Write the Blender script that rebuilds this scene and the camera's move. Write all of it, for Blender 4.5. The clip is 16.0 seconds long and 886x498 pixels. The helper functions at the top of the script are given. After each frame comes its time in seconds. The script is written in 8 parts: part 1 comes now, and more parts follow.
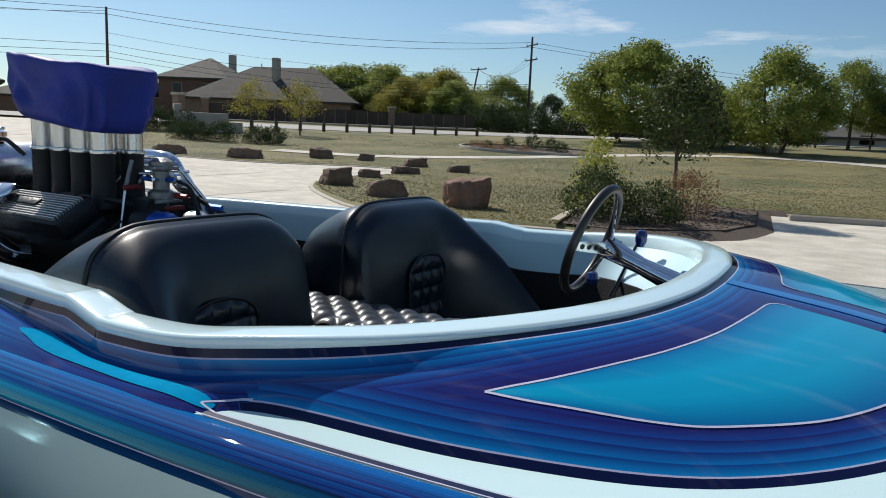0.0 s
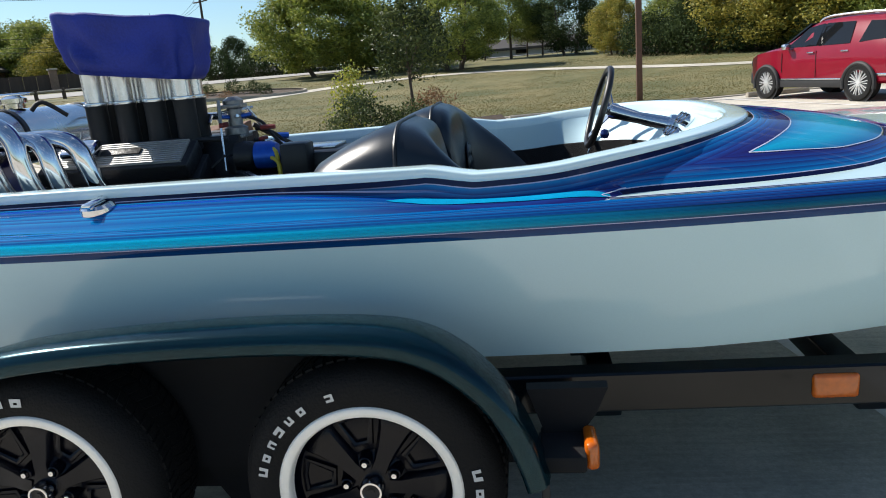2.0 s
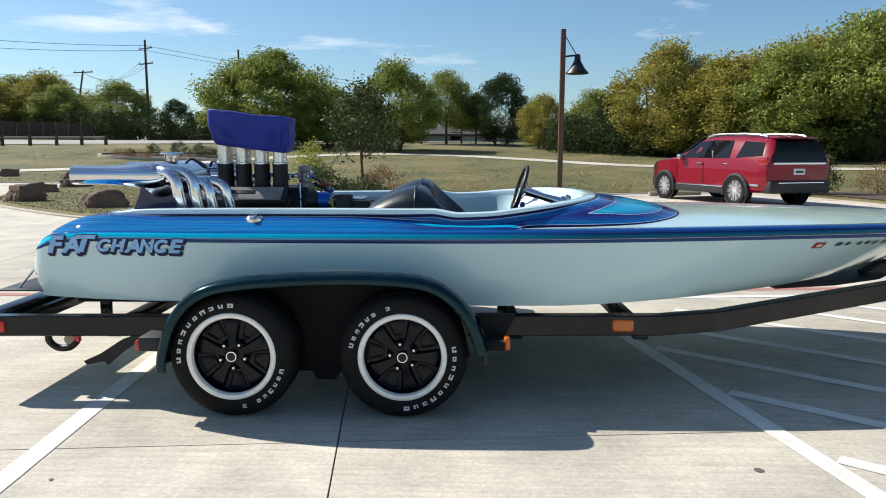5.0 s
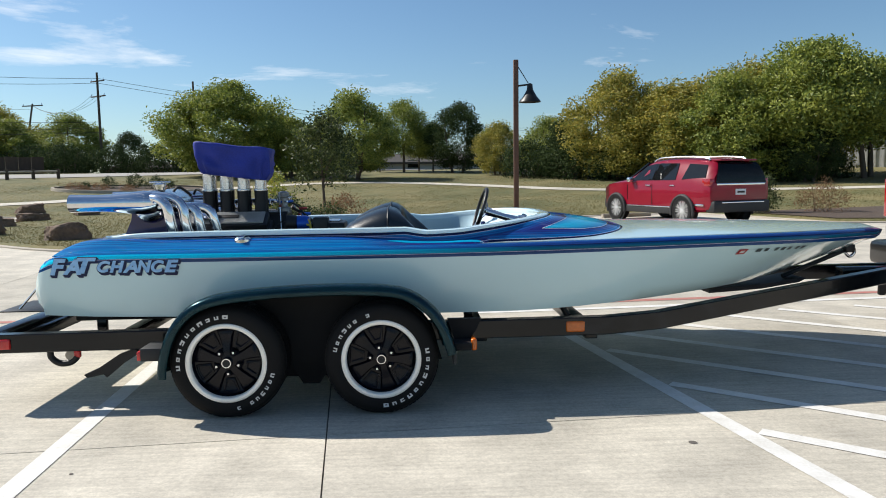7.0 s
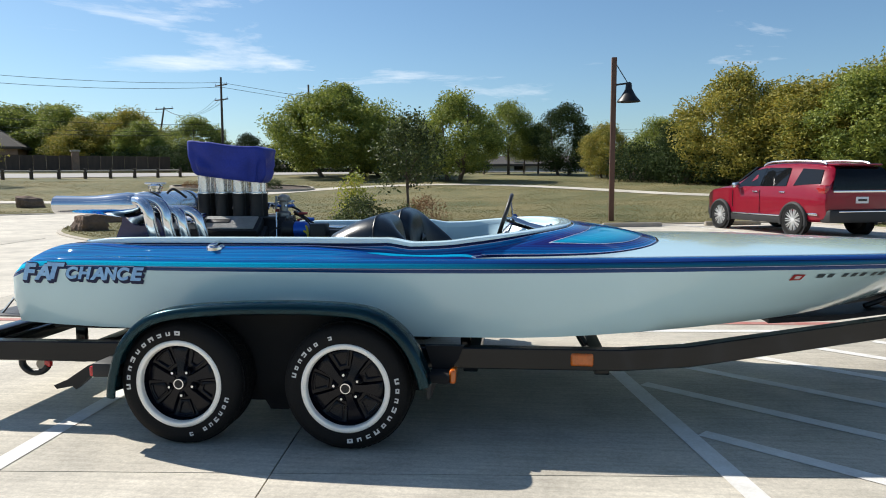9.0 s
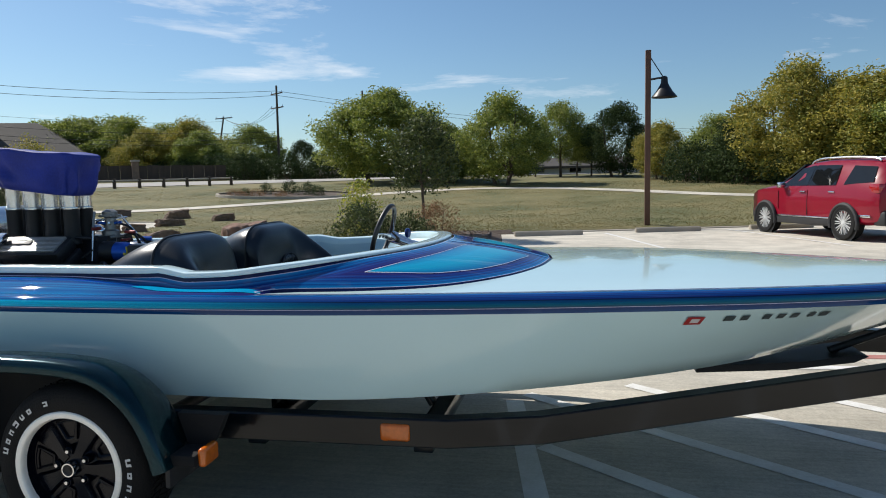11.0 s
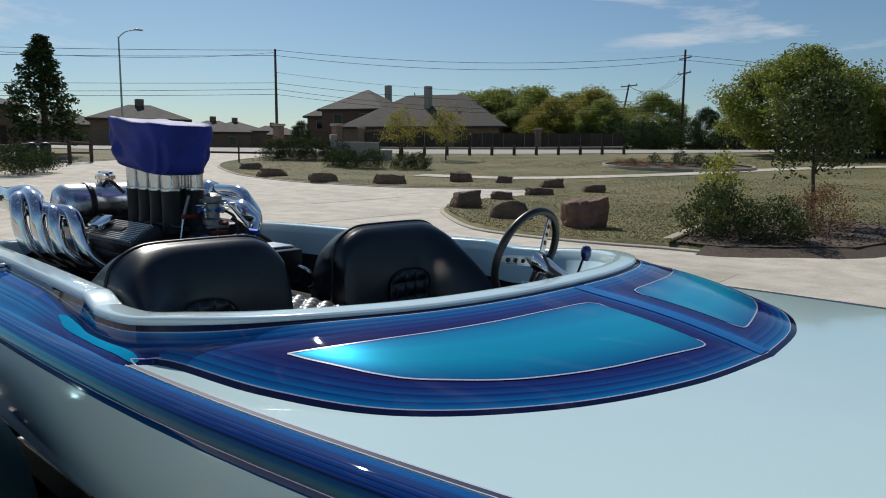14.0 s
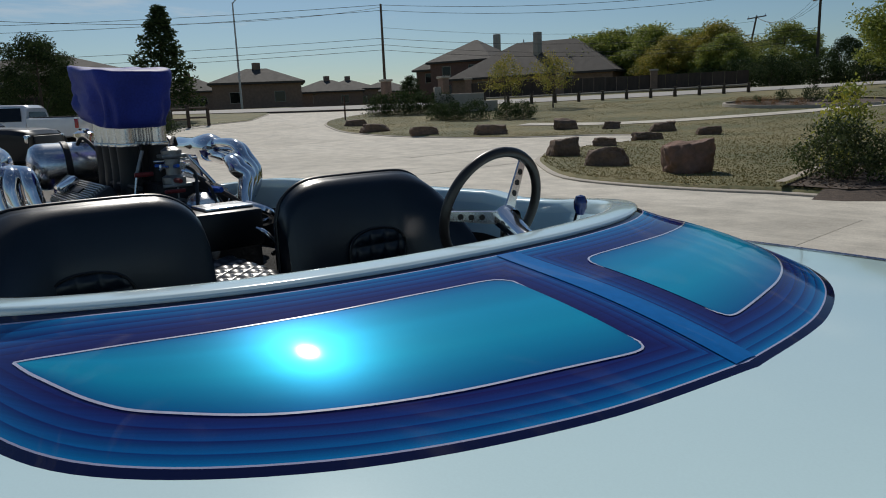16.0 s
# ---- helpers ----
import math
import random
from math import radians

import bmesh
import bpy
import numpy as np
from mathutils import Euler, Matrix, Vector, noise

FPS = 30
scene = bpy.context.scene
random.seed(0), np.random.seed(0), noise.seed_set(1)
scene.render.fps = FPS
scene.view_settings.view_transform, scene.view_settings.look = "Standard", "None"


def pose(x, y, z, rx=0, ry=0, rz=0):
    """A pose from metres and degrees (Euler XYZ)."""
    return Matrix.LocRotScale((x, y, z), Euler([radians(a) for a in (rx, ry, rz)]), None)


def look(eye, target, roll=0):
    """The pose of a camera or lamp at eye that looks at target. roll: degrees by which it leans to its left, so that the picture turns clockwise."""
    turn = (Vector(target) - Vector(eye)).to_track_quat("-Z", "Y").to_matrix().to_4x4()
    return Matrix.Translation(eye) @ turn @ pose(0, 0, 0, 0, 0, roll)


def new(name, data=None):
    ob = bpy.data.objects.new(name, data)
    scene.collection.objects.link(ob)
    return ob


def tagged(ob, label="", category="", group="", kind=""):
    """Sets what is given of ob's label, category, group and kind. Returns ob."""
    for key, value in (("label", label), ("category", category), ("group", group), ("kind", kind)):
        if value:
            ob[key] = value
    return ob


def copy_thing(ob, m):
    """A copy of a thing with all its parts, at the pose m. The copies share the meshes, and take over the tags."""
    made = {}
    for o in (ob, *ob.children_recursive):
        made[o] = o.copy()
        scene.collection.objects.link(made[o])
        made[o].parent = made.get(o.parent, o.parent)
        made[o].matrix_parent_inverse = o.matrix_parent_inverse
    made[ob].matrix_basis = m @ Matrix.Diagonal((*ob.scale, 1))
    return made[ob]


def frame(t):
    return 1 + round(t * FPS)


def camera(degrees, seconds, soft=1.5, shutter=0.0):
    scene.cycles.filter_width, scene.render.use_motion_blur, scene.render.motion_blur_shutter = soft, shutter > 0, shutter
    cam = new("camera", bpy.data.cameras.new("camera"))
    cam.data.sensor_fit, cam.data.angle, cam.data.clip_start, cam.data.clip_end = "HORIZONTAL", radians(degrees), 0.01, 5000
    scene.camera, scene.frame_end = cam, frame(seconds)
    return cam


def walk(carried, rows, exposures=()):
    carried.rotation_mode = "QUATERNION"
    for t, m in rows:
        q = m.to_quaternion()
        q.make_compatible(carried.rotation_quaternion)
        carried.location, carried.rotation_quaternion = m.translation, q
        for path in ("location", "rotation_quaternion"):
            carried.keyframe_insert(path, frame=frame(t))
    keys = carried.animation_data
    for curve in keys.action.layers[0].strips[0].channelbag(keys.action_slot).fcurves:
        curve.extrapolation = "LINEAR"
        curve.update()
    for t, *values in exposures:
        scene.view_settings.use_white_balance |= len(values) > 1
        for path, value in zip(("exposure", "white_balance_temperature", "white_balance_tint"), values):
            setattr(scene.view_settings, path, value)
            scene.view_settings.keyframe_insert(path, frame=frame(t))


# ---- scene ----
cam = camera(63.5, 16.0, 1.0)
PATH = [
    (0, (1.923, -0.386, 1.398), (0.924, 1.319, 1.09), 2.5),
    (0.5, (1.693, -0.567, 1.343), (0.861, 1.2, 0.915), -1.1),
    (1, (1.406, -0.825, 1.356), (0.819, 1.031, 0.897), -3.9),
    (1.5, (1.194, -1.206, 1.336), (0.845, 0.709, 0.873), -4.8),
    (2, (0.85, -1.532, 1.316), (0.617, 0.395, 0.833), -4.7),
    (2.5, (0.608, -1.767, 1.354), (0.403, 0.158, 0.85), -4.9),
    (3, (0.52, -2.081, 1.417), (0.552, -0.142, 0.93), -1.0),
    (3.2, (0.514, -2.203, 1.422), (0.568, -0.251, 0.994), -1.2),
    (5.3, (0.686, -3.741, 1.381), (0.665, -1.76, 1.111), 0.3),
    (5.5, (0.685, -3.835, 1.374), (0.694, -1.852, 1.113), 0.3),
    (6, (0.657, -4.016, 1.37), (0.82, -2.033, 1.16), 0.6),
    (6.5, (0.639, -4.058, 1.367), (0.888, -2.084, 1.17), -0.4),
    (7, (0.604, -4.053, 1.372), (0.702, -2.065, 1.17), -0.8),
    (7.5, (0.619, -4.029, 1.368), (0.467, -2.046, 1.151), -1.6),
    (8, (0.793, -3.909, 1.342), (0.506, -1.942, 1.118), -4.2),
    (8.5, (1.076, -3.721, 1.387), (0.857, -1.744, 1.173), -0.8),
    (8.7, (1.164, -3.624, 1.38), (0.955, -1.646, 1.179), -0.2),
    (10.8, (2.28, -2.417, 1.395), (2.021, -0.442, 1.217), -1.5),
    (11, (2.372, -2.318, 1.39), (1.983, -0.364, 1.208), -1.1),
    (11.5, (2.618, -2.081, 1.412), (1.76, -0.288, 1.187), -0.8),
    (12, (2.737, -1.748, 1.389), (1.667, -0.084, 1.097), -0.4),
    (12.5, (2.848, -1.398, 1.434), (1.736, 0.235, 1.127), -0.5),
    (13, (2.919, -1.053, 1.507), (1.666, 0.486, 1.254), 0.6),
    (13.5, (2.793, -0.695, 1.507), (1.51, 0.821, 1.272), 1.7),
    (14, (2.759, -0.364, 1.464), (1.41, 1.09, 1.203), 0.4),
    (14.5, (2.753, -0.073, 1.471), (1.217, 1.174, 1.181), 0.8),
    (15, (2.666, 0.17, 1.448), (1.069, 1.332, 1.133), 1.3),
    (15.5, (2.605, 0.332, 1.452), (1.002, 1.479, 1.11), 1.4),
    (16, (2.725, 0.409, 1.39), (1.172, 1.608, 1.004), -2.4),
]
walk(cam, [(t, look(eye, target, roll)) for t, eye, target, roll in PATH], [(0, 0.0), (0.5, -0.1), (1, 0.1), (1.5, 0.22), (2, 0.45), (2.5, 0.74), (3, 0.8), (5.3, 0.34), (6, 0.3), (7, 0.3), (8, 0.27), (8.5, 0.38), (11, 0.15), (12, 0.24), (12.5, 0.12), (13, 0.02), (14, -0.4), (15, -0.52), (16, -0.72)])

# ---- light ----
SUN_TO = Vector((-1.0, 0.45, 1.0)).normalized()
sun = new("sun", bpy.data.lights.new("sun", "SUN"))
sun.data.energy, sun.data.angle, sun.data.color = 5.0, radians(0.6), (1.0, 0.95, 0.87)
sun.matrix_world = look(SUN_TO * 60, (0, 0, 0))
world = bpy.data.worlds.new("world")
scene.world = world
world.use_nodes = True
wt = world.node_tree
wt.nodes.clear()
w_out = wt.nodes.new("ShaderNodeOutputWorld")
w_bg = wt.nodes.new("ShaderNodeBackground")
w_sky = wt.nodes.new("ShaderNodeTexSky")
w_sky.sky_type, w_sky.sun_disc = "NISHITA", False
w_sky.sun_elevation, w_sky.sun_rotation = math.asin(SUN_TO.z), math.atan2(SUN_TO.x, SUN_TO.y) % (2 * math.pi)
w_sky.air_density, w_sky.dust_density, w_sky.ozone_density = 1.0, 0.45, 4.0
w_co = wt.nodes.new("ShaderNodeTexCoord")
w_map = wt.nodes.new("ShaderNodeMapping")
w_map.inputs["Scale"].default_value = (1.3, 1.3, 7.5)
w_map.inputs["Rotation"].default_value = (0.05, 0.12, 0.6)
w_n = wt.nodes.new("ShaderNodeTexNoise")
w_n.inputs["Scale"].default_value, w_n.inputs["Detail"].default_value, w_n.inputs["Roughness"].default_value = 2.2, 9, 0.62
w_n.inputs["Distortion"].default_value = 0.35
w_r = wt.nodes.new("ShaderNodeValToRGB")
w_r.color_ramp.elements[0].position, w_r.color_ramp.elements[1].position = 0.56, 0.80
w_mix = wt.nodes.new("ShaderNodeMix")
w_mix.data_type = "RGBA"
w_mix.inputs[7].default_value = (10.5, 10.8, 11.2, 1)
wt.links.new(w_co.outputs["Generated"], w_map.inputs["Vector"])
wt.links.new(w_map.outputs["Vector"], w_n.inputs["Vector"])
wt.links.new(w_n.outputs["Fac"], w_r.inputs["Fac"])
wt.links.new(w_r.outputs["Color"], w_mix.inputs[0])
wt.links.new(w_sky.outputs["Color"], w_mix.inputs[6])
w_tint = wt.nodes.new("ShaderNodeMix")
w_tint.data_type, w_tint.blend_type = "RGBA", "MULTIPLY"
w_tint.inputs[0].default_value = 1.0
w_tint.inputs[7].default_value = (0.92, 1.04, 1.07, 1)
wt.links.new(w_sky.outputs["Color"], w_tint.inputs[6])
wt.links.new(w_tint.outputs[2], w_mix.inputs[6])
wt.links.new(w_mix.outputs[2], w_bg.inputs["Color"])
w_bg.inputs["Strength"].default_value = 0.086
wt.links.new(w_bg.outputs["Background"], w_out.inputs["Surface"])


# ---- materials ----
def mat(name, col, rough=0.5, metal=0.0, var=0.25, scale=4.0, bump=0.0, bscale=60.0, coat=0.0, col2=None, island=0.0, objrand=0.0, spec=0.5, stretch=(1, 1, 1), trans=0.0, lo=0.3, hi=0.7):
    """Principled surface with large and fine variation of colour, roughness and relief."""
    m = bpy.data.materials.new(name)
    m.use_nodes = True
    nt = m.node_tree
    b = nt.nodes["Principled BSDF"]
    co = nt.nodes.new("ShaderNodeTexCoord")
    mp = nt.nodes.new("ShaderNodeMapping")
    mp.inputs["Scale"].default_value = stretch
    nt.links.new(co.outputs["Object"], mp.inputs["Vector"])
    n1 = nt.nodes.new("ShaderNodeTexNoise")
    n1.inputs["Scale"].default_value, n1.inputs["Detail"].default_value = scale, 6
    nt.links.new(mp.outputs["Vector"], n1.inputs["Vector"])
    n2 = nt.nodes.new("ShaderNodeTexNoise")
    n2.inputs["Scale"].default_value, n2.inputs["Detail"].default_value = bscale, 4
    nt.links.new(mp.outputs["Vector"], n2.inputs["Vector"])
    avg = nt.nodes.new("ShaderNodeMath")
    avg.operation = "MULTIPLY_ADD"
    avg.inputs[1].default_value, avg.inputs[2].default_value = 0.4, 0.0
    nt.links.new(n2.outputs["Fac"], avg.inputs[0])
    tot = nt.nodes.new("ShaderNodeMath")
    tot.operation = "MULTIPLY_ADD"
    tot.inputs[1].default_value = 0.6
    nt.links.new(n1.outputs["Fac"], tot.inputs[0])
    nt.links.new(avg.outputs[0], tot.inputs[2])
    fac = tot.outputs[0]
    if island or objrand:
        src = nt.nodes.new("ShaderNodeNewGeometry").outputs["Random Per Island"] if island else nt.nodes.new("ShaderNodeObjectInfo").outputs["Random"]
        ad = nt.nodes.new("ShaderNodeMath")
        ad.operation = "MULTIPLY_ADD"
        ad.inputs[1].default_value = island or objrand
        nt.links.new(src, ad.inputs[0])
        sb = nt.nodes.new("ShaderNodeMath")
        sb.operation = "SUBTRACT"
        sb.inputs[1].default_value = (island or objrand) / 2
        nt.links.new(fac, sb.inputs[0])
        nt.links.new(sb.outputs[0], ad.inputs[2])
        fac = ad.outputs[0]
    rp = nt.nodes.new("ShaderNodeValToRGB")
    c2 = col2 if col2 else tuple(c * (1 - var) for c in col)
    c1 = col if col2 else tuple(min(1, c * (1 + var * 0.5)) for c in col)
    rp.color_ramp.elements[0].position, rp.color_ramp.elements[1].position = lo, hi
    rp.color_ramp.elements[0].color, rp.color_ramp.elements[1].color = (*c2, 1), (*c1, 1)
    nt.links.new(fac, rp.inputs["Fac"])
    nt.links.new(rp.outputs["Color"], b.inputs["Base Color"])
    b.inputs["Metallic"].default_value = metal
    b.inputs["Coat Weight"].default_value, b.inputs["Coat Roughness"].default_value = coat, 0.03
    b.inputs["Specular IOR Level"].default_value = spec
    mr = nt.nodes.new("ShaderNodeMapRange")
    mr.inputs[3].default_value, mr.inputs[4].default_value = rough * 0.85, min(1, rough * 1.2)
    nt.links.new(n1.outputs["Fac"], mr.inputs[0])
    nt.links.new(mr.outputs[0], b.inputs["Roughness"])
    if bump:
        bp = nt.nodes.new("ShaderNodeBump")
        bp.inputs["Strength"].default_value, bp.inputs["Distance"].default_value = bump, 0.02
        nt.links.new(n2.outputs["Fac"], bp.inputs["Height"])
        nt.links.new(bp.outputs["Normal"], b.inputs["Normal"])
    if trans:
        tr = nt.nodes.new("ShaderNodeBsdfTranslucent")
        nt.links.new(rp.outputs["Color"], tr.inputs["Color"])
        mx = nt.nodes.new("ShaderNodeMixShader")
        mx.inputs[0].default_value = trans
        nt.links.new(b.outputs[0], mx.inputs[1])
        nt.links.new(tr.outputs[0], mx.inputs[2])
        nt.links.new(mx.outputs[0], nt.nodes["Material Output"].inputs["Surface"])
    return m


def weather(m, layers):
    """Lays stains and streaks over a surface's own colour: scale, stretch, darkest and lightest share of each."""
    nt = m.node_tree
    b = nt.nodes["Principled BSDF"]
    co = nt.nodes.new("ShaderNodeTexCoord")
    for scale, stretch, dark, light in layers:
        src = b.inputs["Base Color"].links[0].from_socket
        mp = nt.nodes.new("ShaderNodeMapping")
        mp.inputs["Scale"].default_value = stretch
        mp.inputs["Rotation"].default_value = (0, 0, 0.08)
        n = nt.nodes.new("ShaderNodeTexNoise")
        n.inputs["Scale"].default_value, n.inputs["Detail"].default_value, n.inputs["Roughness"].default_value = scale, 7, 0.65
        mr = nt.nodes.new("ShaderNodeMapRange")
        mr.inputs[1].default_value, mr.inputs[2].default_value = 0.36, 0.62
        mr.inputs[3].default_value, mr.inputs[4].default_value = dark, light
        hs = nt.nodes.new("ShaderNodeHueSaturation")
        nt.links.new(co.outputs["Object"], mp.inputs["Vector"])
        nt.links.new(mp.outputs["Vector"], n.inputs["Vector"])
        nt.links.new(n.outputs["Fac"], mr.inputs[0])
        nt.links.new(mr.outputs[0], hs.inputs["Value"])
        nt.links.new(src, hs.inputs["Color"])
        nt.links.new(hs.outputs["Color"], b.inputs["Base Color"])


def stripes(name, stops, rough=0.30, metal=0.0, stops2=None, saw=(14, 0.75), streak=(50, 0.7, 1.3)):
    """Clear-coated custom paint: bands over the V of the UV map, with fine flake; U blends to a second set of bands."""
    m = mat(name, (0.5, 0.5, 0.5), rough, metal, coat=0.6, spec=0.0)
    nt = m.node_tree
    b = nt.nodes["Principled BSDF"]
    b.inputs["Coat Roughness"].default_value = 0.015
    uv = nt.nodes.new("ShaderNodeUVMap")
    sep = nt.nodes.new("ShaderNodeSeparateXYZ")
    nt.links.new(uv.outputs[0], sep.inputs[0])

    def ramp(some):
        rp = nt.nodes.new("ShaderNodeValToRGB")
        els = rp.color_ramp.elements
        els[0].position, els[0].color = some[0][0], (*some[0][1], 1)
        els[1].position, els[1].color = some[-1][0], (*some[-1][1], 1)
        for p, c in some[1:-1]:
            e = els.new(p)
            e.color = (*c, 1)
        nt.links.new(sep.outputs["Y"], rp.inputs["Fac"])
        return rp.outputs["Color"]
    col = ramp(stops)
    if stops2:
        mx = nt.nodes.new("ShaderNodeMix")
        mx.data_type = "RGBA"
        nt.links.new(sep.outputs["X"], mx.inputs[0])
        nt.links.new(col, mx.inputs[6])
        nt.links.new(ramp(stops2), mx.inputs[7])
        col = mx.outputs[2]
    fl = nt.nodes.new("ShaderNodeTexNoise")
    fl.inputs["Scale"].default_value = 700
    hs = nt.nodes.new("ShaderNodeHueSaturation")
    mr = nt.nodes.new("ShaderNodeMapRange")
    mr.inputs[3].default_value, mr.inputs[4].default_value = 0.75, 1.3
    nt.links.new(fl.outputs["Fac"], mr.inputs[0])
    # airbrushed steps and fine uneven streaks along the bands
    st = nt.nodes.new("ShaderNodeMath")
    st.operation = "MULTIPLY"
    st.inputs[1].default_value = saw[0]
    nt.links.new(sep.outputs["Y"], st.inputs[0])
    fr = nt.nodes.new("ShaderNodeMath")
    fr.operation = "FRACT"
    nt.links.new(st.outputs[0], fr.inputs[0])
    sm = nt.nodes.new("ShaderNodeMapRange")
    sm.inputs[3].default_value, sm.inputs[4].default_value = saw[1], 2 - saw[1]
    nt.links.new(fr.outputs[0], sm.inputs[0])
    sk = nt.nodes.new("ShaderNodeTexNoise")
    sk.noise_dimensions = "1D"
    sk.inputs["Scale"].default_value, sk.inputs["Detail"].default_value = streak[0], 2
    nt.links.new(sep.outputs["Y"], sk.inputs["W"])
    sr = nt.nodes.new("ShaderNodeMapRange")
    sr.inputs[1].default_value, sr.inputs[2].default_value = 0.35, 0.65
    sr.inputs[3].default_value, sr.inputs[4].default_value = streak[1], streak[2]
    nt.links.new(sk.outputs["Fac"], sr.inputs[0])
    m1, m2 = nt.nodes.new("ShaderNodeMath"), nt.nodes.new("ShaderNodeMath")
    m1.operation = m2.operation = "MULTIPLY"
    nt.links.new(sm.outputs[0], m1.inputs[0])
    nt.links.new(sr.outputs[0], m1.inputs[1])
    nt.links.new(m1.outputs[0], m2.inputs[0])
    nt.links.new(mr.outputs[0], m2.inputs[1])
    nt.links.new(m2.outputs[0], hs.inputs["Value"])
    nt.links.new(col, hs.inputs["Color"])
    nt.links.new(hs.outputs["Color"], b.inputs["Base Color"])
    return m


def glass(name, col=(0.008, 0.009, 0.010), rough=0.03):
    return mat(name, col, rough, 0.0, var=0.1, spec=0.4)


NAVY, INDIGO, COBALT = (0.004, 0.008, 0.035), (0.007, 0.013, 0.105), (0.002, 0.052, 0.215)
AZURE, LILAC = (0.002, 0.18, 0.43), (0.42, 0.42, 0.58)
BRIGHT, DEEP, MIDB = (0.004, 0.60, 0.86), (0.003, 0.020, 0.12), (0.002, 0.095, 0.31)
M_AQUA = mat("pale_aqua_gelcoat", (0.57, 0.75, 0.755), 0.14, 0, var=0.05, scale=1.2, coat=0.6, bscale=300, spec=0.35)
M_RAIL = mat("pale_blue_rail_paint", (0.68, 0.86, 0.885), 0.2, 0, var=0.05, scale=1.5, coat=0.8, bscale=300)
M_INNER = mat("light_blue_inner_gelcoat", (0.51, 0.71, 0.775), 0.35, 0, var=0.06, coat=0.3, bscale=200)
SIDE_AFT = [(0.0, (0.006, 0.055, 0.17)), (0.295, (0.005, 0.028, 0.11)), (0.30, LILAC), (0.322, LILAC), (0.326, (0.003, 0.16, 0.34)), (0.36, (0.004, 0.36, 0.60)), (0.40, BRIGHT), (0.60, BRIGHT), (0.68, (0.004, 0.30, 0.60)), (0.72, MIDB), (0.74, MIDB), (0.745, COBALT), (0.79, AZURE), (0.795, COBALT), (0.84, MIDB), (0.845, AZURE), (0.89, COBALT), (0.895, AZURE), (0.94, COBALT), (1.0, AZURE)]
SIDE_FORE = [(0.0, (0.006, 0.055, 0.17)), (0.295, (0.005, 0.028, 0.11)), (0.30, LILAC), (0.322, LILAC), (0.326, (0.003, 0.05, 0.10)), (0.46, (0.003, 0.11, 0.165)), (0.60, (0.003, 0.075, 0.20)), (0.68, NAVY), (0.70, INDIGO), (0.74, COBALT), (0.745, INDIGO), (0.80, COBALT), (0.805, INDIGO), (0.86, COBALT), (0.865, INDIGO), (0.92, COBALT), (1.0, MIDB)]
M_SIDE = stripes("side_stripe_paint", SIDE_AFT, stops2=SIDE_FORE, saw=(9, 0.9), streak=(60, 0.75, 1.25))
SHOULD = [(0.0, NAVY), (0.15, NAVY), (0.155, LILAC), (0.18, LILAC), (0.185, NAVY), (0.25, DEEP), (0.255, AZURE), (0.285, AZURE), (0.29, COBALT), (0.38, (0.002, 0.05, 0.40)), (0.385, MIDB), (0.46, COBALT), (0.465, DEEP), (0.49, COBALT), (0.56, MIDB), (0.565, AZURE), (0.66, COBALT), (0.665, AZURE), (0.75, COBALT), (0.755, AZURE), (0.86, MIDB), (1.0, AZURE)]
STEPS = [((0.003, 0.20, 0.48), (0.005, 0.045, 0.20)), ((0.004, 0.13, 0.38), (0.008, 0.022, 0.145)), ((0.006, 0.08, 0.30), (0.011, 0.014, 0.115)), ((0.009, 0.042, 0.22), (0.013, 0.011, 0.10)), ((0.011, 0.020, 0.145), (0.013, 0.011, 0.10))]


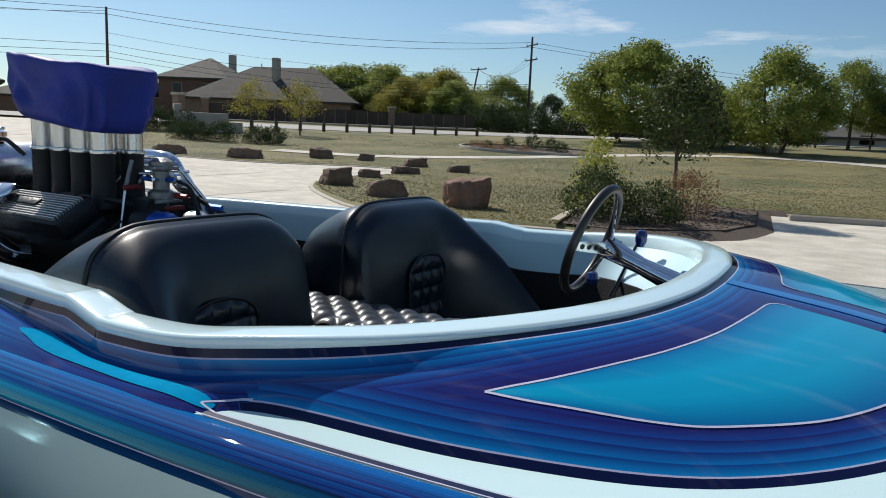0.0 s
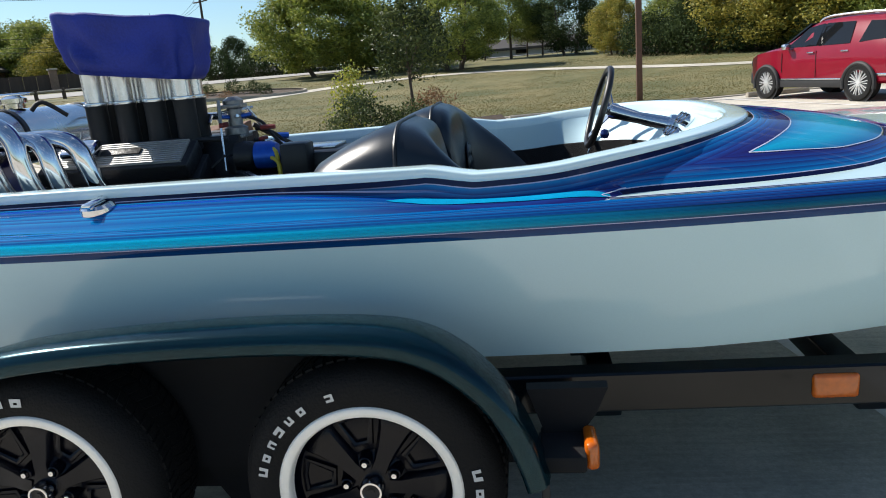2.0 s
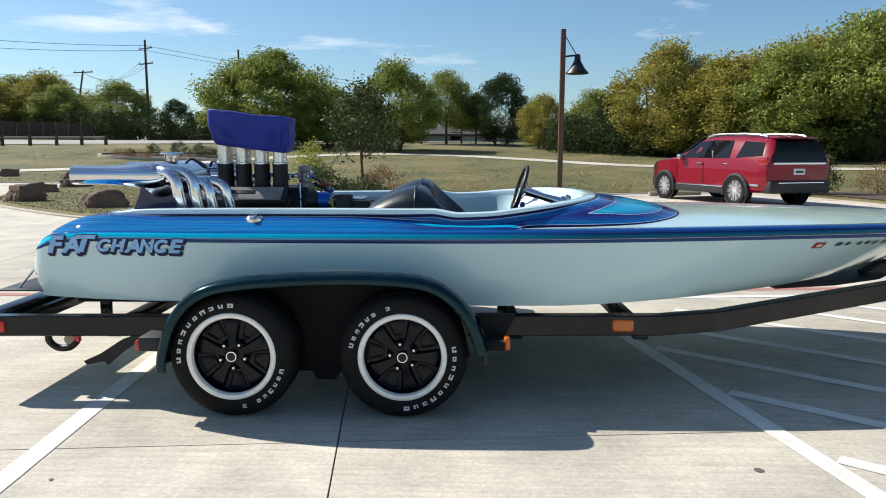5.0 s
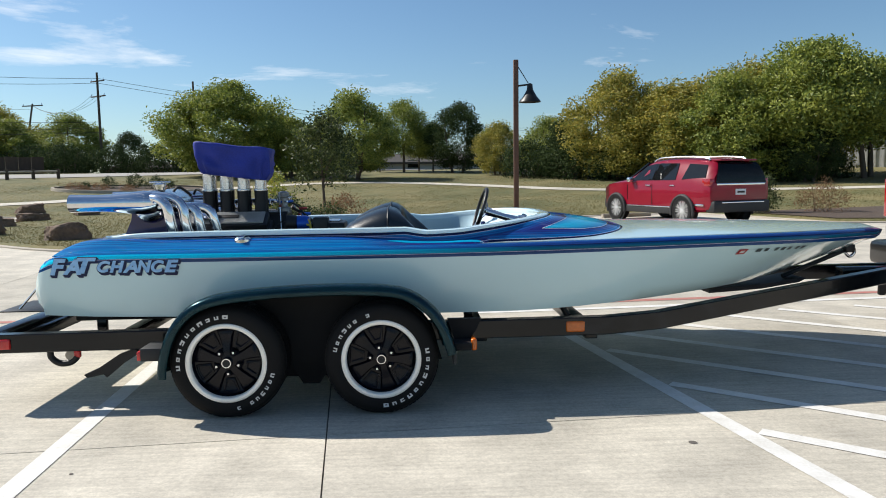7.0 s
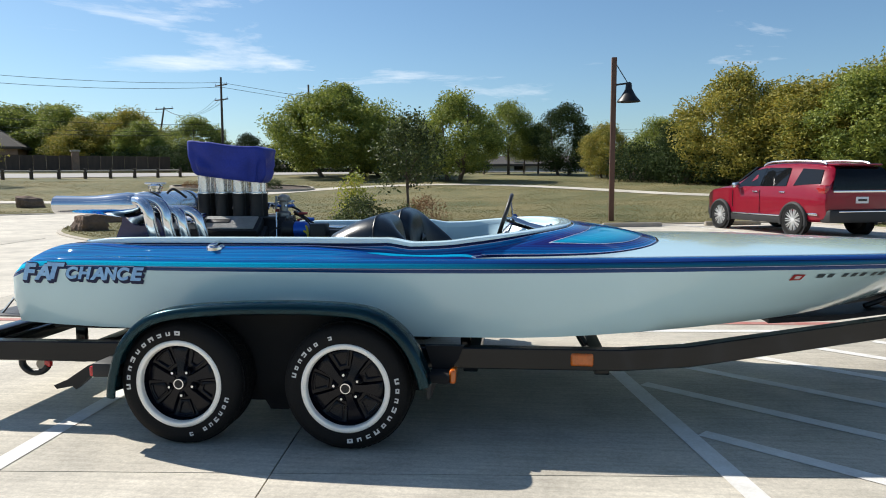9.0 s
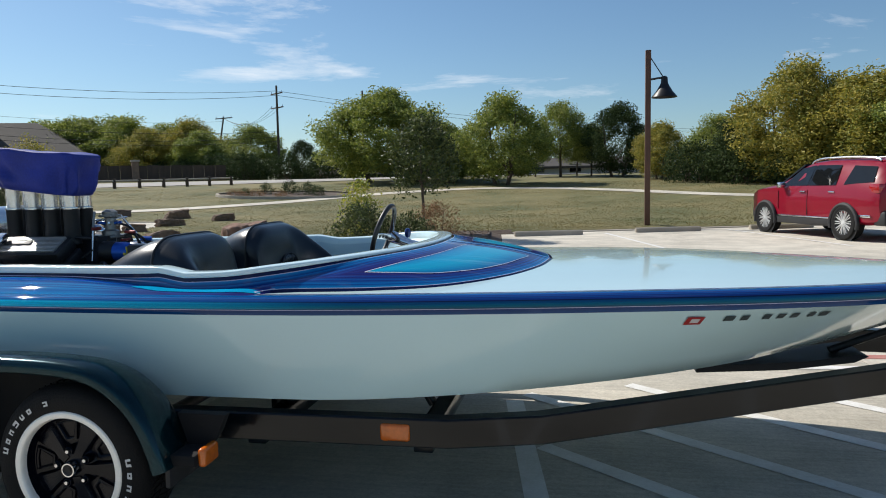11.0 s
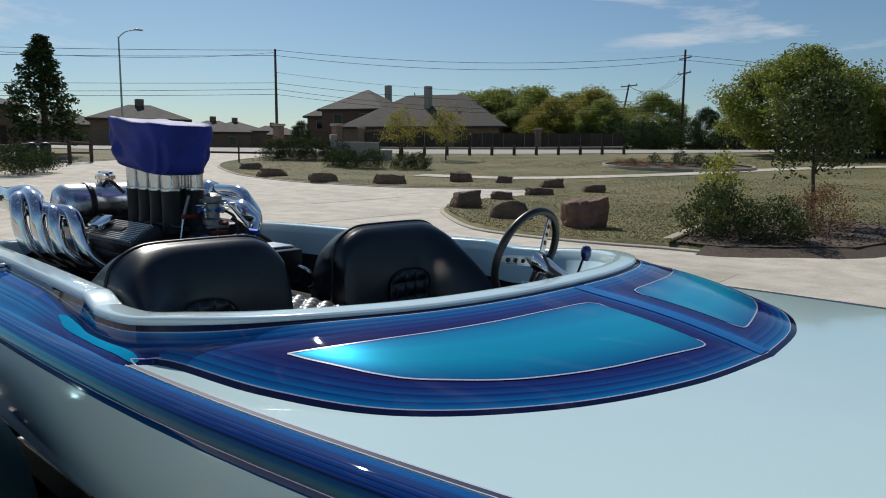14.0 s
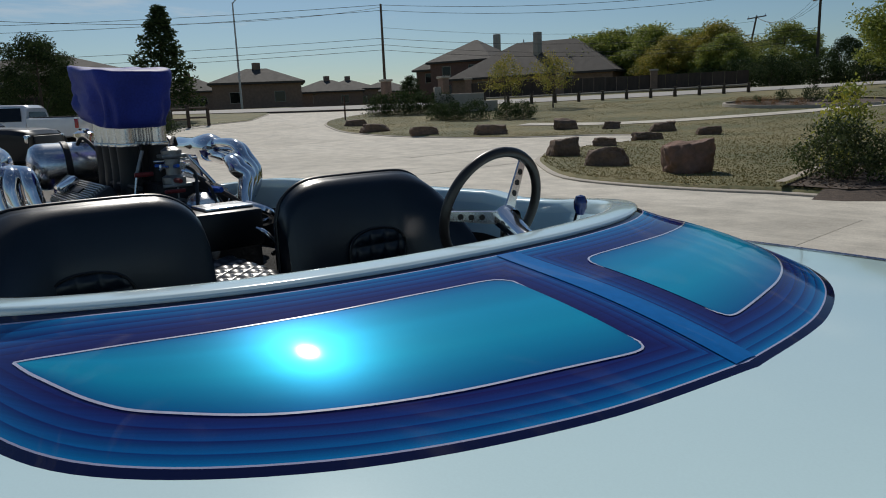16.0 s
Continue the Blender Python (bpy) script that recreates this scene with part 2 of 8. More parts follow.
def hood_paint(name):
    """Nested airbrushed steps that keep their distance from the rail, the deck's edge and the middle stripe, inside lilac pinstripes."""
    m = stripes(name, SHOULD, saw=(14, 0.97), streak=(60, 0.95, 1.05))
    nt = m.node_tree
    hue = next(n for n in nt.nodes if n.bl_idname == "ShaderNodeHueSaturation")
    aft = hue.inputs["Color"].links[0].from_socket
    link = nt.links.new

    def math_node(op, a, b=0.0, c=0.0):
        n = nt.nodes.new("ShaderNodeMath")
        n.operation = op
        for k, v in enumerate((a, b, c)):
            if isinstance(v, (int, float)):
                n.inputs[k].default_value = v
            else:
                link(v, n.inputs[k])
        return n.outputs[0]

    def mixed(f, a, b):
        n = nt.nodes.new("ShaderNodeMix")
        n.data_type = "RGBA"
        link(f, n.inputs[0])
        for k, v in ((6, a), (7, b)):
            if isinstance(v, tuple):
                n.inputs[k].default_value = (*v, 1)
            else:
                link(v, n.inputs[k])
        return n.outputs[2]
    sep = []
    for layer in ("", "edges", "mid"):
        uv = nt.nodes.new("ShaderNodeUVMap")
        if layer:
            uv.uv_map = layer
        x = nt.nodes.new("ShaderNodeSeparateXYZ")
        link(uv.outputs[0], x.inputs[0])
        sep.append(x)
    rail = math_node("SUBTRACT", sep[1].outputs["X"], 0.019)
    deck = math_node("SUBTRACT", math_node("ADD", sep[1].outputs["Y"], sep[2].outputs["Y"]), 0.017)
    mid = math_node("ADD", sep[2].outputs["X"], 0.004)
    near = math_node("MINIMUM", math_node("MINIMUM", rail, deck), mid)
    rp = nt.nodes.new("ShaderNodeValToRGB")
    els = rp.color_ramp.elements
    n = len(STEPS)
    els[0].position, els[0].color = 0.0, (*STEPS[0][0], 1)
    els[1].position, els[1].color = 1.0, (*STEPS[-1][1], 1)
    for k, (hi, lo) in enumerate(STEPS):
        if k:
            els.new(k / n).color = (*hi, 1)
        if k < n - 1:
            els.new((k + 1) / n - 0.012).color = (*lo, 1)
    link(math_node("DIVIDE", near, 0.0205 * n), rp.inputs["Fac"])
    col = rp.outputs["Color"]
    for d in (rail, deck):
        col = mixed(math_node("LESS_THAN", d, 0.0), col, (0.005, 0.008, 0.045))
        col = mixed(math_node("COMPARE", d, 0.0, 0.0015), col, LILAC)
    link(mixed(sep[0].outputs["X"], aft, col), hue.inputs["Color"])
    return m


M_HOOD = hood_paint("hood_stripe_paint")
M_PANEL = stripes("turquoise_panel_paint", [(0.0, (0.002, 0.11, 0.30)), (0.12, (0.002, 0.20, 0.40)), (0.35, (0.002, 0.29, 0.49)), (0.65, (0.002, 0.31, 0.50)), (0.88, (0.002, 0.20, 0.40)), (1.0, (0.002, 0.11, 0.30))], 0.32, 0.13, saw=(1, 1.0), streak=(4, 0.95, 1.05))
M_PANEL.node_tree.nodes["Principled BSDF"].inputs["Coat Roughness"].default_value = 0.045
M_LINE = mat("lilac_pinstripe_paint", (0.62, 0.62, 0.78), 0.25, 0, coat=1.0)
M_BLUELINE = mat("bright_blue_stripe_paint", (0.003, 0.14, 0.44), 0.35, 0.0, coat=0.8, spec=0.0)
M_FLASH = mat("bright_turquoise_paint", (0.004, 0.29, 0.53), 0.45, 0.0, var=0.2, scale=4, coat=0.12, spec=0.0)
M_FENDER = mat("dark_teal_metallic_paint", (0.003, 0.052, 0.072), 0.2, 0.6, var=0.3, scale=2, coat=0.6, bscale=800)
M_FRAME = mat("black_teal_frame_paint", (0.003, 0.005, 0.007), 0.18, 0.0, var=0.3, scale=3, coat=0.2, spec=0.25)
M_TYRE = mat("black_tyre_rubber", (0.0085, 0.0083, 0.0083), 0.7, 0, var=0.4, scale=9, bump=0.25, bscale=140, spec=0.22)
M_RIMLIP = mat("bright_rim_lip", (0.95, 0.92, 0.84), 0.5, 0.25, var=0.08, scale=10)
M_WHEEL = mat("black_blue_wheel_paint", (0.0025, 0.003, 0.007), 0.26, 0.0, var=0.3, spec=0.26)
M_CHROME = mat("polished_chrome", (0.74, 0.74, 0.76), 0.085, 1.0, var=0.06, scale=6, bscale=40)
M_STEEL = mat("brushed_aluminium", (0.72, 0.73, 0.74), 0.25, 1.0, var=0.15, scale=8, bscale=200)
M_BLACKM = mat("black_engine_paint", (0.012, 0.012, 0.013), 0.45, 0.2, var=0.4, scale=12, bump=0.15)
M_RUBBER = mat("black_hose_rubber", (0.012, 0.012, 0.012), 0.6, 0, var=0.3, bump=0.1)
M_BLUEPL = mat("blue_anodised", (0.01, 0.09, 0.45), 0.3, 0.5)
M_VIOLET = mat("dark_violet_blue_paint", (0.012, 0.011, 0.085), 0.28, 0.2, var=0.3, coat=0.6)
M_KNOB = mat("dark_blue_knob", (0.006, 0.02, 0.13), 0.2, 0.2, coat=0.8)
# near-black for parts under the fenders; the shade there is in the colour
M_FENDERSHADE = mat("flat_black_fender_shade", (0.004, 0.004, 0.0045), 0.9)
M_YELLOW = mat("yellow_ignition_lead", (0.55, 0.42, 0.03), 0.5)
M_REDP = mat("red_enamel", (0.38, 0.03, 0.025), 0.4)
M_DKRED = mat("dark_red_anodised", (0.16, 0.012, 0.012), 0.4, 0.4)
M_BLUEFAB = mat("royal_blue_cover_vinyl", (0.020, 0.036, 0.27), 0.6, 0, var=0.35, scale=5, bump=0.12, bscale=120, spec=0.3)
M_VINYL = mat("dark_navy_seat_vinyl", (0.007, 0.013, 0.021), 0.30, 0, var=0.3, scale=6, bump=0.06, bscale=320, spec=0.42)
M_PIPING = mat("black_piping", (0.004, 0.004, 0.005), 0.4)
M_CARPET = mat("black_cockpit_carpet", (0.008, 0.008, 0.009), 0.95, 0, var=0.4, bump=0.5, bscale=220)
M_AMBER = mat("amber_lens", (0.62, 0.13, 0.006), 0.2, 0, var=0.2, scale=30, coat=0.6)
M_REDLENS = mat("red_lens", (0.6, 0.02, 0.02), 0.18, 0, var=0.2, scale=30, coat=0.6)
M_REGBAR = mat("dark_grey_registration_vinyl", (0.06, 0.075, 0.075), 0.5)
M_FIN = mat("bright_ground_fin_metal", (0.50, 0.50, 0.49), 0.4, 0.5, var=0.2, scale=20)
M_WHITELET = mat("raised_white_letter_rubber", (0.62, 0.62, 0.6), 0.6, var=0.15)
M_LETTER = mat("light_blue_letter_paint", (0.34, 0.60, 0.86), 0.35, 0.0, scale=14, coat=0.3, col2=(0.15, 0.36, 0.66))
M_LETTERD = mat("dark_blue_letter_shadow_paint", (0.004, 0.012, 0.055), 0.4, 0, coat=0.15, spec=0.2)
M_CONC = mat("pale_concrete", (0.60, 0.553, 0.463), 0.85, 0, scale=0.35, col2=(0.435, 0.40, 0.33), bump=0.06, bscale=110, objrand=0.16, lo=0.36, hi=0.64)
weather(M_CONC, ((1.6, (1, 1, 1), 0.80, 1.10), (5.0, (0.35, 6.0, 1), 0.88, 1.07), (38.0, (1, 1, 1), 0.88, 1.09)))
M_JOINT = mat("dark_joint_filler", (0.13, 0.115, 0.10), 0.95)
M_KERB = mat("weathered_kerb_concrete", (0.45, 0.40, 0.33), 0.9, 0, var=0.3, scale=2, bump=0.3)
M_WHITELN = mat("worn_white_road_paint", (0.78, 0.77, 0.74), 0.7, 0, scale=9, col2=(0.60, 0.58, 0.53), bump=0.1)
M_REDLN = mat("worn_red_road_paint", (0.42, 0.10, 0.08), 0.75, 0, scale=8, col2=(0.42, 0.27, 0.22))
M_GRASS = mat("dry_autumn_grass", (0.20, 0.168, 0.070), 0.95, 0, scale=0.3, col2=(0.088, 0.096, 0.030), bump=0.9, bscale=8, lo=0.41, hi=0.59)
M_BLADE = mat("grass_blades", (0.285, 0.218, 0.082), 0.9, 0, scale=0.35, col2=(0.105, 0.108, 0.032), island=0.12, trans=0.15, lo=0.36, hi=0.64)
M_MULCH = mat("brown_bark_mulch", (0.105, 0.075, 0.055), 0.95, 0, var=0.6, scale=18, bump=0.9, bscale=50)
M_ASPH = mat("grey_road_concrete", (0.38, 0.36, 0.33), 0.9, 0, var=0.2, scale=0.6, bump=0.2)
M_ROCK = mat("brown_sandstone", (0.24, 0.15, 0.095), 0.9, 0, scale=3.5, col2=(0.09, 0.065, 0.05), bump=0.8, bscale=16)
M_ROCKR = mat("red_sandstone", (0.29, 0.155, 0.105), 0.9, 0, scale=3.0, col2=(0.11, 0.075, 0.055), bump=0.8, bscale=14)
M_BARK = mat("grey_brown_bark", (0.12, 0.09, 0.065), 0.95, 0, var=0.4, scale=8, bump=0.7, bscale=30, stretch=(1, 1, 0.25))
LEAF = dict(
    green=mat("mid_green_leaves", (0.37, 0.395, 0.075), 0.55, 0, scale=1.1, col2=(0.13, 0.18, 0.034), island=0.35, lo=0.36, hi=0.64, trans=0.3),
    olive=mat("olive_autumn_leaves", (0.47, 0.385, 0.07), 0.6, 0, scale=1.1, col2=(0.18, 0.20, 0.036), island=0.35, lo=0.36, hi=0.64, trans=0.3),
    dark=mat("dark_evergreen_leaves", (0.075, 0.105, 0.036), 0.75, 0, scale=0.8, col2=(0.026, 0.045, 0.016), island=0.5, trans=0.2, spec=0.15),
    glossy=mat("glossy_magnolia_leaves", (0.12, 0.145, 0.045), 0.55, 0, scale=1.5, col2=(0.035, 0.055, 0.016), island=0.6, trans=0.2, spec=0.3),
    yellow=mat("yellow_green_shrub_leaves", (0.46, 0.42, 0.06), 0.6, 0, scale=3, col2=(0.20, 0.26, 0.05), island=0.4, trans=0.4),
    russet=mat("russet_dry_shrub_leaves", (0.34, 0.18, 0.10), 0.75, 0, scale=3, col2=(0.17, 0.12, 0.05), island=0.5, trans=0.3),
)
M_WOODPOLE = mat("weathered_pole_wood", (0.095, 0.07, 0.05), 0.9, 0, var=0.3, scale=6, bump=0.4, stretch=(1, 1, 0.1))
M_RUST = mat("brown_lamp_post_paint", (0.11, 0.055, 0.035), 0.7, 0, var=0.3, scale=6)
M_BLACKP = mat("black_satin_paint", (0.010, 0.010, 0.011), 0.4, 0.2)
M_WIRE = mat("black_cable", (0.02, 0.02, 0.02), 0.6)
M_BRICK = mat("brown_brick", (0.26, 0.17, 0.12), 0.9, 0, var=0.3, scale=3, bump=0.3, bscale=12)
M_BRICKR = mat("red_brick", (0.19, 0.105, 0.08), 0.9, 0, var=0.3, scale=3, bump=0.3, bscale=12)
M_ROOF = mat("brown_shingles", (0.066, 0.058, 0.050), 0.9, 0, var=0.25, scale=2, bump=0.4, bscale=9)
M_FENCE = mat("dark_fence_wood", (0.085, 0.06, 0.045), 0.9, 0, var=0.4, scale=4, stretch=(1, 1, 0.2), objrand=0.2)
M_STONE = mat("pale_limestone", (0.42, 0.37, 0.30), 0.85, 0, var=0.2, scale=3, bump=0.3)
M_WHITEW = mat("white_siding", (0.46, 0.455, 0.43), 0.7, 0, var=0.1, scale=2)
M_GREYM = mat("grey_metal_siding", (0.50, 0.50, 0.48), 0.5, 0.2, var=0.15, scale=2)
M_WINDOW = glass("dark_window_glass")
M_CARRED = mat("red_car_paint", (0.215, 0.0015, 0.016), 0.35, 0.0, var=0.1, coat=0.5, spec=0.2)
M_ALLOY = mat("bright_silver_alloy", (0.80, 0.80, 0.79), 0.35, 0.5, var=0.1)
M_CARBLK = mat("dark_brown_truck_paint", (0.010, 0.009, 0.009), 0.3, 0.0, var=0.2, coat=0.5, spec=0.2)
M_CAST = mat("cast_grey_metal", (0.30, 0.30, 0.29), 0.45, 0.8, var=0.4, scale=14, bump=0.2)
M_BROWNH = mat("dark_brown_hose", (0.035, 0.022, 0.016), 0.6, 0, var=0.3)
M_CARGRY = mat("dark_grey_truck_paint", (0.010, 0.011, 0.013), 0.35, 0.0, var=0.2, coat=0.15, spec=0.3)
M_CARWHT = mat("white_truck_paint", (0.72, 0.72, 0.72), 0.22, 0, var=0.08, coat=1.0)
M_CLAD = mat("black_plastic_cladding", (0.018, 0.018, 0.019), 0.6, 0)
M_TAIL = mat("red_tail_lamp", (0.34, 0.008, 0.012), 0.15, 0, coat=0.8)
M_PLATE = mat("white_plate", (0.7, 0.7, 0.72), 0.4)


# ---- builders ----
def thing(name, label, category, at=(0, 0, 0), group="", rz=0.0, kind=""):
    ob = tagged(new(name), label, category, group, kind)
    ob.matrix_basis = pose(at[0], at[1], at[2], 0, 0, rz)
    ob.empty_display_size = 0.2
    return ob


def finish(bm, m, smooth=40):
    me = bpy.data.meshes.new("mesh")
    bmesh.ops.recalc_face_normals(bm, faces=bm.faces)
    bm.to_mesh(me)
    bm.free()
    for one in (m if isinstance(m, (list, tuple)) else [m]):
        me.materials.append(one)
    if smooth:
        me.shade_smooth() if smooth >= 180 else me.set_sharp_from_angle(angle=radians(smooth))
        for p in me.polygons:
            p.use_smooth = True
    return me


def part(name, bm, m, parent, label="", smooth=40, at=None):
    """One mesh under a thing or a part. Shapes are given in world metres unless `at` (a pose) places them."""
    me = bm if isinstance(bm, bpy.types.Mesh) else finish(bm, m, smooth)
    ob = tagged(new(name, me), label)
    ob.parent = parent
    base = Matrix.Identity(4)
    chain, p = [], parent
    while p:
        chain.append(p)
        p = p.parent
    for p in reversed(chain):
        base = base @ p.matrix_parent_inverse @ p.matrix_basis
    ob.matrix_parent_inverse = base.inverted()
    if at is not None:
        ob.matrix_basis = at
    return ob


def solo(name, bm, m, label, category, group="", kind="", smooth=40):
    """A thing that is one mesh."""
    me = bm if isinstance(bm, bpy.types.Mesh) else finish(bm, m, smooth)
    return tagged(new(name, me), label, category, group, kind)


def box(bm, x0, x1, y0, y1, z0, z1, bevel=0.0, m=None, seg=2):
    ret = bmesh.ops.create_cube(bm, size=1)
    t = Matrix.Translation(((x0 + x1) / 2, (y0 + y1) / 2, (z0 + z1) / 2)) @ Matrix.Diagonal((abs(x1 - x0), abs(y1 - y0), abs(z1 - z0), 1))
    bmesh.ops.transform(bm, matrix=t, verts=ret["verts"])
    vs = ret["verts"]
    if bevel:
        es = list({e for v in vs for e in v.link_edges})
        r = bmesh.ops.bevel(bm, geom=es, offset=bevel, segments=seg, affect="EDGES", profile=0.5)
        vs = list({v for f in r["faces"] for v in f.verts} | {v for v in vs if v.is_valid})
    if m is not None:
        bmesh.ops.transform(bm, matrix=m, verts=[v for v in vs if v.is_valid])
    return bm


def boxm(*a, **k):
    return box(bmesh.new(), *a, **k)


def rod(bm, p, q, r, r2=None, n=12, caps=True):
    p, q = Vector(p), Vector(q)
    d = q - p
    ret = bmesh.ops.create_cone(bm, cap_ends=caps, segments=n, radius1=r, radius2=r if r2 is None else r2, depth=d.length)
    bmesh.ops.transform(bm, matrix=Matrix.Translation((p + q) / 2) @ d.to_track_quat("Z", "Y").to_matrix().to_4x4(), verts=ret["verts"])
    return bm


def rodm(*a, **k):
    return rod(bmesh.new(), *a, **k)


def curve_points(pts, n=8):
    """Catmull-Rom through the points."""
    pts = [Vector(p) for p in pts]
    out = []
    for i in range(len(pts) - 1):
        a, b, c, d = pts[max(i - 1, 0)], pts[i], pts[i + 1], pts[min(i + 2, len(pts) - 1)]
        for k in range(n):
            t = k / n
            out.append(0.5 * (2 * b + (c - a) * t + (2 * a - 5 * b + 4 * c - d) * t * t + (3 * b - a - 3 * c + d) * t ** 3))
    return out + [pts[-1]]


def tube(bm, pts, r, n=10, sub=6, caps=True, smooth=True):
    """A round tube along a smooth curve; r is a number or one value for each given point."""
    path = curve_points(pts, sub) if smooth else [Vector(p) for p in pts]
    rs = [r] * len(path) if not isinstance(r, (list, tuple)) else [float(v) for v in np.interp(np.linspace(0, len(pts) - 1, len(path)), range(len(pts)), r)]
    rings, up = [], None
    for i, p in enumerate(path):
        d = (path[min(i + 1, len(path) - 1)] - path[max(i - 1, 0)]).normalized()
        if up is None:
            up = d.orthogonal().normalized()
        up = (up - d * up.dot(d)).normalized()
        side = d.cross(up)
        rings.append([bm.verts.new(p + rs[i] * (math.cos(a) * up + math.sin(a) * side)) for a in np.linspace(0, 2 * math.pi, n, endpoint=False)])
    for a, b in zip(rings, rings[1:]):
        for k in range(n):
            bm.faces.new((a[k], a[(k + 1) % n], b[(k + 1) % n], b[k]))
    if caps:
        bm.faces.new(rings[0][::-1])
        bm.faces.new(rings[-1])
    return bm


def tubem(*a, **k):
    return tube(bmesh.new(), *a, **k)


def sheet(bm, rows, closed=False, uvs=None, mi=0):
    """A skin over rows of points. uvs: rows of (u, v)."""
    layer = bm.loops.layers.uv.verify()
    vs = [[bm.verts.new(p) for p in row] for row in rows]
    n = len(rows[0])
    for i in range(len(vs) - 1):
        for k in range(n if closed else n - 1):
            k2 = (k + 1) % n
            try:
                f = bm.faces.new((vs[i][k], vs[i][k2], vs[i + 1][k2], vs[i + 1][k]))
            except ValueError:
                continue
            f.material_index = mi
            if uvs:
                for lp, (a, b) in zip(f.loops, ((i, k), (i, k2), (i + 1, k2), (i + 1, k))):
                    lp[layer].uv = uvs[a][b]
    return vs


def lathe(bm, profile, axis_pose, n=32):
    """Turns (radius, height) pairs round the z of axis_pose."""
    rows = [[axis_pose @ Vector((r * math.cos(a), r * math.sin(a), h)) for a in np.linspace(0, 2 * math.pi, n, endpoint=False)] for r, h in profile]
    sheet(bm, rows, closed=True)
    return bm


def lathem(*a, **k):
    return lathe(bmesh.new(), *a, **k)


def prism(bm, outline, y0, y1, axis="y"):
    """An outline of (a, b) pairs, pushed from y0 to y1: (x, z) along y, (y, z) along x, (x, y) along z."""
    put = {"y": lambda a, b, t: (a, t, b), "x": lambda a, b, t: (t, a, b), "z": lambda a, b, t: (a, b, t)}[axis]
    f0 = [bm.verts.new(put(a, b, y0)) for a, b in outline]
    f1 = [bm.verts.new(put(a, b, y1)) for a, b in outline]
    bm.faces.new(f0)
    bm.faces.new(f1[::-1])
    n = len(outline)
    for i in range(n):
        bm.faces.new((f0[i], f0[(i + 1) % n], f1[(i + 1) % n], f1[i]))
    return bm


def prismm(*a, **k):
    return prism(bmesh.new(), *a, **k)


def lerp(x, table):
    """Smooth reading of a table of (x, value)."""
    xs, vs = [a for a, _ in table], [b for _, b in table]
    if x <= xs[0]:
        return vs[0]
    if x >= xs[-1]:
        return vs[-1]
    i = max(k for k in range(len(xs)) if xs[k] <= x)
    i = min(i, len(xs) - 2)
    t = (x - xs[i]) / (xs[i + 1] - xs[i])

    def slope(k):
        a, b = max(k - 1, 0), min(k + 1, len(xs) - 1)
        return (vs[b] - vs[a]) / (xs[b] - xs[a])
    h = xs[i + 1] - xs[i]
    return vs[i] * (1 + 2 * t) * (1 - t) ** 2 + h * slope(i) * t * (1 - t) ** 2 + vs[i + 1] * t * t * (3 - 2 * t) + h * slope(i + 1) * t * t * (t - 1)

# ---- the boat ----
YC = 1.39
BEAM = [(-1.72, 0.90), (-1.6, 0.955), (-1.2, 1.02), (-0.74, 1.075), (0, 1.10), (0.85, 1.115), (1.5, 1.10), (2.2, 1.035), (2.77, 0.945), (3.1, 0.85), (3.5, 0.68), (3.9, 0.43), (4.2, 0.17), (4.33, 0.012)]
SHEER = [(-1.72, 0.862), (-1.6, 0.905), (-1.45, 0.93), (-1.2, 0.94), (0, 0.945), (1, 0.95), (2, 0.96), (2.8, 0.965), (3.5, 0.955), (4.0, 0.94), (4.33, 0.915)]
CHINE_B = [(-1.72, 0.86), (-1.2, 0.97), (0, 1.03), (0.85, 1.04), (1.5, 1.01), (2.0, 0.93), (2.5, 0.77), (3.0, 0.52), (3.5, 0.27), (4.0, 0.09), (4.3, 0.008)]
CHINE_Z = [(-1.72, 0.535), (1.3, 0.525), (1.6, 0.535), (2.1, 0.56), (2.5, 0.58), (3.0, 0.605), (3.5, 0.675), (4.0, 0.79), (4.33, 0.903)]
KEEL_Z = [(-1.72, 0.50), (1.5, 0.50), (2.5, 0.52), (3.15, 0.55), (3.6, 0.64), (3.83, 0.70), (4.06, 0.765), (4.33, 0.895)]


def beam(x):
    return max(lerp(x, BEAM), 0.01)


def deck_z(x, hb):
    e = max(beam(x) - 0.065, 0.02)
    return lerp(x, SHEER) + 0.004 + 0.028 * max(0, 1 - (hb / e) ** 2)


def hull_level(k):
    """Level k as (half breadth, height, stern x, v) functions of the station."""
    if k == 0:
        return lambda x: (0.004, lerp(x, KEEL_Z)), -1.70
    if 1 <= k <= 5:
        f = (k - 1) / 4

        def side(x):
            b0, z0, b1, z1 = max(lerp(x, CHINE_B), 0.006), lerp(x, CHINE_Z), beam(x), lerp(x, SHEER) - 0.065 * min(1, beam(x) / 0.25)
            z1 = max(z1, z0 + 0.004)
            return b0 + (b1 - b0) * f + 0.012 * math.sin(math.pi * f) * min(1, b1), z0 + (z1 - z0) * f
        return side, -1.722 - 0.052 * math.sin(math.pi * (0.12 + 0.80 * f))
    db, dz = [(0.004, -0.045), (0.003, -0.027), (-0.008, -0.010), (-0.032, 0.001), (-0.065, 0.004)][k - 6]

    def roll(x):
        b = beam(x)
        s = min(1, b / 0.25)
        return max(b + db * s, 0.004), lerp(x, SHEER) + dz * s
    return roll, -1.738 + 0.0145 * (k - 5)


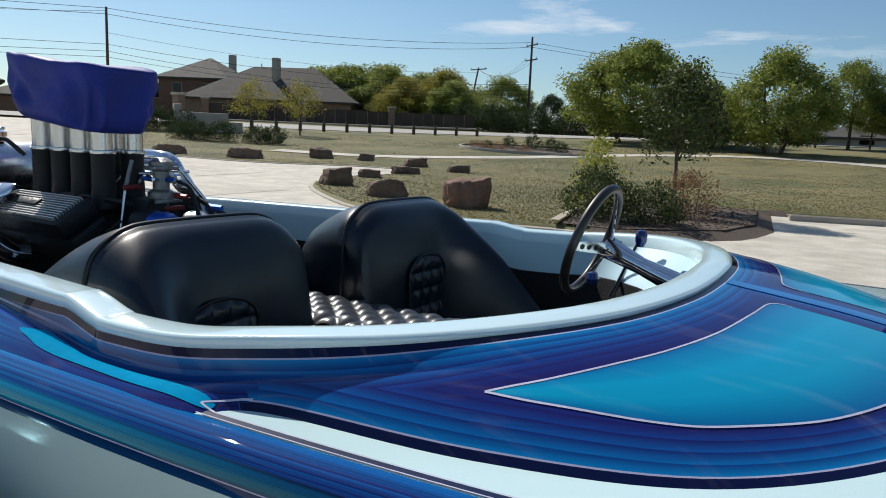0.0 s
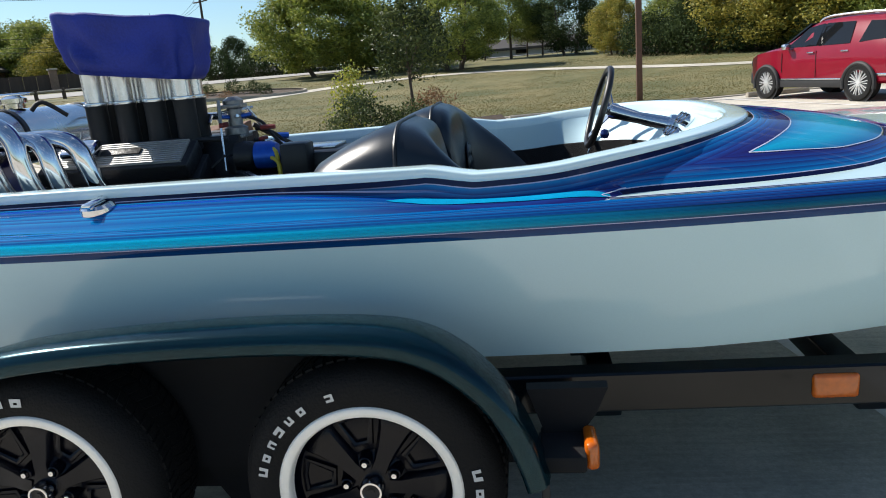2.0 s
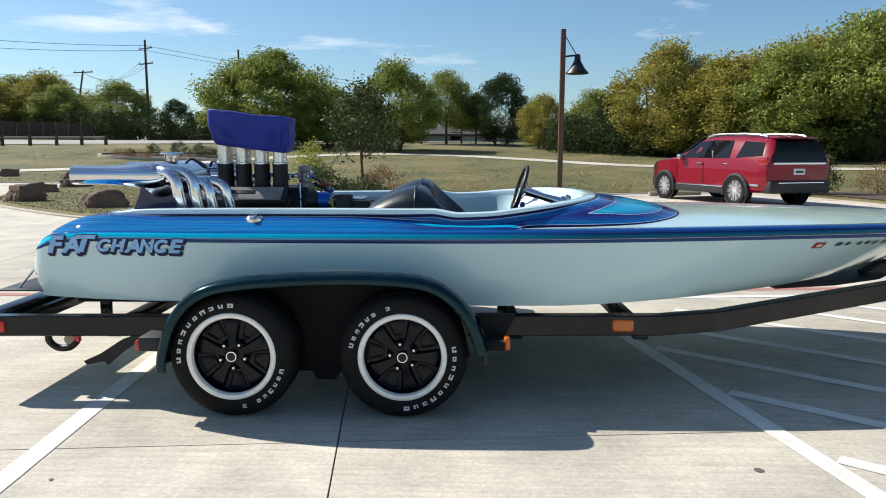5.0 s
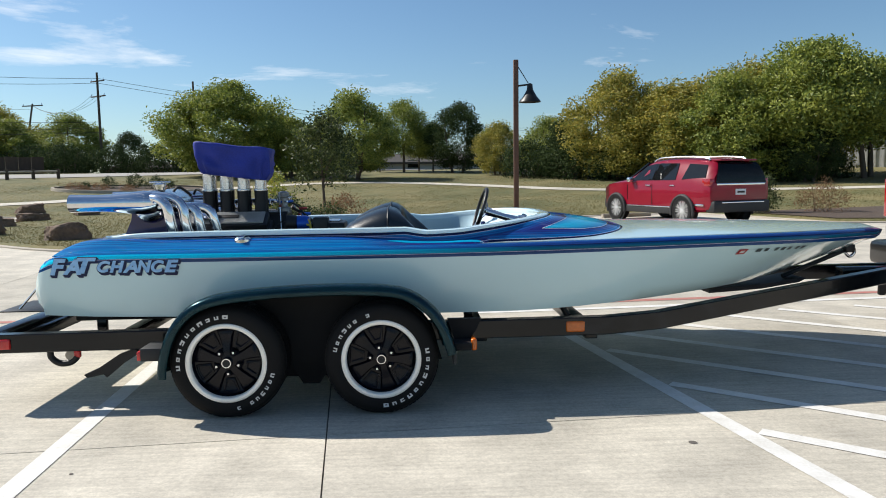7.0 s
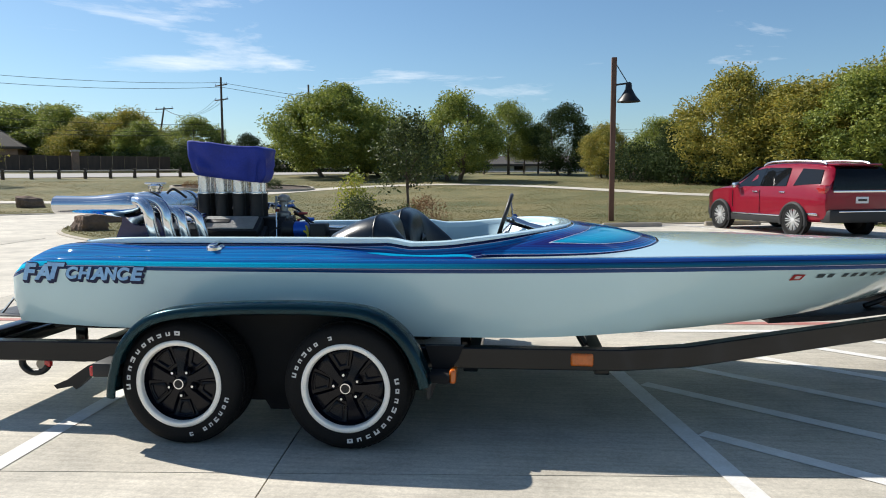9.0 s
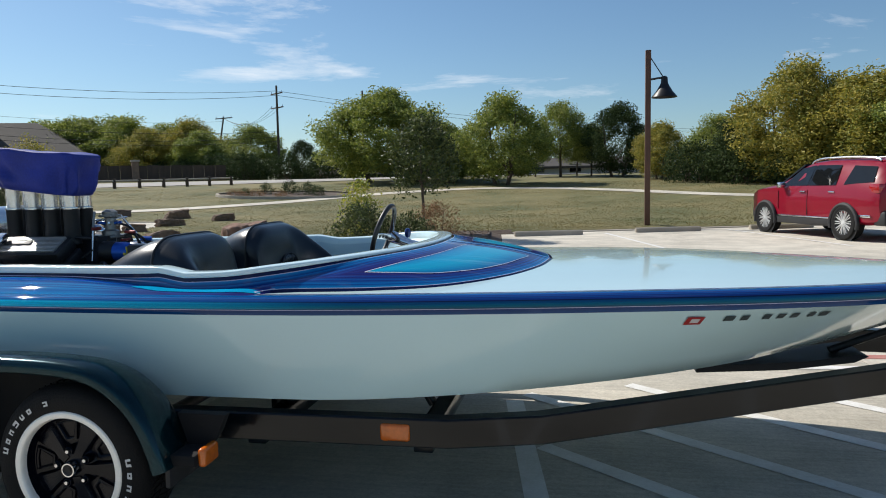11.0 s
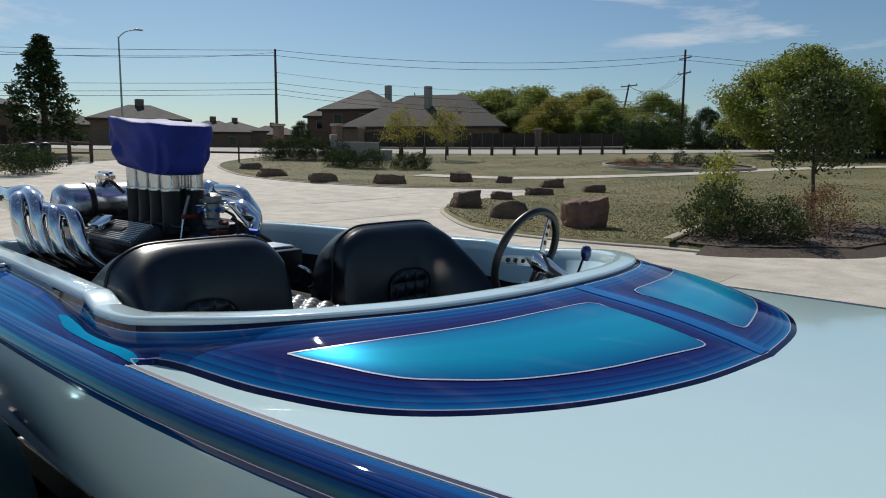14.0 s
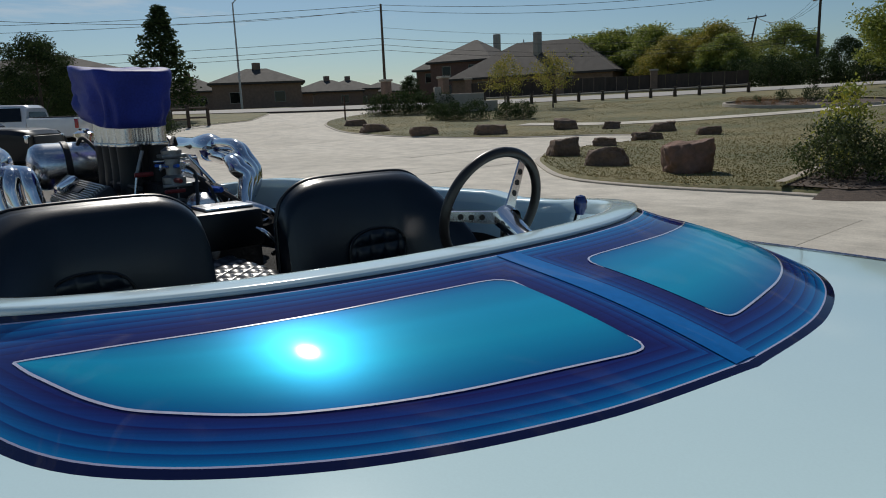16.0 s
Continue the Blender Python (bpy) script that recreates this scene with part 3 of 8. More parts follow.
STATIONS = [-1.69, -1.60, -1.5, -1.35, -1.1] + [-0.9 + 0.2 * i for i in range(20)] + [3.05, 3.2, 3.35, 3.5, 3.65, 3.8, 3.92, 4.02, 4.12, 4.2, 4.27, 4.33]
V_OF = {5: 0.0, 6: 0.3, 7: 0.52, 8: 0.74, 9: 0.88, 10: 1.0}


def hull_ring(k):
    fn, xs = hull_level(k)
    half = []
    b0, z0 = fn(-1.66)
    for f in (0.0, 0.4, 0.75, 0.92):
        half.append((xs + 0.03 * f ** 4, b0 * f, z0))
    for x in STATIONS:
        b, z = fn(x)
        half.append((x if x > -1.55 else max(x, xs + (0.045 if x < -1.65 else 0.09)), b, z))
    near = [Vector((x, YC - b, z)) for x, b, z in half]
    far = [Vector((x, YC + b, z)) for x, b, z in reversed(half[1:])]
    return near + far


boat = thing("drag_boat", "pale aqua drag boat with blue striped deck on a black trailer", "boat", (1.0, YC, 0.50))
bm = bmesh.new()
rings = [hull_ring(k) for k in range(11)]
ufor = [[(min(1, max(0, (p.x + 0.2) / 1.6)), V_OF.get(k, 0)) for p in ring] for k, ring in enumerate(rings)]
lower = bmesh.new()
sheet(lower, rings[:6], closed=True)
part("hull", lower, M_AQUA, boat, "pale aqua gelcoat hull side and bottom", 60)
upper = bmesh.new()
sheet(upper, rings[5:], closed=True, uvs=ufor[5:])
part("sheer_band", upper, M_SIDE, boat, "striped blue, teal and navy painted hull edge", 180)

COAM = [(-1.42, 0, 1.0), (-1.42, 0.3, 1.0), (-1.41, 0.5, 1.005), (-1.38, 0.64, 1.012), (-1.28, 0.745, 1.02), (-1.03, 0.82, 1.04), (-0.35, 0.875, 1.05), (0.25, 0.925, 1.055), (0.535, 0.952, 1.058), (0.592, 0.958, 1.0575), (0.688, 0.973, 1.0415), (0.745, 0.980, 1.038), (0.92, 0.98, 1.045), (1.08, 0.945, 1.062), (1.3, 0.85, 1.083), (1.458, 0.70, 1.096), (1.571, 0.50, 1.103), (1.63, 0.25, 1.106), (1.643, 0, 1.106)]
OUTX = [-1.664, -1.664, -1.664, -1.655, -1.60, -1.2, -0.4, 0.22, 0.47, 0.58, 0.72, 0.86, 1.045, 1.15, 1.50, 1.80, 2.03, 2.165, 2.21]
OUTB = [0, 0.3, 0.55, 0.72, 0.868, None, None, None, None, None, None, None, None, 0.989, 0.954, 0.856, 0.625, 0.32, 0]
OUT = []
for ox, ob in zip(OUTX, OUTB):
    hb = beam(ox) - 0.065 if ob is None else ob
    OUT.append((ox, hb, deck_z(ox, hb) if ox > -1.3 else {-1.60: 0.909}.get(ox, 0.889)))
SUB = 9
loop = curve_points(COAM, SUB)
outer = curve_points(OUT, SUB)
NL = len(loop)


def normals(pts):
    out = []
    for i, p in enumerate(pts):
        d = pts[min(i + 1, len(pts) - 1)] - pts[max(i - 1, 0)]
        n = Vector((-d.y, d.x, 0))
        out.append(-n.normalized() if n.length else Vector((0, -1, 0)))
    out[0], out[-1] = Vector((1, 0, 0)), Vector((-1, 0, 0))
    return out


INW = []
for n, p in zip(normals(loop), loop):
    INW.append(n)
# inward is towards the cockpit's middle (x 0.2, half breadth 0)
INW = [n if n.dot(Vector((0.2, 0, 0)) - Vector((p.x, p.y, 0))) > 0 else -n for n, p in zip(INW, loop)]


def both(half):
    """A closed ring out of (x, half breadth, z) from the stern's middle to the bow's."""
    near = [Vector((p[0], YC - p[1], p[2])) for p in half]
    far = [Vector((p[0], YC + p[1], p[2])) for p in reversed(half[1:-1])]
    return near + far


def lip_drop(x):
    """Height of the rail's outer face at a station."""
    return lerp(x, [(-1.5, 0.034), (0.4, 0.034), (0.75, 0.026), (1.1, 0.024), (1.4, 0.017), (1.66, 0.016)])


def skin(t, i):
    a = loop[i] - INW[i] * 0.002 + Vector((0, 0, 0.004 - lip_drop(loop[i].x)))
    b = outer[i]
    p = a.lerp(b, t)
    k = min(1, max(0, (loop[i].x - 0.70) / 0.85))
    k = k * k * (3 - 2 * k)
    p.z += 0.014 * math.sin(math.pi * t ** 1.25)
    # beside the cockpit a short upright face drops to a nearly flat side deck
    foot = a.lerp(b, 0.10)
    aft = min(1, max(0, (0.80 - loop[i].x) / 0.75))
    foot.z = b.z + 0.016 + (max(0, a.z - 0.018 - b.z - 0.016)) * aft * aft * (3 - 2 * aft)
    q = a.lerp(foot, t / 0.24) if t < 0.24 else foot.lerp(b, (t - 0.24) / 0.76)
    if t >= 0.24:
        q.z += 0.006 * math.sin(math.pi * (t - 0.24) / 0.76)
    tail = min(1, max(0, (-0.85 - loop[i].x) / 0.5))
    tail = tail * tail * (3 - 2 * tail)
    q.z += 0.042 * tail * math.sin(math.pi * t) ** 0.8
    return q.lerp(p, k)


TS = sorted(set([0.05, 0.22, 0.24, 0.27] + [round(0.025 * i, 4) for i in range(41)]))
RAIL_EDGE = np.array([tuple(skin(0, i)) for i in range(NL)])
DECK_EDGE = np.array([tuple(skin(1, i)) for i in range(NL)])


def reach(p, line):
    """Shortest distance from a point to a line of points."""
    a, d = line[:-1], line[1:] - line[:-1]
    t = np.clip(((p - a) * d).sum(1) / ((d * d).sum(1) + 1e-12), 0, 1)
    return float(np.sqrt((((a + d * t[:, None]) - p) ** 2).sum(1)).min())


def band_maps(bm):
    """Writes how far the skin lies from the rail, the deck's edge and the middle line, in metres; the edge's pinstripe ends short of the step."""
    edges, mid = bm.loops.layers.uv.new("edges"), bm.loops.layers.uv.new("mid")
    for v in bm.verts:
        p = np.array((v.co.x, abs(v.co.y - YC), v.co.z))
        r, o = reach(p, RAIL_EDGE), reach(p, DECK_EDGE)
        for lp in v.link_loops:
            lp[edges].uv, lp[mid].uv = (r, o), (p[1], 0.0 if p[0] > 1.10 else 0.6)


i_split = next(i for i in range(NL) if loop[i].x > 0.80)
for nm, i0, i1, m, lab in (("shoulder", 0, i_split, M_HOOD, "blue striped side deck beside the cockpit"), ("hood", i_split, NL - 1, M_HOOD, "raised blue hood with stepped indigo stripes")):
    bm = bmesh.new()
    for sgn in (-1, 1):
        rows, uv = [], []
        for t in TS:
            pts = [skin(t, i) for i in range(i0, i1 + 1)]
            rows.append([Vector((p.x, YC + sgn * p.y, p.z)) for p in pts])
            uv.append([(min(1, max(0, (loop[i].x - 0.30) / 0.35)), t) for i in range(i0, i1 + 1)])
        sheet(bm, rows, uvs=uv)
    bmesh.ops.remove_doubles(bm, verts=bm.verts, dist=0.0004)
    band_maps(bm)
    ob = part(nm, bm, m, boat, lab, 180)
    if nm == "hood":
        hood_ob = ob

# rail round the cockpit and the wall inside it
prof = [(0, -0.034), (-0.004, -0.029), (-0.005, -0.012), (-0.004, -0.0055), (-0.001, -0.0018), (0.004, -0.0004), (0.010, 0.0), (0.036, 0.0012), (0.062, 0.0), (0.069, -0.0012), (0.074, -0.0045), (0.078, -0.012), (0.081, -0.045)]
bm = bmesh.new()
sheet(bm, [both([loop[i] + INW[i] * d + Vector((0, 0, z * (lip_drop(loop[i].x) / 0.034 if q < 3 else 1))) for i in range(NL)]) for q, (d, z) in enumerate(prof)], closed=True)
part("coaming_rail", bm, M_RAIL, boat, "pale blue rounded cockpit rail", 180)
bm = bmesh.new()
def cowl(x):
    """Towards the bow the inside wall leans back into a sloping dash."""
    k = min(1, max(0, (x - 1.0) / 0.42))
    return k * k * (3 - 2 * k)


sheet(bm, [both([loop[i] + INW[i] * (d + lean * cowl(loop[i].x)) + Vector((0, 0, z)) for i in range(NL)]) for d, z, lean in [(0.081, -0.045, 0.0), (0.082, -0.060, 0.012), (0.083, -0.10, 0.05), (0.085, -0.15, 0.10), (0.086, -0.165, 0.11)]], closed=True)
part("cockpit_wall", bm, M_INNER, boat, "light blue cockpit side", 180)
bm = bmesh.new()
sheet(bm, [both([loop[i] + INW[i] * (d + lean * cowl(loop[i].x)) + Vector((0, 0, z)) for i in range(NL)]) for d, z, lean in [(0.084, -0.165, 0.108), (0.090, -0.168, 0.108), (0.092, -0.25, 0.09), (0.096, -0.43, 0.05)]], closed=True)
part("carpet_lining", bm, M_CARPET, boat, "black carpet lining of the cockpit", 40)
bm = bmesh.new()
fl = [loop[i] + INW[i] * 0.088 for i in range(NL)]
sheet(bm, [[Vector((p.x, YC - p.y, 0.63)) for p in fl], [Vector((p.x, YC + p.y, 0.63)) for p in fl]])
part("cockpit_floor", bm, M_CARPET, boat, "black carpeted cockpit floor")

# foredeck between the hood's edge and the deck's edge
i_deck = next(i for i in range(NL) if outer[i].x > 1.047)
inner_half = outer[i_deck:]
nd = len(inner_half)
w = np.linspace(0, 1, nd) ** 0.8
edge_half = [Vector((x, max(beam(x) - 0.065 * min(1, beam(x) / 0.25), 0.004), 0)) for x in inner_half[0].x + (4.325 - inner_half[0].x) * w]
edge_half[-1].y = 0.0
bm = bmesh.new()
for sgn in (-1, 1):
    rows = []
    for t in np.linspace(0, 1, 15):
        row = []
        for a, b in zip(inner_half, edge_half):
            p = a.lerp(b, t)
            z = deck_z(p.x, p.y) if t < 1 else lerp(p.x, SHEER) + 0.004 * min(1, beam(p.x) / 0.25)
            row.append(Vector((p.x, YC + sgn * p.y, z)))
        rows.append(row)
    sheet(bm, rows)
bmesh.ops.remove_doubles(bm, verts=bm.verts, dist=0.0004)
part("foredeck", bm, M_AQUA, boat, "pale aqua glossy foredeck", 180)

# painted panels and pinstripes that follow the hood
from mathutils.bvhtree import BVHTree
hood_tree = BVHTree.FromPolygons([v.co for v in hood_ob.data.vertices], [tuple(p.vertices) for p in hood_ob.data.polygons])


def on_hood(x, y, up):
    hit = hood_tree.ray_cast(Vector((x, y, 2)), Vector((0, 0, -1)))[0]
    return Vector((x, y, (hit.z if hit else deck_z(x, abs(y - YC))) + up))


def ribbon(bm, pts, width, up):
    """A flat stripe on the hood along plan points."""
    rows = [[] for _ in range(5 if width > 0.02 else 2)]
    for i, p in enumerate(pts):
        d = (pts[min(i + 1, len(pts) - 1)] - pts[max(i - 1, 0)]).normalized()
        n = Vector((-d.y, d.x, 0)) * width / 2
        for row, q in zip(rows, [p + n * f for f in np.linspace(1, -1, len(rows))]):
            row.append(on_hood(q.x, q.y, up))
    sheet(bm, rows)


AFT = [(1.472, 0.866), (1.545, 0.797), (1.612, 0.707), (1.672, 0.597), (1.722, 0.45), (1.754, 0.27), (1.771, 0.140), (1.798, 0.107)]
FORE = [(1.472, 0.866), (1.56, 0.848), (1.70, 0.803), (1.80, 0.741), (1.926, 0.609), (2.024, 0.415), (2.091, 0.155), (2.078, 0.108)]
for sgn in (-1, 1):
    a = [Vector((p.x, YC + sgn * p.y, 0)) for p in curve_points([(x, h, 0) for x, h in AFT], 10)]
    f = [Vector((p.x, YC + sgn * p.y, 0)) for p in curve_points([(x, h, 0) for x, h in FORE], 10)]
    bm = bmesh.new()
    rows, uv = [], []
    for t in np.linspace(0, 1, 29):
        rows.append([on_hood(*(p.lerp(q, t).xy), 0.0009) for p, q in zip(a, f)])
        uv.append([(0, t)] * len(a))
    sheet(bm, rows, uvs=uv)
    part("painted_panel", bm, M_PANEL, boat, "turquoise candy painted hood panel", 180)
    bm = bmesh.new()
    ribbon(bm, a + f[::-1], 0.0040, 0.0016)
    part("pinstripe", bm, M_LINE, boat, "lilac pinstripe round the hood panel", 180)
bm = bmesh.new()
cl = [Vector((x, YC, 0)) for x in np.linspace(1.665, 2.19, 40)]
ribbon(bm, cl, 0.055, 0.0016)
part("centre_stripe", bm, M_BLUELINE, boat, "bright blue stripe along the hood", 180)
# turquoise flash that starts beside the step
skins = [ob for ob in boat.children if ob.name.split(".")[0] in ("shoulder", "hood", "sheer_band")]
sv, sf = [], []
for ob in skins:
    base = len(sv)
    sv += [v.co.copy() for v in ob.data.vertices]
    sf += [tuple(base + q for q in p.vertices) for p in ob.data.polygons]
deck_tree = BVHTree.FromPolygons(sv, sf)
FLASH = [(0.465, 0.984, 0.987), (0.485, 0.971, 0.997), (0.527, 0.971, 1.006), (0.58, 0.979, 1.019), (0.65, 0.993, 1.027), (0.72, 1.007, 1.030), (0.80, 1.012, 1.033), (0.90, 1.014, 1.036), (0.98, 1.014, 1.037), (1.05, 1.015, 1.037), (1.075, 1.020, 1.031)]
for sgn in (-1, 1):
    bm = bmesh.new()
    rows = [[] for _ in range(7)]
    for p in np.linspace(0, 1, 70):
        x = 0.465 + 0.61 * p ** 1.6
        lo, hi = lerp(x, [(a, b) for a, b, c in FLASH]), lerp(x, [(a, c) for a, b, c in FLASH])
        for row, f in zip(rows, np.linspace(0, 1, 7)):
            y = YC + sgn * (lo + (hi - lo) * f)
            hit = deck_tree.ray_cast(Vector((x, y, 2)), Vector((0, 0, -1)))[0]
            row.append(Vector((x, y, min(hit.z if hit else 9, deck_z(x, abs(y - YC)) + 0.022) + 0.0018)))
    sheet(bm, rows)
    part("turquoise_flash", bm, M_FLASH, boat, "bright turquoise painted flash on the side deck", 180)
# pinstripe that turns round the tip of the white wedge
TIP = [(1.122, 0.986), (1.104, 0.993), (1.088, 1.003), (1.070, 1.016), (1.056, 1.026), (1.053, 1.029), (1.062, 1.0305), (1.085, 1.0305)]
for sgn in (-1, 1):
    bm = bmesh.new()
    line = [Vector((p.x, YC + sgn * p.y, 0)) for p in curve_points([(x, h, 0) for x, h in TIP], 6)]
    rows = [[], []]
    for i, p in enumerate(line):
        d = (line[min(i + 1, len(line) - 1)] - line[max(i - 1, 0)]).normalized()
        n = Vector((-d.y, d.x, 0)) * 0.0015
        for row, q in zip(rows, (p + n, p - n)):
            hit = deck_tree.ray_cast(Vector((q.x, q.y, 2)), Vector((0, 0, -1)))[0]
            row.append(Vector((q.x, q.y, (hit.z if hit else deck_z(q.x, abs(q.y - YC))) + 0.0024)))
    sheet(bm, rows)
    part("wedge_pinstripe", bm, M_LINE, boat, "lilac pinstripe round the tip of the pale wedge", 180)
# pinstripe that edges the white wedge of the foredeck
for sgn in (-1, 1):
    bm = bmesh.new()
    rows = [[], []]
    for x in np.linspace(1.07, 4.2, 60):
        h = beam(x) - 0.065 * min(1, beam(x) / 0.25)
        for row, d in zip(rows, (-0.004, -0.016 * min(1, beam(x) / 0.2))):
            row.append(Vector((x, YC + sgn * (h + d), deck_z(x, h + d) + 0.002)))
    sheet(bm, rows)
    part("deck_edge_stripe", bm, M_LETTERD, boat, "navy stripe along the deck edge", 180)
    for lo, hi in ((-0.004, -0.0015), (-0.0185, -0.016)):
        bm = bmesh.new()
        rows = [[], []]
        for x in np.linspace(1.06, 4.15, 60):
            h = beam(x) - 0.065 * min(1, beam(x) / 0.25)
            for row, d in zip(rows, (lo, hi)):
                d *= min(1, beam(x) / 0.2)
                row.append(Vector((x, YC + sgn * (h + d), deck_z(x, h + d) + 0.0026)))
        sheet(bm, rows)
        part("deck_pinstripe", bm, M_LINE, boat, "lilac pinstripe along the deck edge", 180)


# fuel filler cap on each side deck
def filler(sgn):
    x, hb = -0.43, 0.905
    z = 0.962
    m = pose(x, YC + sgn * hb, z + 0.004, sgn * -6, 0, 0) @ Matrix.Diagonal((1.25, 1.25, 1.45, 1))
    cap = part("fuel_cap", lathem([(0.001, 0.030), (0.034, 0.030), (0.042, 0.024), (0.044, 0.012), (0.050, 0.010), (0.058, 0.006), (0.060, -0.004)], m, 28), M_CHROME, boat, "chrome flush fuel filler cap")
    part("latch", boxm(-0.012, 0.012, -0.050, 0.050, 0.030, 0.040, 0.004, m), M_CHROME, cap)


filler(-1)
filler(1)


def hull_y(x, z):
    """Near side of the hull at a station and height."""
    z0, z1 = lerp(x, CHINE_Z), lerp(x, SHEER) - 0.065
    f = min(1.0, max(0.0, (z - z0) / (z1 - z0)))
    b = lerp(x, CHINE_B) + (beam(x) - lerp(x, CHINE_B)) * f + 0.012 * math.sin(math.pi * f)
    return YC - b


def lettering(text, x0, x1, z0, z1, m, lift, bold, name, label, shift=(0, 0)):
    """Slanted painted words that fill x0 to x1 and z0 to z1 on the near side of the hull."""
    cu = bpy.data.curves.new("text", "FONT")
    cu.body, cu.size, cu.shear, cu.extrude, cu.offset = text, 0.15, 0.30, 0.0008, bold
    cu.space_character = 1.06
    tmp = bpy.data.objects.new("text", cu)
    me = bpy.data.meshes.new_from_object(tmp)
    bpy.data.objects.remove(tmp)
    bm = bmesh.new()
    bm.from_mesh(me)
    bmesh.ops.triangulate(bm, faces=bm.faces)
    for _ in range(2):
        bmesh.ops.subdivide_edges(bm, edges=[e for e in bm.edges if e.calc_length() > 0.05], cuts=1)
        bmesh.ops.triangulate(bm, faces=[f for f in bm.faces if len(f.verts) > 3])
    ax, bx = min(v.co.x for v in bm.verts), max(v.co.x for v in bm.verts)
    az, bz = min(v.co.y for v in bm.verts), max(v.co.y for v in bm.verts)
    for v in bm.verts:
        x = x0 + (v.co.x - ax) / (bx - ax) * (x1 - x0) + shift[0]
        z = z0 + (v.co.y - az) / (bz - az) * (z1 - z0) + shift[1]
        v.co = Vector((x, hull_y(x, z) - lift - v.co.z, z))
    return part(name, bm, m, boat, label, 30)


# each letter: character, left, right, foot and top
NAME = [("F", -1.600, -1.490, 0.796, 0.905), ("A", -1.515, -1.400, 0.800, 0.902), ("T", -1.420, -1.295, 0.808, 0.912), ("C", -1.290, -1.208, 0.814, 0.892), ("H", -1.212, -1.118, 0.814, 0.893), ("A", -1.132, -1.035, 0.812, 0.893), ("N", -1.042, -0.948, 0.814, 0.895), ("C", -0.952, -0.872, 0.814, 0.896), ("E", -0.872, -0.782, 0.814, 0.898)]
for ch, x0, x1, z0, z1 in NAME:
    for k in (1, 2, 3):
        lettering(ch, x0 - 0.005, x1 + 0.009, z0 - 0.003, z1 + 0.003, M_LETTERD, 0.003 + 0.0003 * (3 - k), 0.0085, "name_shadow", "dark blue drop shadow of the painted name", (0.005 * k - 0.004, -0.0055 * k + 0.004))
    lettering(ch, x0, x1 + 0.004, z0 + 0.003, z1 - 0.003, M_LETTER, 0.0060, 0.0065, "name_letters", "light blue painted letter of the boat's name")
# registration bars and red tag on the bow
def bow_patch(x0, x1, z0, z1, m, name, label, lean=0.0, off=0.004):
    bm = bmesh.new()
    rows = []
    for z in (z0, z1):
        rows.append([Vector((x + lean * (z - z0), hull_y(x, z) - off, z)) for x in np.linspace(x0, x1, 5)])
    sheet(bm, rows)
    part(name, bm, m, boat, label)


bow_patch(2.735, 2.80, 0.838, 0.873, M_REDP, "tag_sticker", "small red registration tag sticker", 0.5)
bow_patch(2.758, 2.79, 0.846, 0.864, M_WHITELET, "tag_mark", "", 0.5, 0.006)
for k, (x0, x1) in enumerate(((2.88, 2.93), (2.945, 2.985), (3.03, 3.07), (3.085, 3.125), (3.14, 3.18), (3.21, 3.245), (3.255, 3.30))):
    bow_patch(x0 + 0.004, x1 - 0.006, 0.849, 0.872, M_REGBAR, "registration_bar", "black bar of bow registration", 0.4)
# bow eye
part("bow_eye", tubem([(4.03, YC, 0.745), (4.08, YC, 0.70), (4.12, YC, 0.735), (4.10, YC, 0.79)], 0.012), M_CHROME, boat, "chrome bow eye")

# ---- the trailer ----
trailer = thing("boat_trailer", "glossy black tandem axle boat trailer parked on concrete", "trailer", (1.0, YC, 0))
RAIL = [(-1.92, 0.35, 0.40), (1.85, 0.35, 0.425), (2.2, 0.42, 0.435), (4.45, 1.31, 0.575)]


def beam_along(bm, pts, w, h):
    """A box beam through points, upright."""
    rows = []
    for i, p in enumerate(pts):
        p = Vector(p)
        d = Vector(pts[min(i + 1, len(pts) - 1)]) - Vector(pts[max(i - 1, 0)])
        n = Vector((-d.y, d.x, 0)).normalized() * w / 2
        u = Vector((0, 0, h / 2))
        c = 0.006
        nn, uu = n.normalized() * c, Vector((0, 0, c))
        rows.append([p + n - u + uu, p + n + u - uu, p + n + u - nn, p - n + u + nn, p - n + u - uu, p - n - u + uu, p - n - u + nn, p + n - u - nn])
    vs = sheet(bm, rows, closed=True)
    bm.faces.new(vs[0][::-1])
    bm.faces.new(vs[-1])
    return bm


for sgn in (-1, 1):
    pts = [(x, YC + sgn * (YC - y), z) for x, y, z in RAIL]
    part("frame_rail", beam_along(bmesh.new(), pts, 0.075, 0.115), M_FRAME, trailer, "glossy black box frame rail")
    part("bunk", boxm(-1.55, 1.25, YC + sgn * 0.72 - 0.045, YC + sgn * 0.72 + 0.045, 0.475, 0.512, 0.006), M_CARPET, trailer, "carpeted support bunk")
    for x in (-1.4, -0.2, 1.0):
        part("bunk_bracket", boxm(x - 0.03, x + 0.03, YC + sgn * 0.72 - 0.02, YC + sgn * 0.72 + 0.02, 0.39, 0.475, 0.004), M_FRAME, trailer)
for x in (-1.86, -1.2, 1.05, 1.75):
    part("cross_member", boxm(x - 0.04, x + 0.04, 0.33, 2 * YC - 0.33, 0.34, 0.42, 0.008), M_FRAME, trailer, "glossy black cross member")
part("tongue", boxm(4.0, 4.72, YC - 0.055, YC + 0.055, 0.515, 0.62, 0.01), M_FRAME, trailer, "glossy black tongue beam")
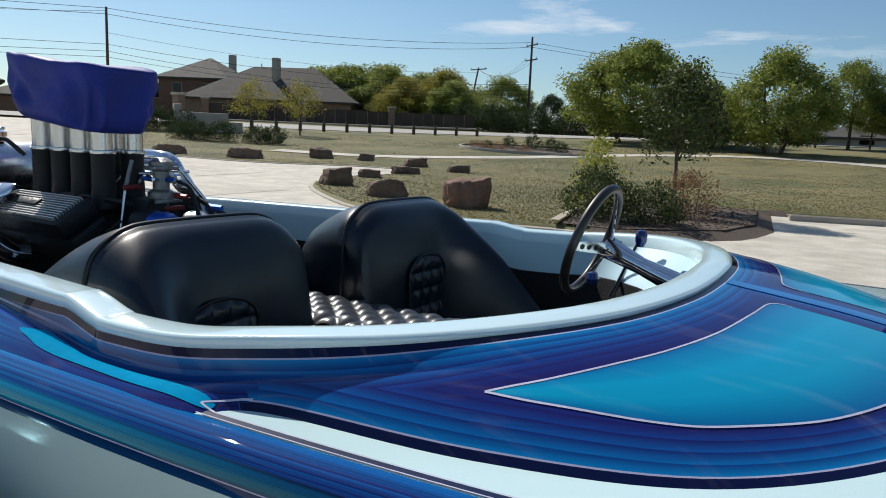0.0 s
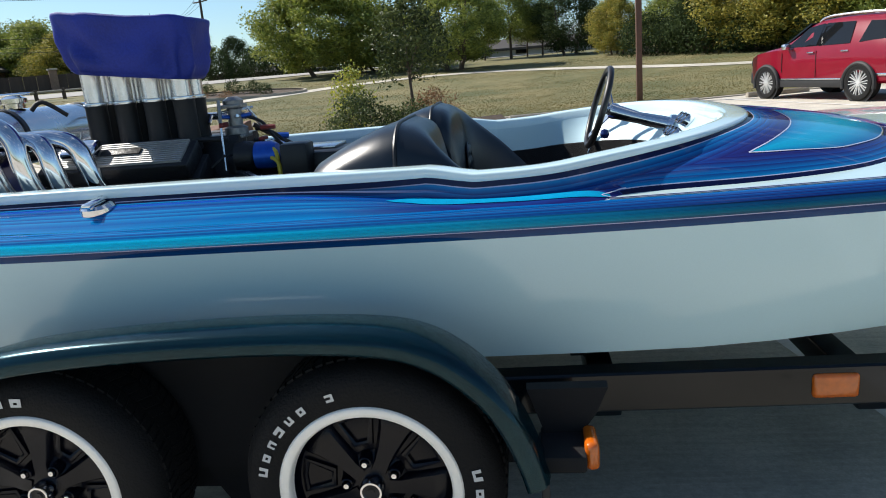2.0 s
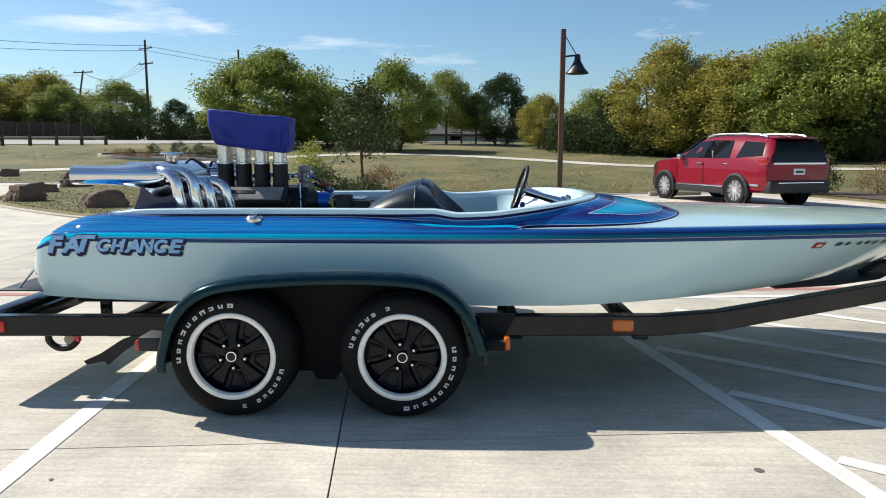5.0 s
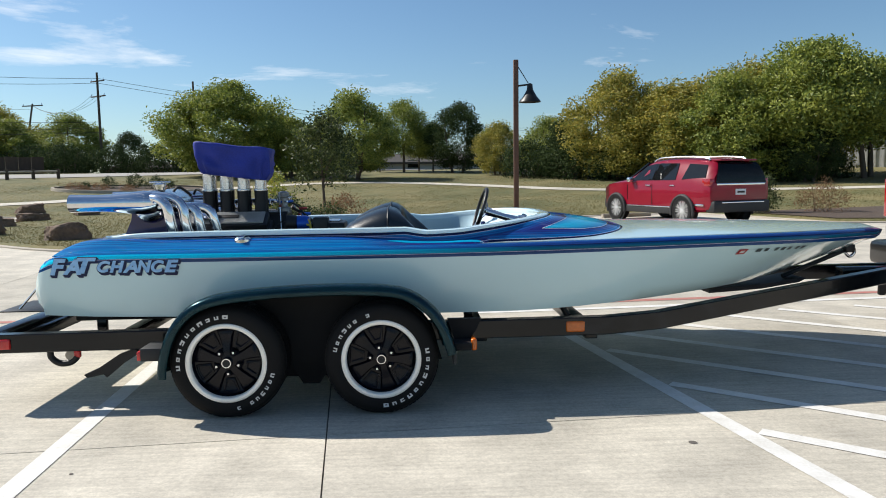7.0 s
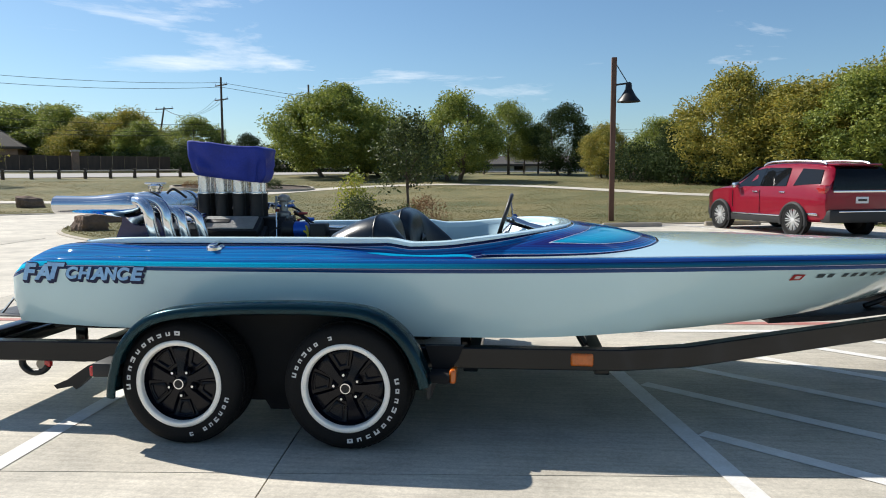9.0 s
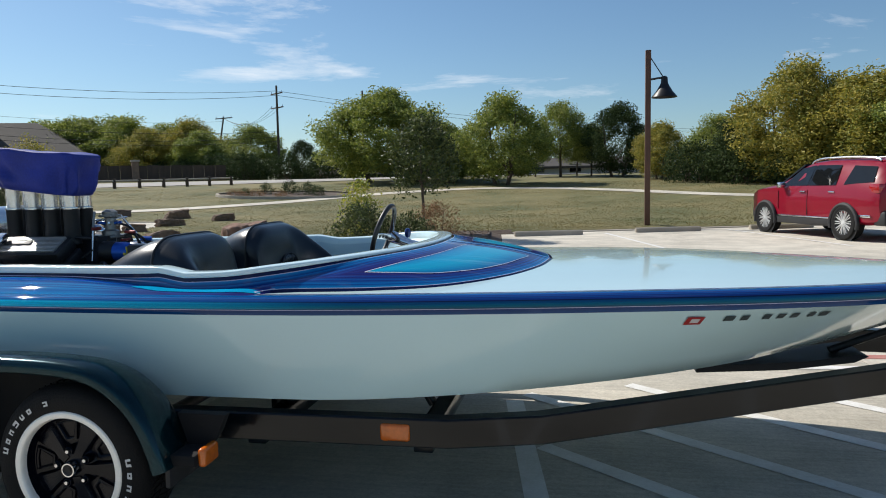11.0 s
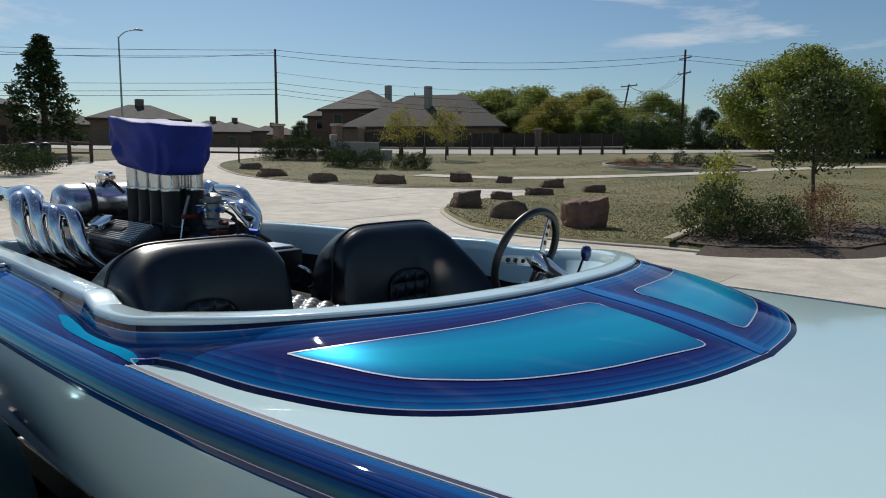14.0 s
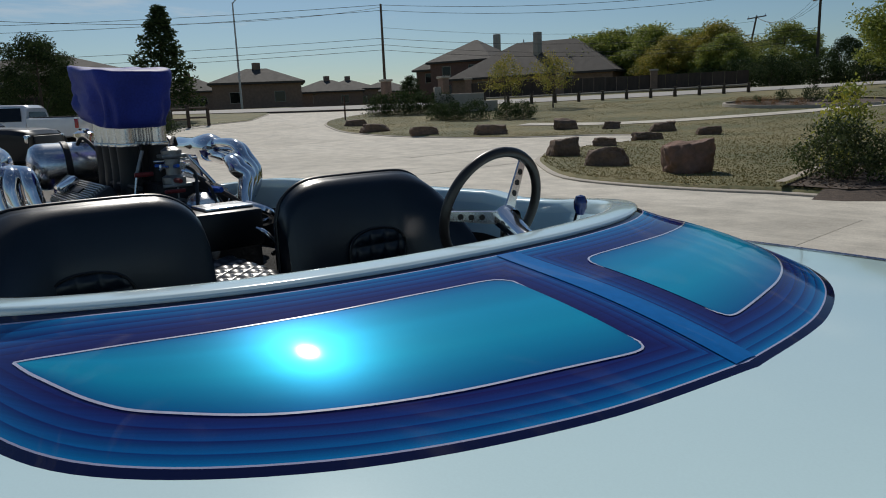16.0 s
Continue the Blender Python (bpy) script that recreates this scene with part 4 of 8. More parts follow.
part("coupler", lathem([(0.001, 0.07), (0.04, 0.065), (0.06, 0.03), (0.06, -0.05), (0.05, -0.06)], pose(4.78, YC, 0.58), 20), M_BLACKM, trailer, "black ball coupler")
part("coupler_latch", boxm(4.60, 4.82, YC - 0.02, YC + 0.02, 0.62, 0.66, 0.008), M_BLACKM, trailer)
part("winch_post", tubem([(3.52, YC - 0.04, 0.56), (4.05, YC, 0.755)], 0.018, smooth=False), M_BLACKM, trailer, "black bow strut")
part("winch_head", boxm(4.02, 4.10, YC - 0.05, YC + 0.05, 0.735, 0.80, 0.015), M_BLACKM, trailer, "black bow stop")
part("bow_tray", prismm([(2.9, 0.485), (3.4, 0.525), (3.62, 0.565), (3.66, 0.555), (3.60, 0.525), (3.3, 0.48), (2.9, 0.455)], YC - 0.14, YC + 0.14), M_CLAD, trailer, "black tray under the bow")
part("jack_wheel_bracket", boxm(4.28, 4.33, YC - 0.10, YC - 0.055, 0.40, 0.56, 0.01), M_BLACKM, trailer)
part("safety_chain", tubem([(4.35, YC - 0.07, 0.50), (4.5, YC - 0.10, 0.40), (4.7, YC - 0.08, 0.43), (4.92, YC - 0.05, 0.52)], 0.012), M_BLACKM, trailer, "black safety chain")
part("roller_support", boxm(1.56, 1.62, YC - 0.28, YC + 0.28, 0.42, 0.47, 0.01), M_FRAME, trailer)
for sgn in (-1, 1):
    part("support_arm", tubem([(1.70, YC + sgn * 0.62, 0.40), (1.63, YC + sgn * 0.62, 0.52)], 0.022, smooth=False), M_FRAME, trailer, "black bunk support arm")
# rear beam and lamps
part("rear_beam", boxm(-2.02, -1.88, 0.31, 2 * YC - 0.31, 0.34, 0.455, 0.015), M_FRAME, trailer, "glossy black rear beam")
for y in (0.318, 2 * YC - 0.318):
    sg = -1 if y < YC else 1
    part("marker_lamp", boxm(-1.915, -1.80, min(y + sg * 0.022, y - sg * 0.01), max(y + sg * 0.022, y - sg * 0.01), 0.368, 0.432, 0.012, None, 3), M_REDLENS, trailer, "red side marker lamp")
    part("marker_lamp", boxm(1.583, 1.703, min(y + sg * 0.016, y - sg * 0.01), max(y + sg * 0.016, y - sg * 0.01), 0.39, 0.46, 0.012, None, 3), M_AMBER, trailer, "amber side marker lamp")
part("tie_down_arm", prismm([(-1.10, 0.335), (-1.20, 0.30), (-1.33, 0.215), (-1.42, 0.175), (-1.40, 0.155), (-1.30, 0.175), (-1.28, 0.155), (-1.17, 0.245), (-1.08, 0.30)], 0.40, 0.44), M_BLACKM, trailer, "black folded support arm")
part("hanger_loop", tubem([(-1.62, 0.42, 0.35), (-1.62, 0.42, 0.29), (-1.57, 0.42, 0.25), (-1.50, 0.42, 0.255), (-1.46, 0.42, 0.29)], 0.020), M_BLACKM, trailer, "black hanger loop")
part("jack_wheel", lathem([(0.001, 0.012), (0.028, 0.012), (0.036, 0.0), (0.028, -0.012), (0.001, -0.012)], pose(-1.50, 0.42, 0.30, 90, 0, 0), 18), M_STONE, trailer, "small pale roller wheel")
part("reflector", boxm(-1.475, -1.44, 0.405, 0.435, 0.285, 0.325, 0.004), M_REDLENS, trailer, "small red reflector")
part("trim_tab", boxm(-2.0, -1.70, YC - 0.82, YC - 0.40, 0.548, 0.556, 0.002), M_BLACKM, boat, "dark metal cavitation plate")
for y in (YC - 0.74,):
    part("turnbuckle", rodm((-1.91, y, 0.556), (-1.765, y, 0.72), 0.007), M_CHROME, boat, "chrome turnbuckle rod")
part("trim_tab", boxm(-2.0, -1.70, YC + 0.40, YC + 0.82, 0.548, 0.556, 0.002), M_BLACKM, boat, "dark metal cavitation plate")

# spring hangers between the wheels
for y in (0.27, 2 * YC - 0.33):
    part("spring_hanger", prismm([(-0.16, 0.36), (0.16, 0.36), (0.10, 0.20), (0.05, 0.12), (-0.05, 0.12), (-0.10, 0.20)], y, y + 0.06), M_FENDERSHADE, trailer, "black spring hanger")
    # thin near-black sheet added to darken the gap between the wheels
    part("spring_cover", boxm(-0.30, 0.30, y + 0.02, y + 0.05, 0.16, 0.40, 0.01), M_FENDERSHADE, trailer)
# fenders
FEND = [(-0.815, 0.26), (-0.80, 0.37), (-0.75, 0.515), (-0.67, 0.62), (-0.57, 0.686), (-0.42, 0.724), (-0.15, 0.748), (0.2, 0.757), (0.48, 0.745), (0.62, 0.708), (0.73, 0.628), (0.80, 0.535), (0.845, 0.43), (0.865, 0.36)]
LIP = [(0.002, -0.046), (-0.008, -0.043), (-0.012, -0.034), (-0.011, -0.014), (-0.004, 0.001), (0.010, 0.008), (0.04, 0.013), (0.09, 0.013), (0.14, 0.004), (0.19, -0.012), (0.24, -0.036), (0.28, -0.062)]


def fender(sgn):
    bm = bmesh.new()
    path = curve_points([(x, 0, z) for x, z in FEND], 5)
    rows = []
    for i, p in enumerate(path):
        d = (path[min(i + 1, len(path) - 1)] - path[max(i - 1, 0)]).normalized()
        n = Vector((-d.z, 0, d.x))
        if n.z < -0.2:
            n = -n
        rows.append([Vector((0, (-0.045 + y) if sgn < 0 else 2 * YC + 0.045 - y, 0)) + Vector((p.x, 0, p.z)) + n * o for y, o in LIP])
    sheet(bm, rows)
    bmesh.ops.solidify(bm, geom=bm.faces[:], thickness=0.006)
    f = part("fender", bm, M_FENDER, trailer, "dark teal metallic rounded fender", 60)
    y = lambda v: v if sgn < 0 else 2 * YC - v
    part("bracket_plate", prismm([(0.83, 0.53), (1.03, 0.53), (1.0, 0.46), (0.965, 0.41), (0.87, 0.41)], y(0.12), y(0.16)), M_FENDERSHADE, f, "black bracket plate")
    part("step_bracket", boxm(0.86, 0.965, min(y(0.0), y(0.16)), max(y(0.0), y(0.16)), 0.365, 0.41, 0.008), M_FENDERSHADE, f, "dark grey fender step bracket")
    part("mud_flap", boxm(0.855, 0.875, min(y(-0.02), y(0.2)), max(y(-0.02), y(0.2)), 0.29, 0.37, 0.004), M_CLAD, f)
    part("marker_lamp", boxm(0.962, 0.997, min(y(0.02), y(0.128)), max(y(0.02), y(0.128)), 0.358, 0.430, 0.014, None, 3), M_AMBER, f, "amber fender marker lamp")
    part("rear_bracket", boxm(-0.93, -0.80, min(y(0.02), y(0.2)), max(y(0.02), y(0.2)), 0.345, 0.42, 0.006), M_CLAD, f)
    part("marker_lamp", boxm(-0.955, -0.93, min(y(0.03), y(0.10)), max(y(0.03), y(0.10)), 0.345, 0.40, 0.008), M_REDLENS, f, "red fender marker lamp")
    # near-black sheet added behind the wheels, standing for the shade under the fender
    part("inner_skirt", prismm([(-0.74, 0.26), (0.80, 0.26), (0.74, 0.48), (0.60, 0.62), (0.46, 0.672), (0.2, 0.686), (-0.15, 0.678), (-0.42, 0.652), (-0.56, 0.60), (-0.68, 0.49)], y(0.236), y(0.244)), M_FENDERSHADE, f)


fender(-1)
fender(1)


def wheel_thing(parent, cx, cy, cz, face, spin, words):
    """A raised-letter tyre on a five-spoke wheel; face is -1 when its outside looks to -y."""
    m = pose(cx, cy, cz, 90 if face < 0 else -90, 0, 0)
    w = 0.25
    tyre = part("tyre", lathem([(0.215, 0.004), (0.235, 0.012), (0.27, 0.016), (0.30, 0.008), (0.318, -0.010), (0.328, -0.035), (0.330, -0.07), (0.330, -w + 0.07), (0.327, -w + 0.035), (0.31, -w + 0.005), (0.27, -w - 0.008), (0.215, -w)], m, 64), M_TYRE, parent, "black tyre with raised white lettering", 50)
    bm = bmesh.new()
    for k in range(72):
        for h0, h1, tw in ((-0.045, -0.085, 0.02), (-0.095, -0.155, -0.02), (-0.165, -0.205, 0.02)):
            a = 2 * math.pi * k / 72
            pts = []
            for r in (0.3285, 0.334):
                pts.append([m @ Vector((r * math.cos(a + da + tw * s), r * math.sin(a + da + tw * s), h)) for s, h in ((-1, h0), (1, h1)) for da in ((-0.03, 0.03) if s < 0 else (0.03, -0.03))])
            top = [bm.verts.new(p) for p in pts[1]]
            bot = [bm.verts.new(p) for p in pts[0]]
            bm.faces.new(top)
            for i in range(4):
                bm.faces.new((bot[i], bot[(i + 1) % 4], top[(i + 1) % 4], top[i]))
    tagged(part("tread", bm, M_TYRE, tyre, "", 0), kind="stuff")
    # lettering as plain bars: one long word, one short word, twice
    rng = random.Random(4)
    for start, count, pitch in words:
        for _ in range(1):
            for k in range(count):
                if count == 8 and k == 6:
                    continue
                bm = bmesh.new()
                a = radians(start - k * pitch)
                ww = radians(pitch * (0.50 if k % 3 else 0.60))
                rows = [[m @ Vector((r * math.cos(a + s * ww / 2), r * math.sin(a + s * ww / 2), 0.0185)) for s in (-1, -0.3, 0.4, 1)] for r in (0.258, 0.2645, 0.271, 0.2775 + 0.003 * (k % 3 == 0))]
                sheet(bm, rows)
                bm.faces.ensure_lookup_table()
                holes = ((-2, -5), (-5,), (-8, -5), (-4, -5))[k % 4]
                bmesh.ops.delete(bm, geom=[bm.faces[h] for h in holes], context="FACES_ONLY")
                part("letter_bar", bm, M_WHITELET, tyre, "raised white bar on the sidewall")
    rim = part("rim", lathem([(0.231, 0.004), (0.230, 0.011), (0.227, 0.014), (0.225, 0.0155), (0.207, 0.0155), (0.204, 0.013), (0.2005, 0.004), (0.199, -0.012)], m, 64), M_RIMLIP, parent, "white rim lip", 50)
    part("wheel_barrel", lathem([(0.1995, -0.010), (0.198, -0.03), (0.192, -0.046), (0.180, -0.052), (0.085, -0.052), (0.07, -0.034), (0.05, -0.026), (0.001, -0.026)], m, 48), M_WHEEL, rim, "black blue wheel dish")
    for k in range(5):
        a = 2 * math.pi * k / 5 + radians(spin)
        r = m @ pose(0, 0, 0, 0, 0, math.degrees(a))
        ang = math.pi / 5
        # broad tapered spoke, proud of the dish
        bm = bmesh.new()
        rows = []
        for rr, hw, h in ((0.040, 0.020, -0.022), (0.070, 0.020, -0.024), (0.10, 0.024, -0.032), (0.15, 0.036, -0.036), (0.178, 0.045, -0.036), (0.190, 0.050, -0.046)):
            rows.append([r @ Vector((rr, y, z)) for y, z in ((-hw - 0.008, -0.056), (-hw, h - 0.004), (-hw * 0.88, h), (hw * 0.88, h), (hw, h - 0.004), (hw + 0.008, -0.056))])
        sheet(bm, rows)
        part("spoke", bm, M_WHEEL, rim)
        # framed pocket between two spokes
        bm = bmesh.new()
        q = r @ pose(0, 0, 0, 0, 0, 36)
        rings = []
        for grow, h in ((0.010, -0.053), (0.008, -0.043), (0.002, -0.041), (-0.003, -0.044), (-0.005, -0.066)):
            rings.append([q @ Vector((x, y, h)) for x, y in ((0.108 - grow, -0.017 - grow), (0.172 + grow, -0.040 - grow), (0.178 + grow, 0.0), (0.172 + grow, 0.040 + grow), (0.108 - grow, 0.017 + grow))])
        vs = sheet(bm, rings, closed=True)
        bm.faces.new(vs[-1])
        part("spoke_pocket", bm, M_WHEEL, rim)
        part("lug_seat", lathem([(0.0125, -0.014), (0.0155, -0.016), (0.0175, -0.03), (0.02, -0.05)], r @ Matrix.Translation((0.066 * math.cos(ang), 0.066 * math.sin(ang), 0.0)), 14), M_WHEEL, rim)
        part("lug_nut", lathem([(0.001, 0.0), (0.007, 0.0), (0.010, -0.006), (0.010, -0.026)], r @ Matrix.Translation((0.066 * math.cos(ang), 0.066 * math.sin(ang), -0.006)), 6), M_CHROME, rim, "chrome lug nut")
    part("hub_cap", lathem([(0.001, 0.006), (0.020, 0.006), (0.022, 0.012), (0.027, 0.012), (0.030, 0.004), (0.031, -0.03)], m, 28), M_CHROME, rim, "chrome hub cap")
    part("hub_badge", lathem([(0.001, 0.009), (0.009, 0.009), (0.0095, 0.0065), (0.0205, 0.0065)], m, 20), M_BLACKM, rim, "black hub centre")
    return tyre


for cx, spin, words in ((-0.44, 93, ((184, 10, 10.6), (-16, 8, 8.6))), (0.44, 66, ((166, 8, 8.6), (10, 10, 10.6)))):
    wheel_thing(trailer, cx, 0.0, 0.33, -1, spin, words)
    wheel_thing(trailer, cx, 2 * YC, 0.33, 1, spin, words)
    part("axle", rodm((cx, 0.2, 0.33), (cx, 2 * YC - 0.2, 0.33), 0.03), M_BLACKM, trailer, "black axle tube")
    for y in (0.36, 2 * YC - 0.36):
        part("leaf_spring", tubem([(cx - 0.32, y, 0.36), (cx, y, 0.28), (cx + 0.32, y, 0.36)], 0.02), M_BLACKM, trailer, "black leaf spring")

# ---- inside the boat ----
def seat(yc, out):
    """A low bucket seat: a broad rounded back, faired to the rear, with one wing that sweeps forward on the outer side."""
    W = 0.32
    A = np.concatenate((np.linspace(-1, -0.70, 7), np.linspace(-0.6, 0.6, 9), np.linspace(0.70, 1, 7)))

    def crest(a):
        e = max(0, (abs(a) - 0.50) / 0.50)
        return 1.164 - 0.125 * (1 - math.sqrt(max(0, 1 - e * e))) - 0.006 * a * a

    def rear_x(d):
        return 0.455 - 0.27 * (d / 0.115) ** 0.72 if d < 0.115 else 0.185 - (d - 0.115) * 0.35

    def face_x(d):
        e = min(1, d / 0.05)
        return 0.500 + 0.047 * math.sqrt(1 - (1 - e) ** 2) + 0.16 * d

    def front_x(a, d):
        w = min(1, max(0, (a * out - 0.30) / 0.70)) ** 1.6
        wing = 0.50 + 0.04 * min(1, d / 0.03) + (0.225 * (d / 0.125) ** 0.85 if d < 0.125 else 0.225 + (d - 0.125) * 1.05)
        dish = 0.024 * math.sin(min(1, d / 0.34) * math.pi) * (1 - a * a)
        return (face_x(d) + dish) * (1 - w) + min(wing, 1.08) * w
    drops = [0.0, 0.002, 0.006, 0.012, 0.019, 0.026, 0.035, 0.045, 0.07, 0.10, 0.14, 0.19, 0.26, 0.34, 0.42, 0.50]
    rows = []
    for d in drops[::-1]:
        rows.append([Vector((rear_x(d), yc + a * W * (1 - (0.55 if a * out < 0 else 0.12) * min(1, (0.455 - rear_x(d)) / 0.40)), max(crest(a) - d, 0.645))) for a in A])
    for x, dz in ((0.468, 0.003), (0.482, 0.005), (0.494, 0.004)):
        rows.append([Vector((x, yc + a * W, crest(a) + dz)) for a in A])
    for d in drops:
        rows.append([Vector((front_x(a, d), yc + a * (W + 0.02 * d), max(crest(a) - d, 0.645))) for a in A])
    bm = bmesh.new()
    sheet(bm, rows)
    for side in (0, -1):
        bm.faces.new([bm.verts.new(r[side]) for r in rows])
    bmesh.ops.remove_doubles(bm, verts=bm.verts, dist=0.0004)
    s = part("seat", bm, M_VINYL, boat, "dark navy vinyl bucket seat", 62)
    seam = [Vector((0.478, yc - W * 1.004, z)) for z in (0.80, 0.90, 1.0)] + [Vector((0.478, yc + a * W, crest(a) + 0.006)) for a in A] + [Vector((0.478, yc + W * 1.004, z)) for z in (1.0, 0.90, 0.80)]
    part("piping", tubem(seam, 0.0062, 8, 2), M_PIPING, s, "black seam piping")
    # quilted inset: square pads under an arched seam
    def arch_half(v):
        return 0.118 * (math.sqrt(max(0, 1 - max(0, (v - 0.35) / 0.65) ** 2.6)) if v > 0.35 else 1)
    mid_y = yc + (-0.045 if out < 0 else 0.0)
    bm = bmesh.new()
    gr = []
    for v in np.linspace(-1, 1, 49):
        row, hw, z = [], arch_half(v), 0.86 + 0.125 * v
        for u in np.linspace(-1, 1, 41):
            y = hw * u
            puff = (abs(math.cos(math.pi * y / 0.059)) * abs(math.sin(math.pi * (z - 0.74) / 0.062))) ** 0.6
            row.append(Vector((front_x(0, 1.162 - z) + 0.003 + 0.013 * puff * min(1, (1 - abs(u)) * 6) * min(1, (1 - abs(v)) * 6), mid_y + y, z)))
        gr.append(row)
    sheet(bm, gr)
    part("quilted_inset", bm, M_VINYL, s, "square quilted back inset", 180)
    ringp = [(-0.118, -1), (-0.118, 0.35)] + [(-arch_half(v), v) for v in np.linspace(0.45, 0.99, 8)] + [(arch_half(v), v) for v in np.linspace(0.99, 0.45, 8)] + [(0.118, 0.35), (0.118, -1)]
    part("inset_piping", tubem([Vector((front_x(0, 0.302 - 0.125 * v) + 0.006, mid_y + y, 0.86 + 0.125 * v)) for y, v in ringp], 0.0045, 6, 3), M_PIPING, s)
    part("cushion", boxm(0.60, 1.10, yc - 0.26, yc + 0.26, 0.63, 0.74, 0.05, None, 4), M_VINYL, s, "dark vinyl seat cushion")
    return s


seat(0.855, -1)
seat(1.755, 1)
# quilted console between the seats
bm = bmesh.new()
gr = []
for i, x in enumerate(np.linspace(0.14, 1.02, 130)):
    row = []
    for j, y in enumerate(np.linspace(1.165, 1.435, 49)):
        u, v = (x - 0.14) / 0.045, (y - 1.165) / 0.045
        puff = abs(math.sin(math.pi * (u + v) / 2)) * abs(math.sin(math.pi * (u - v) / 2))
        row.append(Vector((x, y, 0.845 + 0.024 * (1 - (2 * (y - 1.30) / 0.27) ** 6) + 0.014 * puff ** 0.7)))
    gr.append(row)
sheet(bm, gr)
part("console_pad", bm, mat("glossy_black_quilted_vinyl", (0.05, 0.054, 0.06), 0.3, 0.0, var=0.2, coat=0.3), boat, "glossy black diamond quilted console pad", 180)
part("console_base", boxm(0.12, 1.04, 1.16, 1.44, 0.63, 0.845, 0.01), M_VINYL, boat, "black console box")

# steering wheel
sw_c = Vector((1.20, 1.77, 1.10))
sw_m = Matrix.Translation(sw_c) @ pose(0, 0, 0, 0, -72, 0)
sw = part("steering_wheel", tubem([sw_m @ Vector((0.172 * math.cos(a), 0.172 * math.sin(a), 0)) for a in np.linspace(0, 2 * math.pi, 41)], 0.0145, 12, 2), mat("dark_wood_wheel_rim", (0.014, 0.011, 0.010), 0.4, 0, var=0.3, coat=0.1), boat, "dark rimmed steering wheel with drilled spokes")
for a in (-math.pi / 2, math.pi / 6, math.pi * 5 / 6):
    r = sw_m @ pose(0, 0, 0, 0, 0, math.degrees(a))
    bm = bmesh.new()
    prism(bm, [(0.025, -0.02), (0.025, 0.02), (0.165, 0.014), (0.165, -0.014)], -0.003, 0.003, "z")
    for v in bm.verts:
        v.co.z -= 0.055 * (0.165 - v.co.x) / 0.14
    bmesh.ops.transform(bm, matrix=r, verts=bm.verts)
    part("spoke", bm, M_STEEL, sw, "brushed metal spoke")
    for d in (0.07, 0.10, 0.13):
        hole = r @ Matrix.Translation((d, 0, -0.055 * (0.165 - d) / 0.14)) @ pose(0, 0, 0, 0, -21.4, 0)
        part("spoke_hole", lathem([(0.0005, 0.0046), (0.0085, 0.0046), (0.0085, -0.0046), (0.0005, -0.0046)], hole, 12), M_BLACKP, sw)
sw_hub = sw_m @ Matrix.Translation((0, 0, -0.055))
part("hub", lathem([(0.001, 0.012), (0.020, 0.010), (0.030, 0.004), (0.036, -0.01), (0.034, -0.03)], sw_hub, 24), M_CHROME, sw, "chrome hub")
part("steering_column", tubem([sw_hub.translation, Vector((1.37, 1.73, 1.045)), Vector((1.51, 1.69, 1.005))], [0.036, 0.026, 0.036], 14, 5), M_CHROME, boat, "chrome steering column")
part("column_base", lathem([(0.001, 0.02), (0.04, 0.018), (0.05, 0.0)], Matrix.Translation((1.495, 1.692, 1.01)) @ pose(0, 0, 0, 0, -60, 0), 20), M_CHROME, boat, "chrome column flange")
# gauges on the dash
for k, (dy, dz) in enumerate(((0, 0), (0.0, 0.052), (-0.06, 0.0), (-0.06, 0.052), (-0.12, 0.0), (-0.12, 0.05))):
    gm = Matrix.Translation((1.474 + 0.9 * dz, 1.62 + dy, 0.993 + dz)) @ pose(0, 0, 0, 0, -45, 0)
    g = part("gauge", lathem([(0.001, 0.004), (0.020, 0.004), (0.024, 0.010), (0.027, 0.006), (0.027, -0.02)], gm, 20), M_CHROME, boat, "chrome rimmed gauge")
    part("gauge_face", lathem([(0.0005, 0.0055), (0.0195, 0.0055)], gm, 18), M_BLACKP, g)
# shifter
part("shift_lever", tubem([(1.18, 2.09, 0.86), (1.23, 2.075, 0.98), (1.268, 2.065, 1.07)], 0.009), M_CHROME, boat, "chrome shift lever")
part("shift_knob", lathem([(0.001, 0.03), (0.014, 0.026), (0.021, 0.01), (0.02, -0.01), (0.012, -0.03)], pose(1.275, 2.063, 1.085), 18), M_KNOB, boat, "dark blue metal shift knob")
part("foot_pedal", boxm(1.42, 1.50, 1.86, 1.94, 0.70, 0.84, 0.01), M_STEEL, boat, "metal foot pedal")
part("pedal_knob", lathem([(0.001, 0.022), (0.015, 0.018), (0.022, 0), (0.015, -0.018), (0.001, -0.022)], pose(1.22, 1.74, 0.985), 18), M_KNOB, boat, "dark blue column knob")

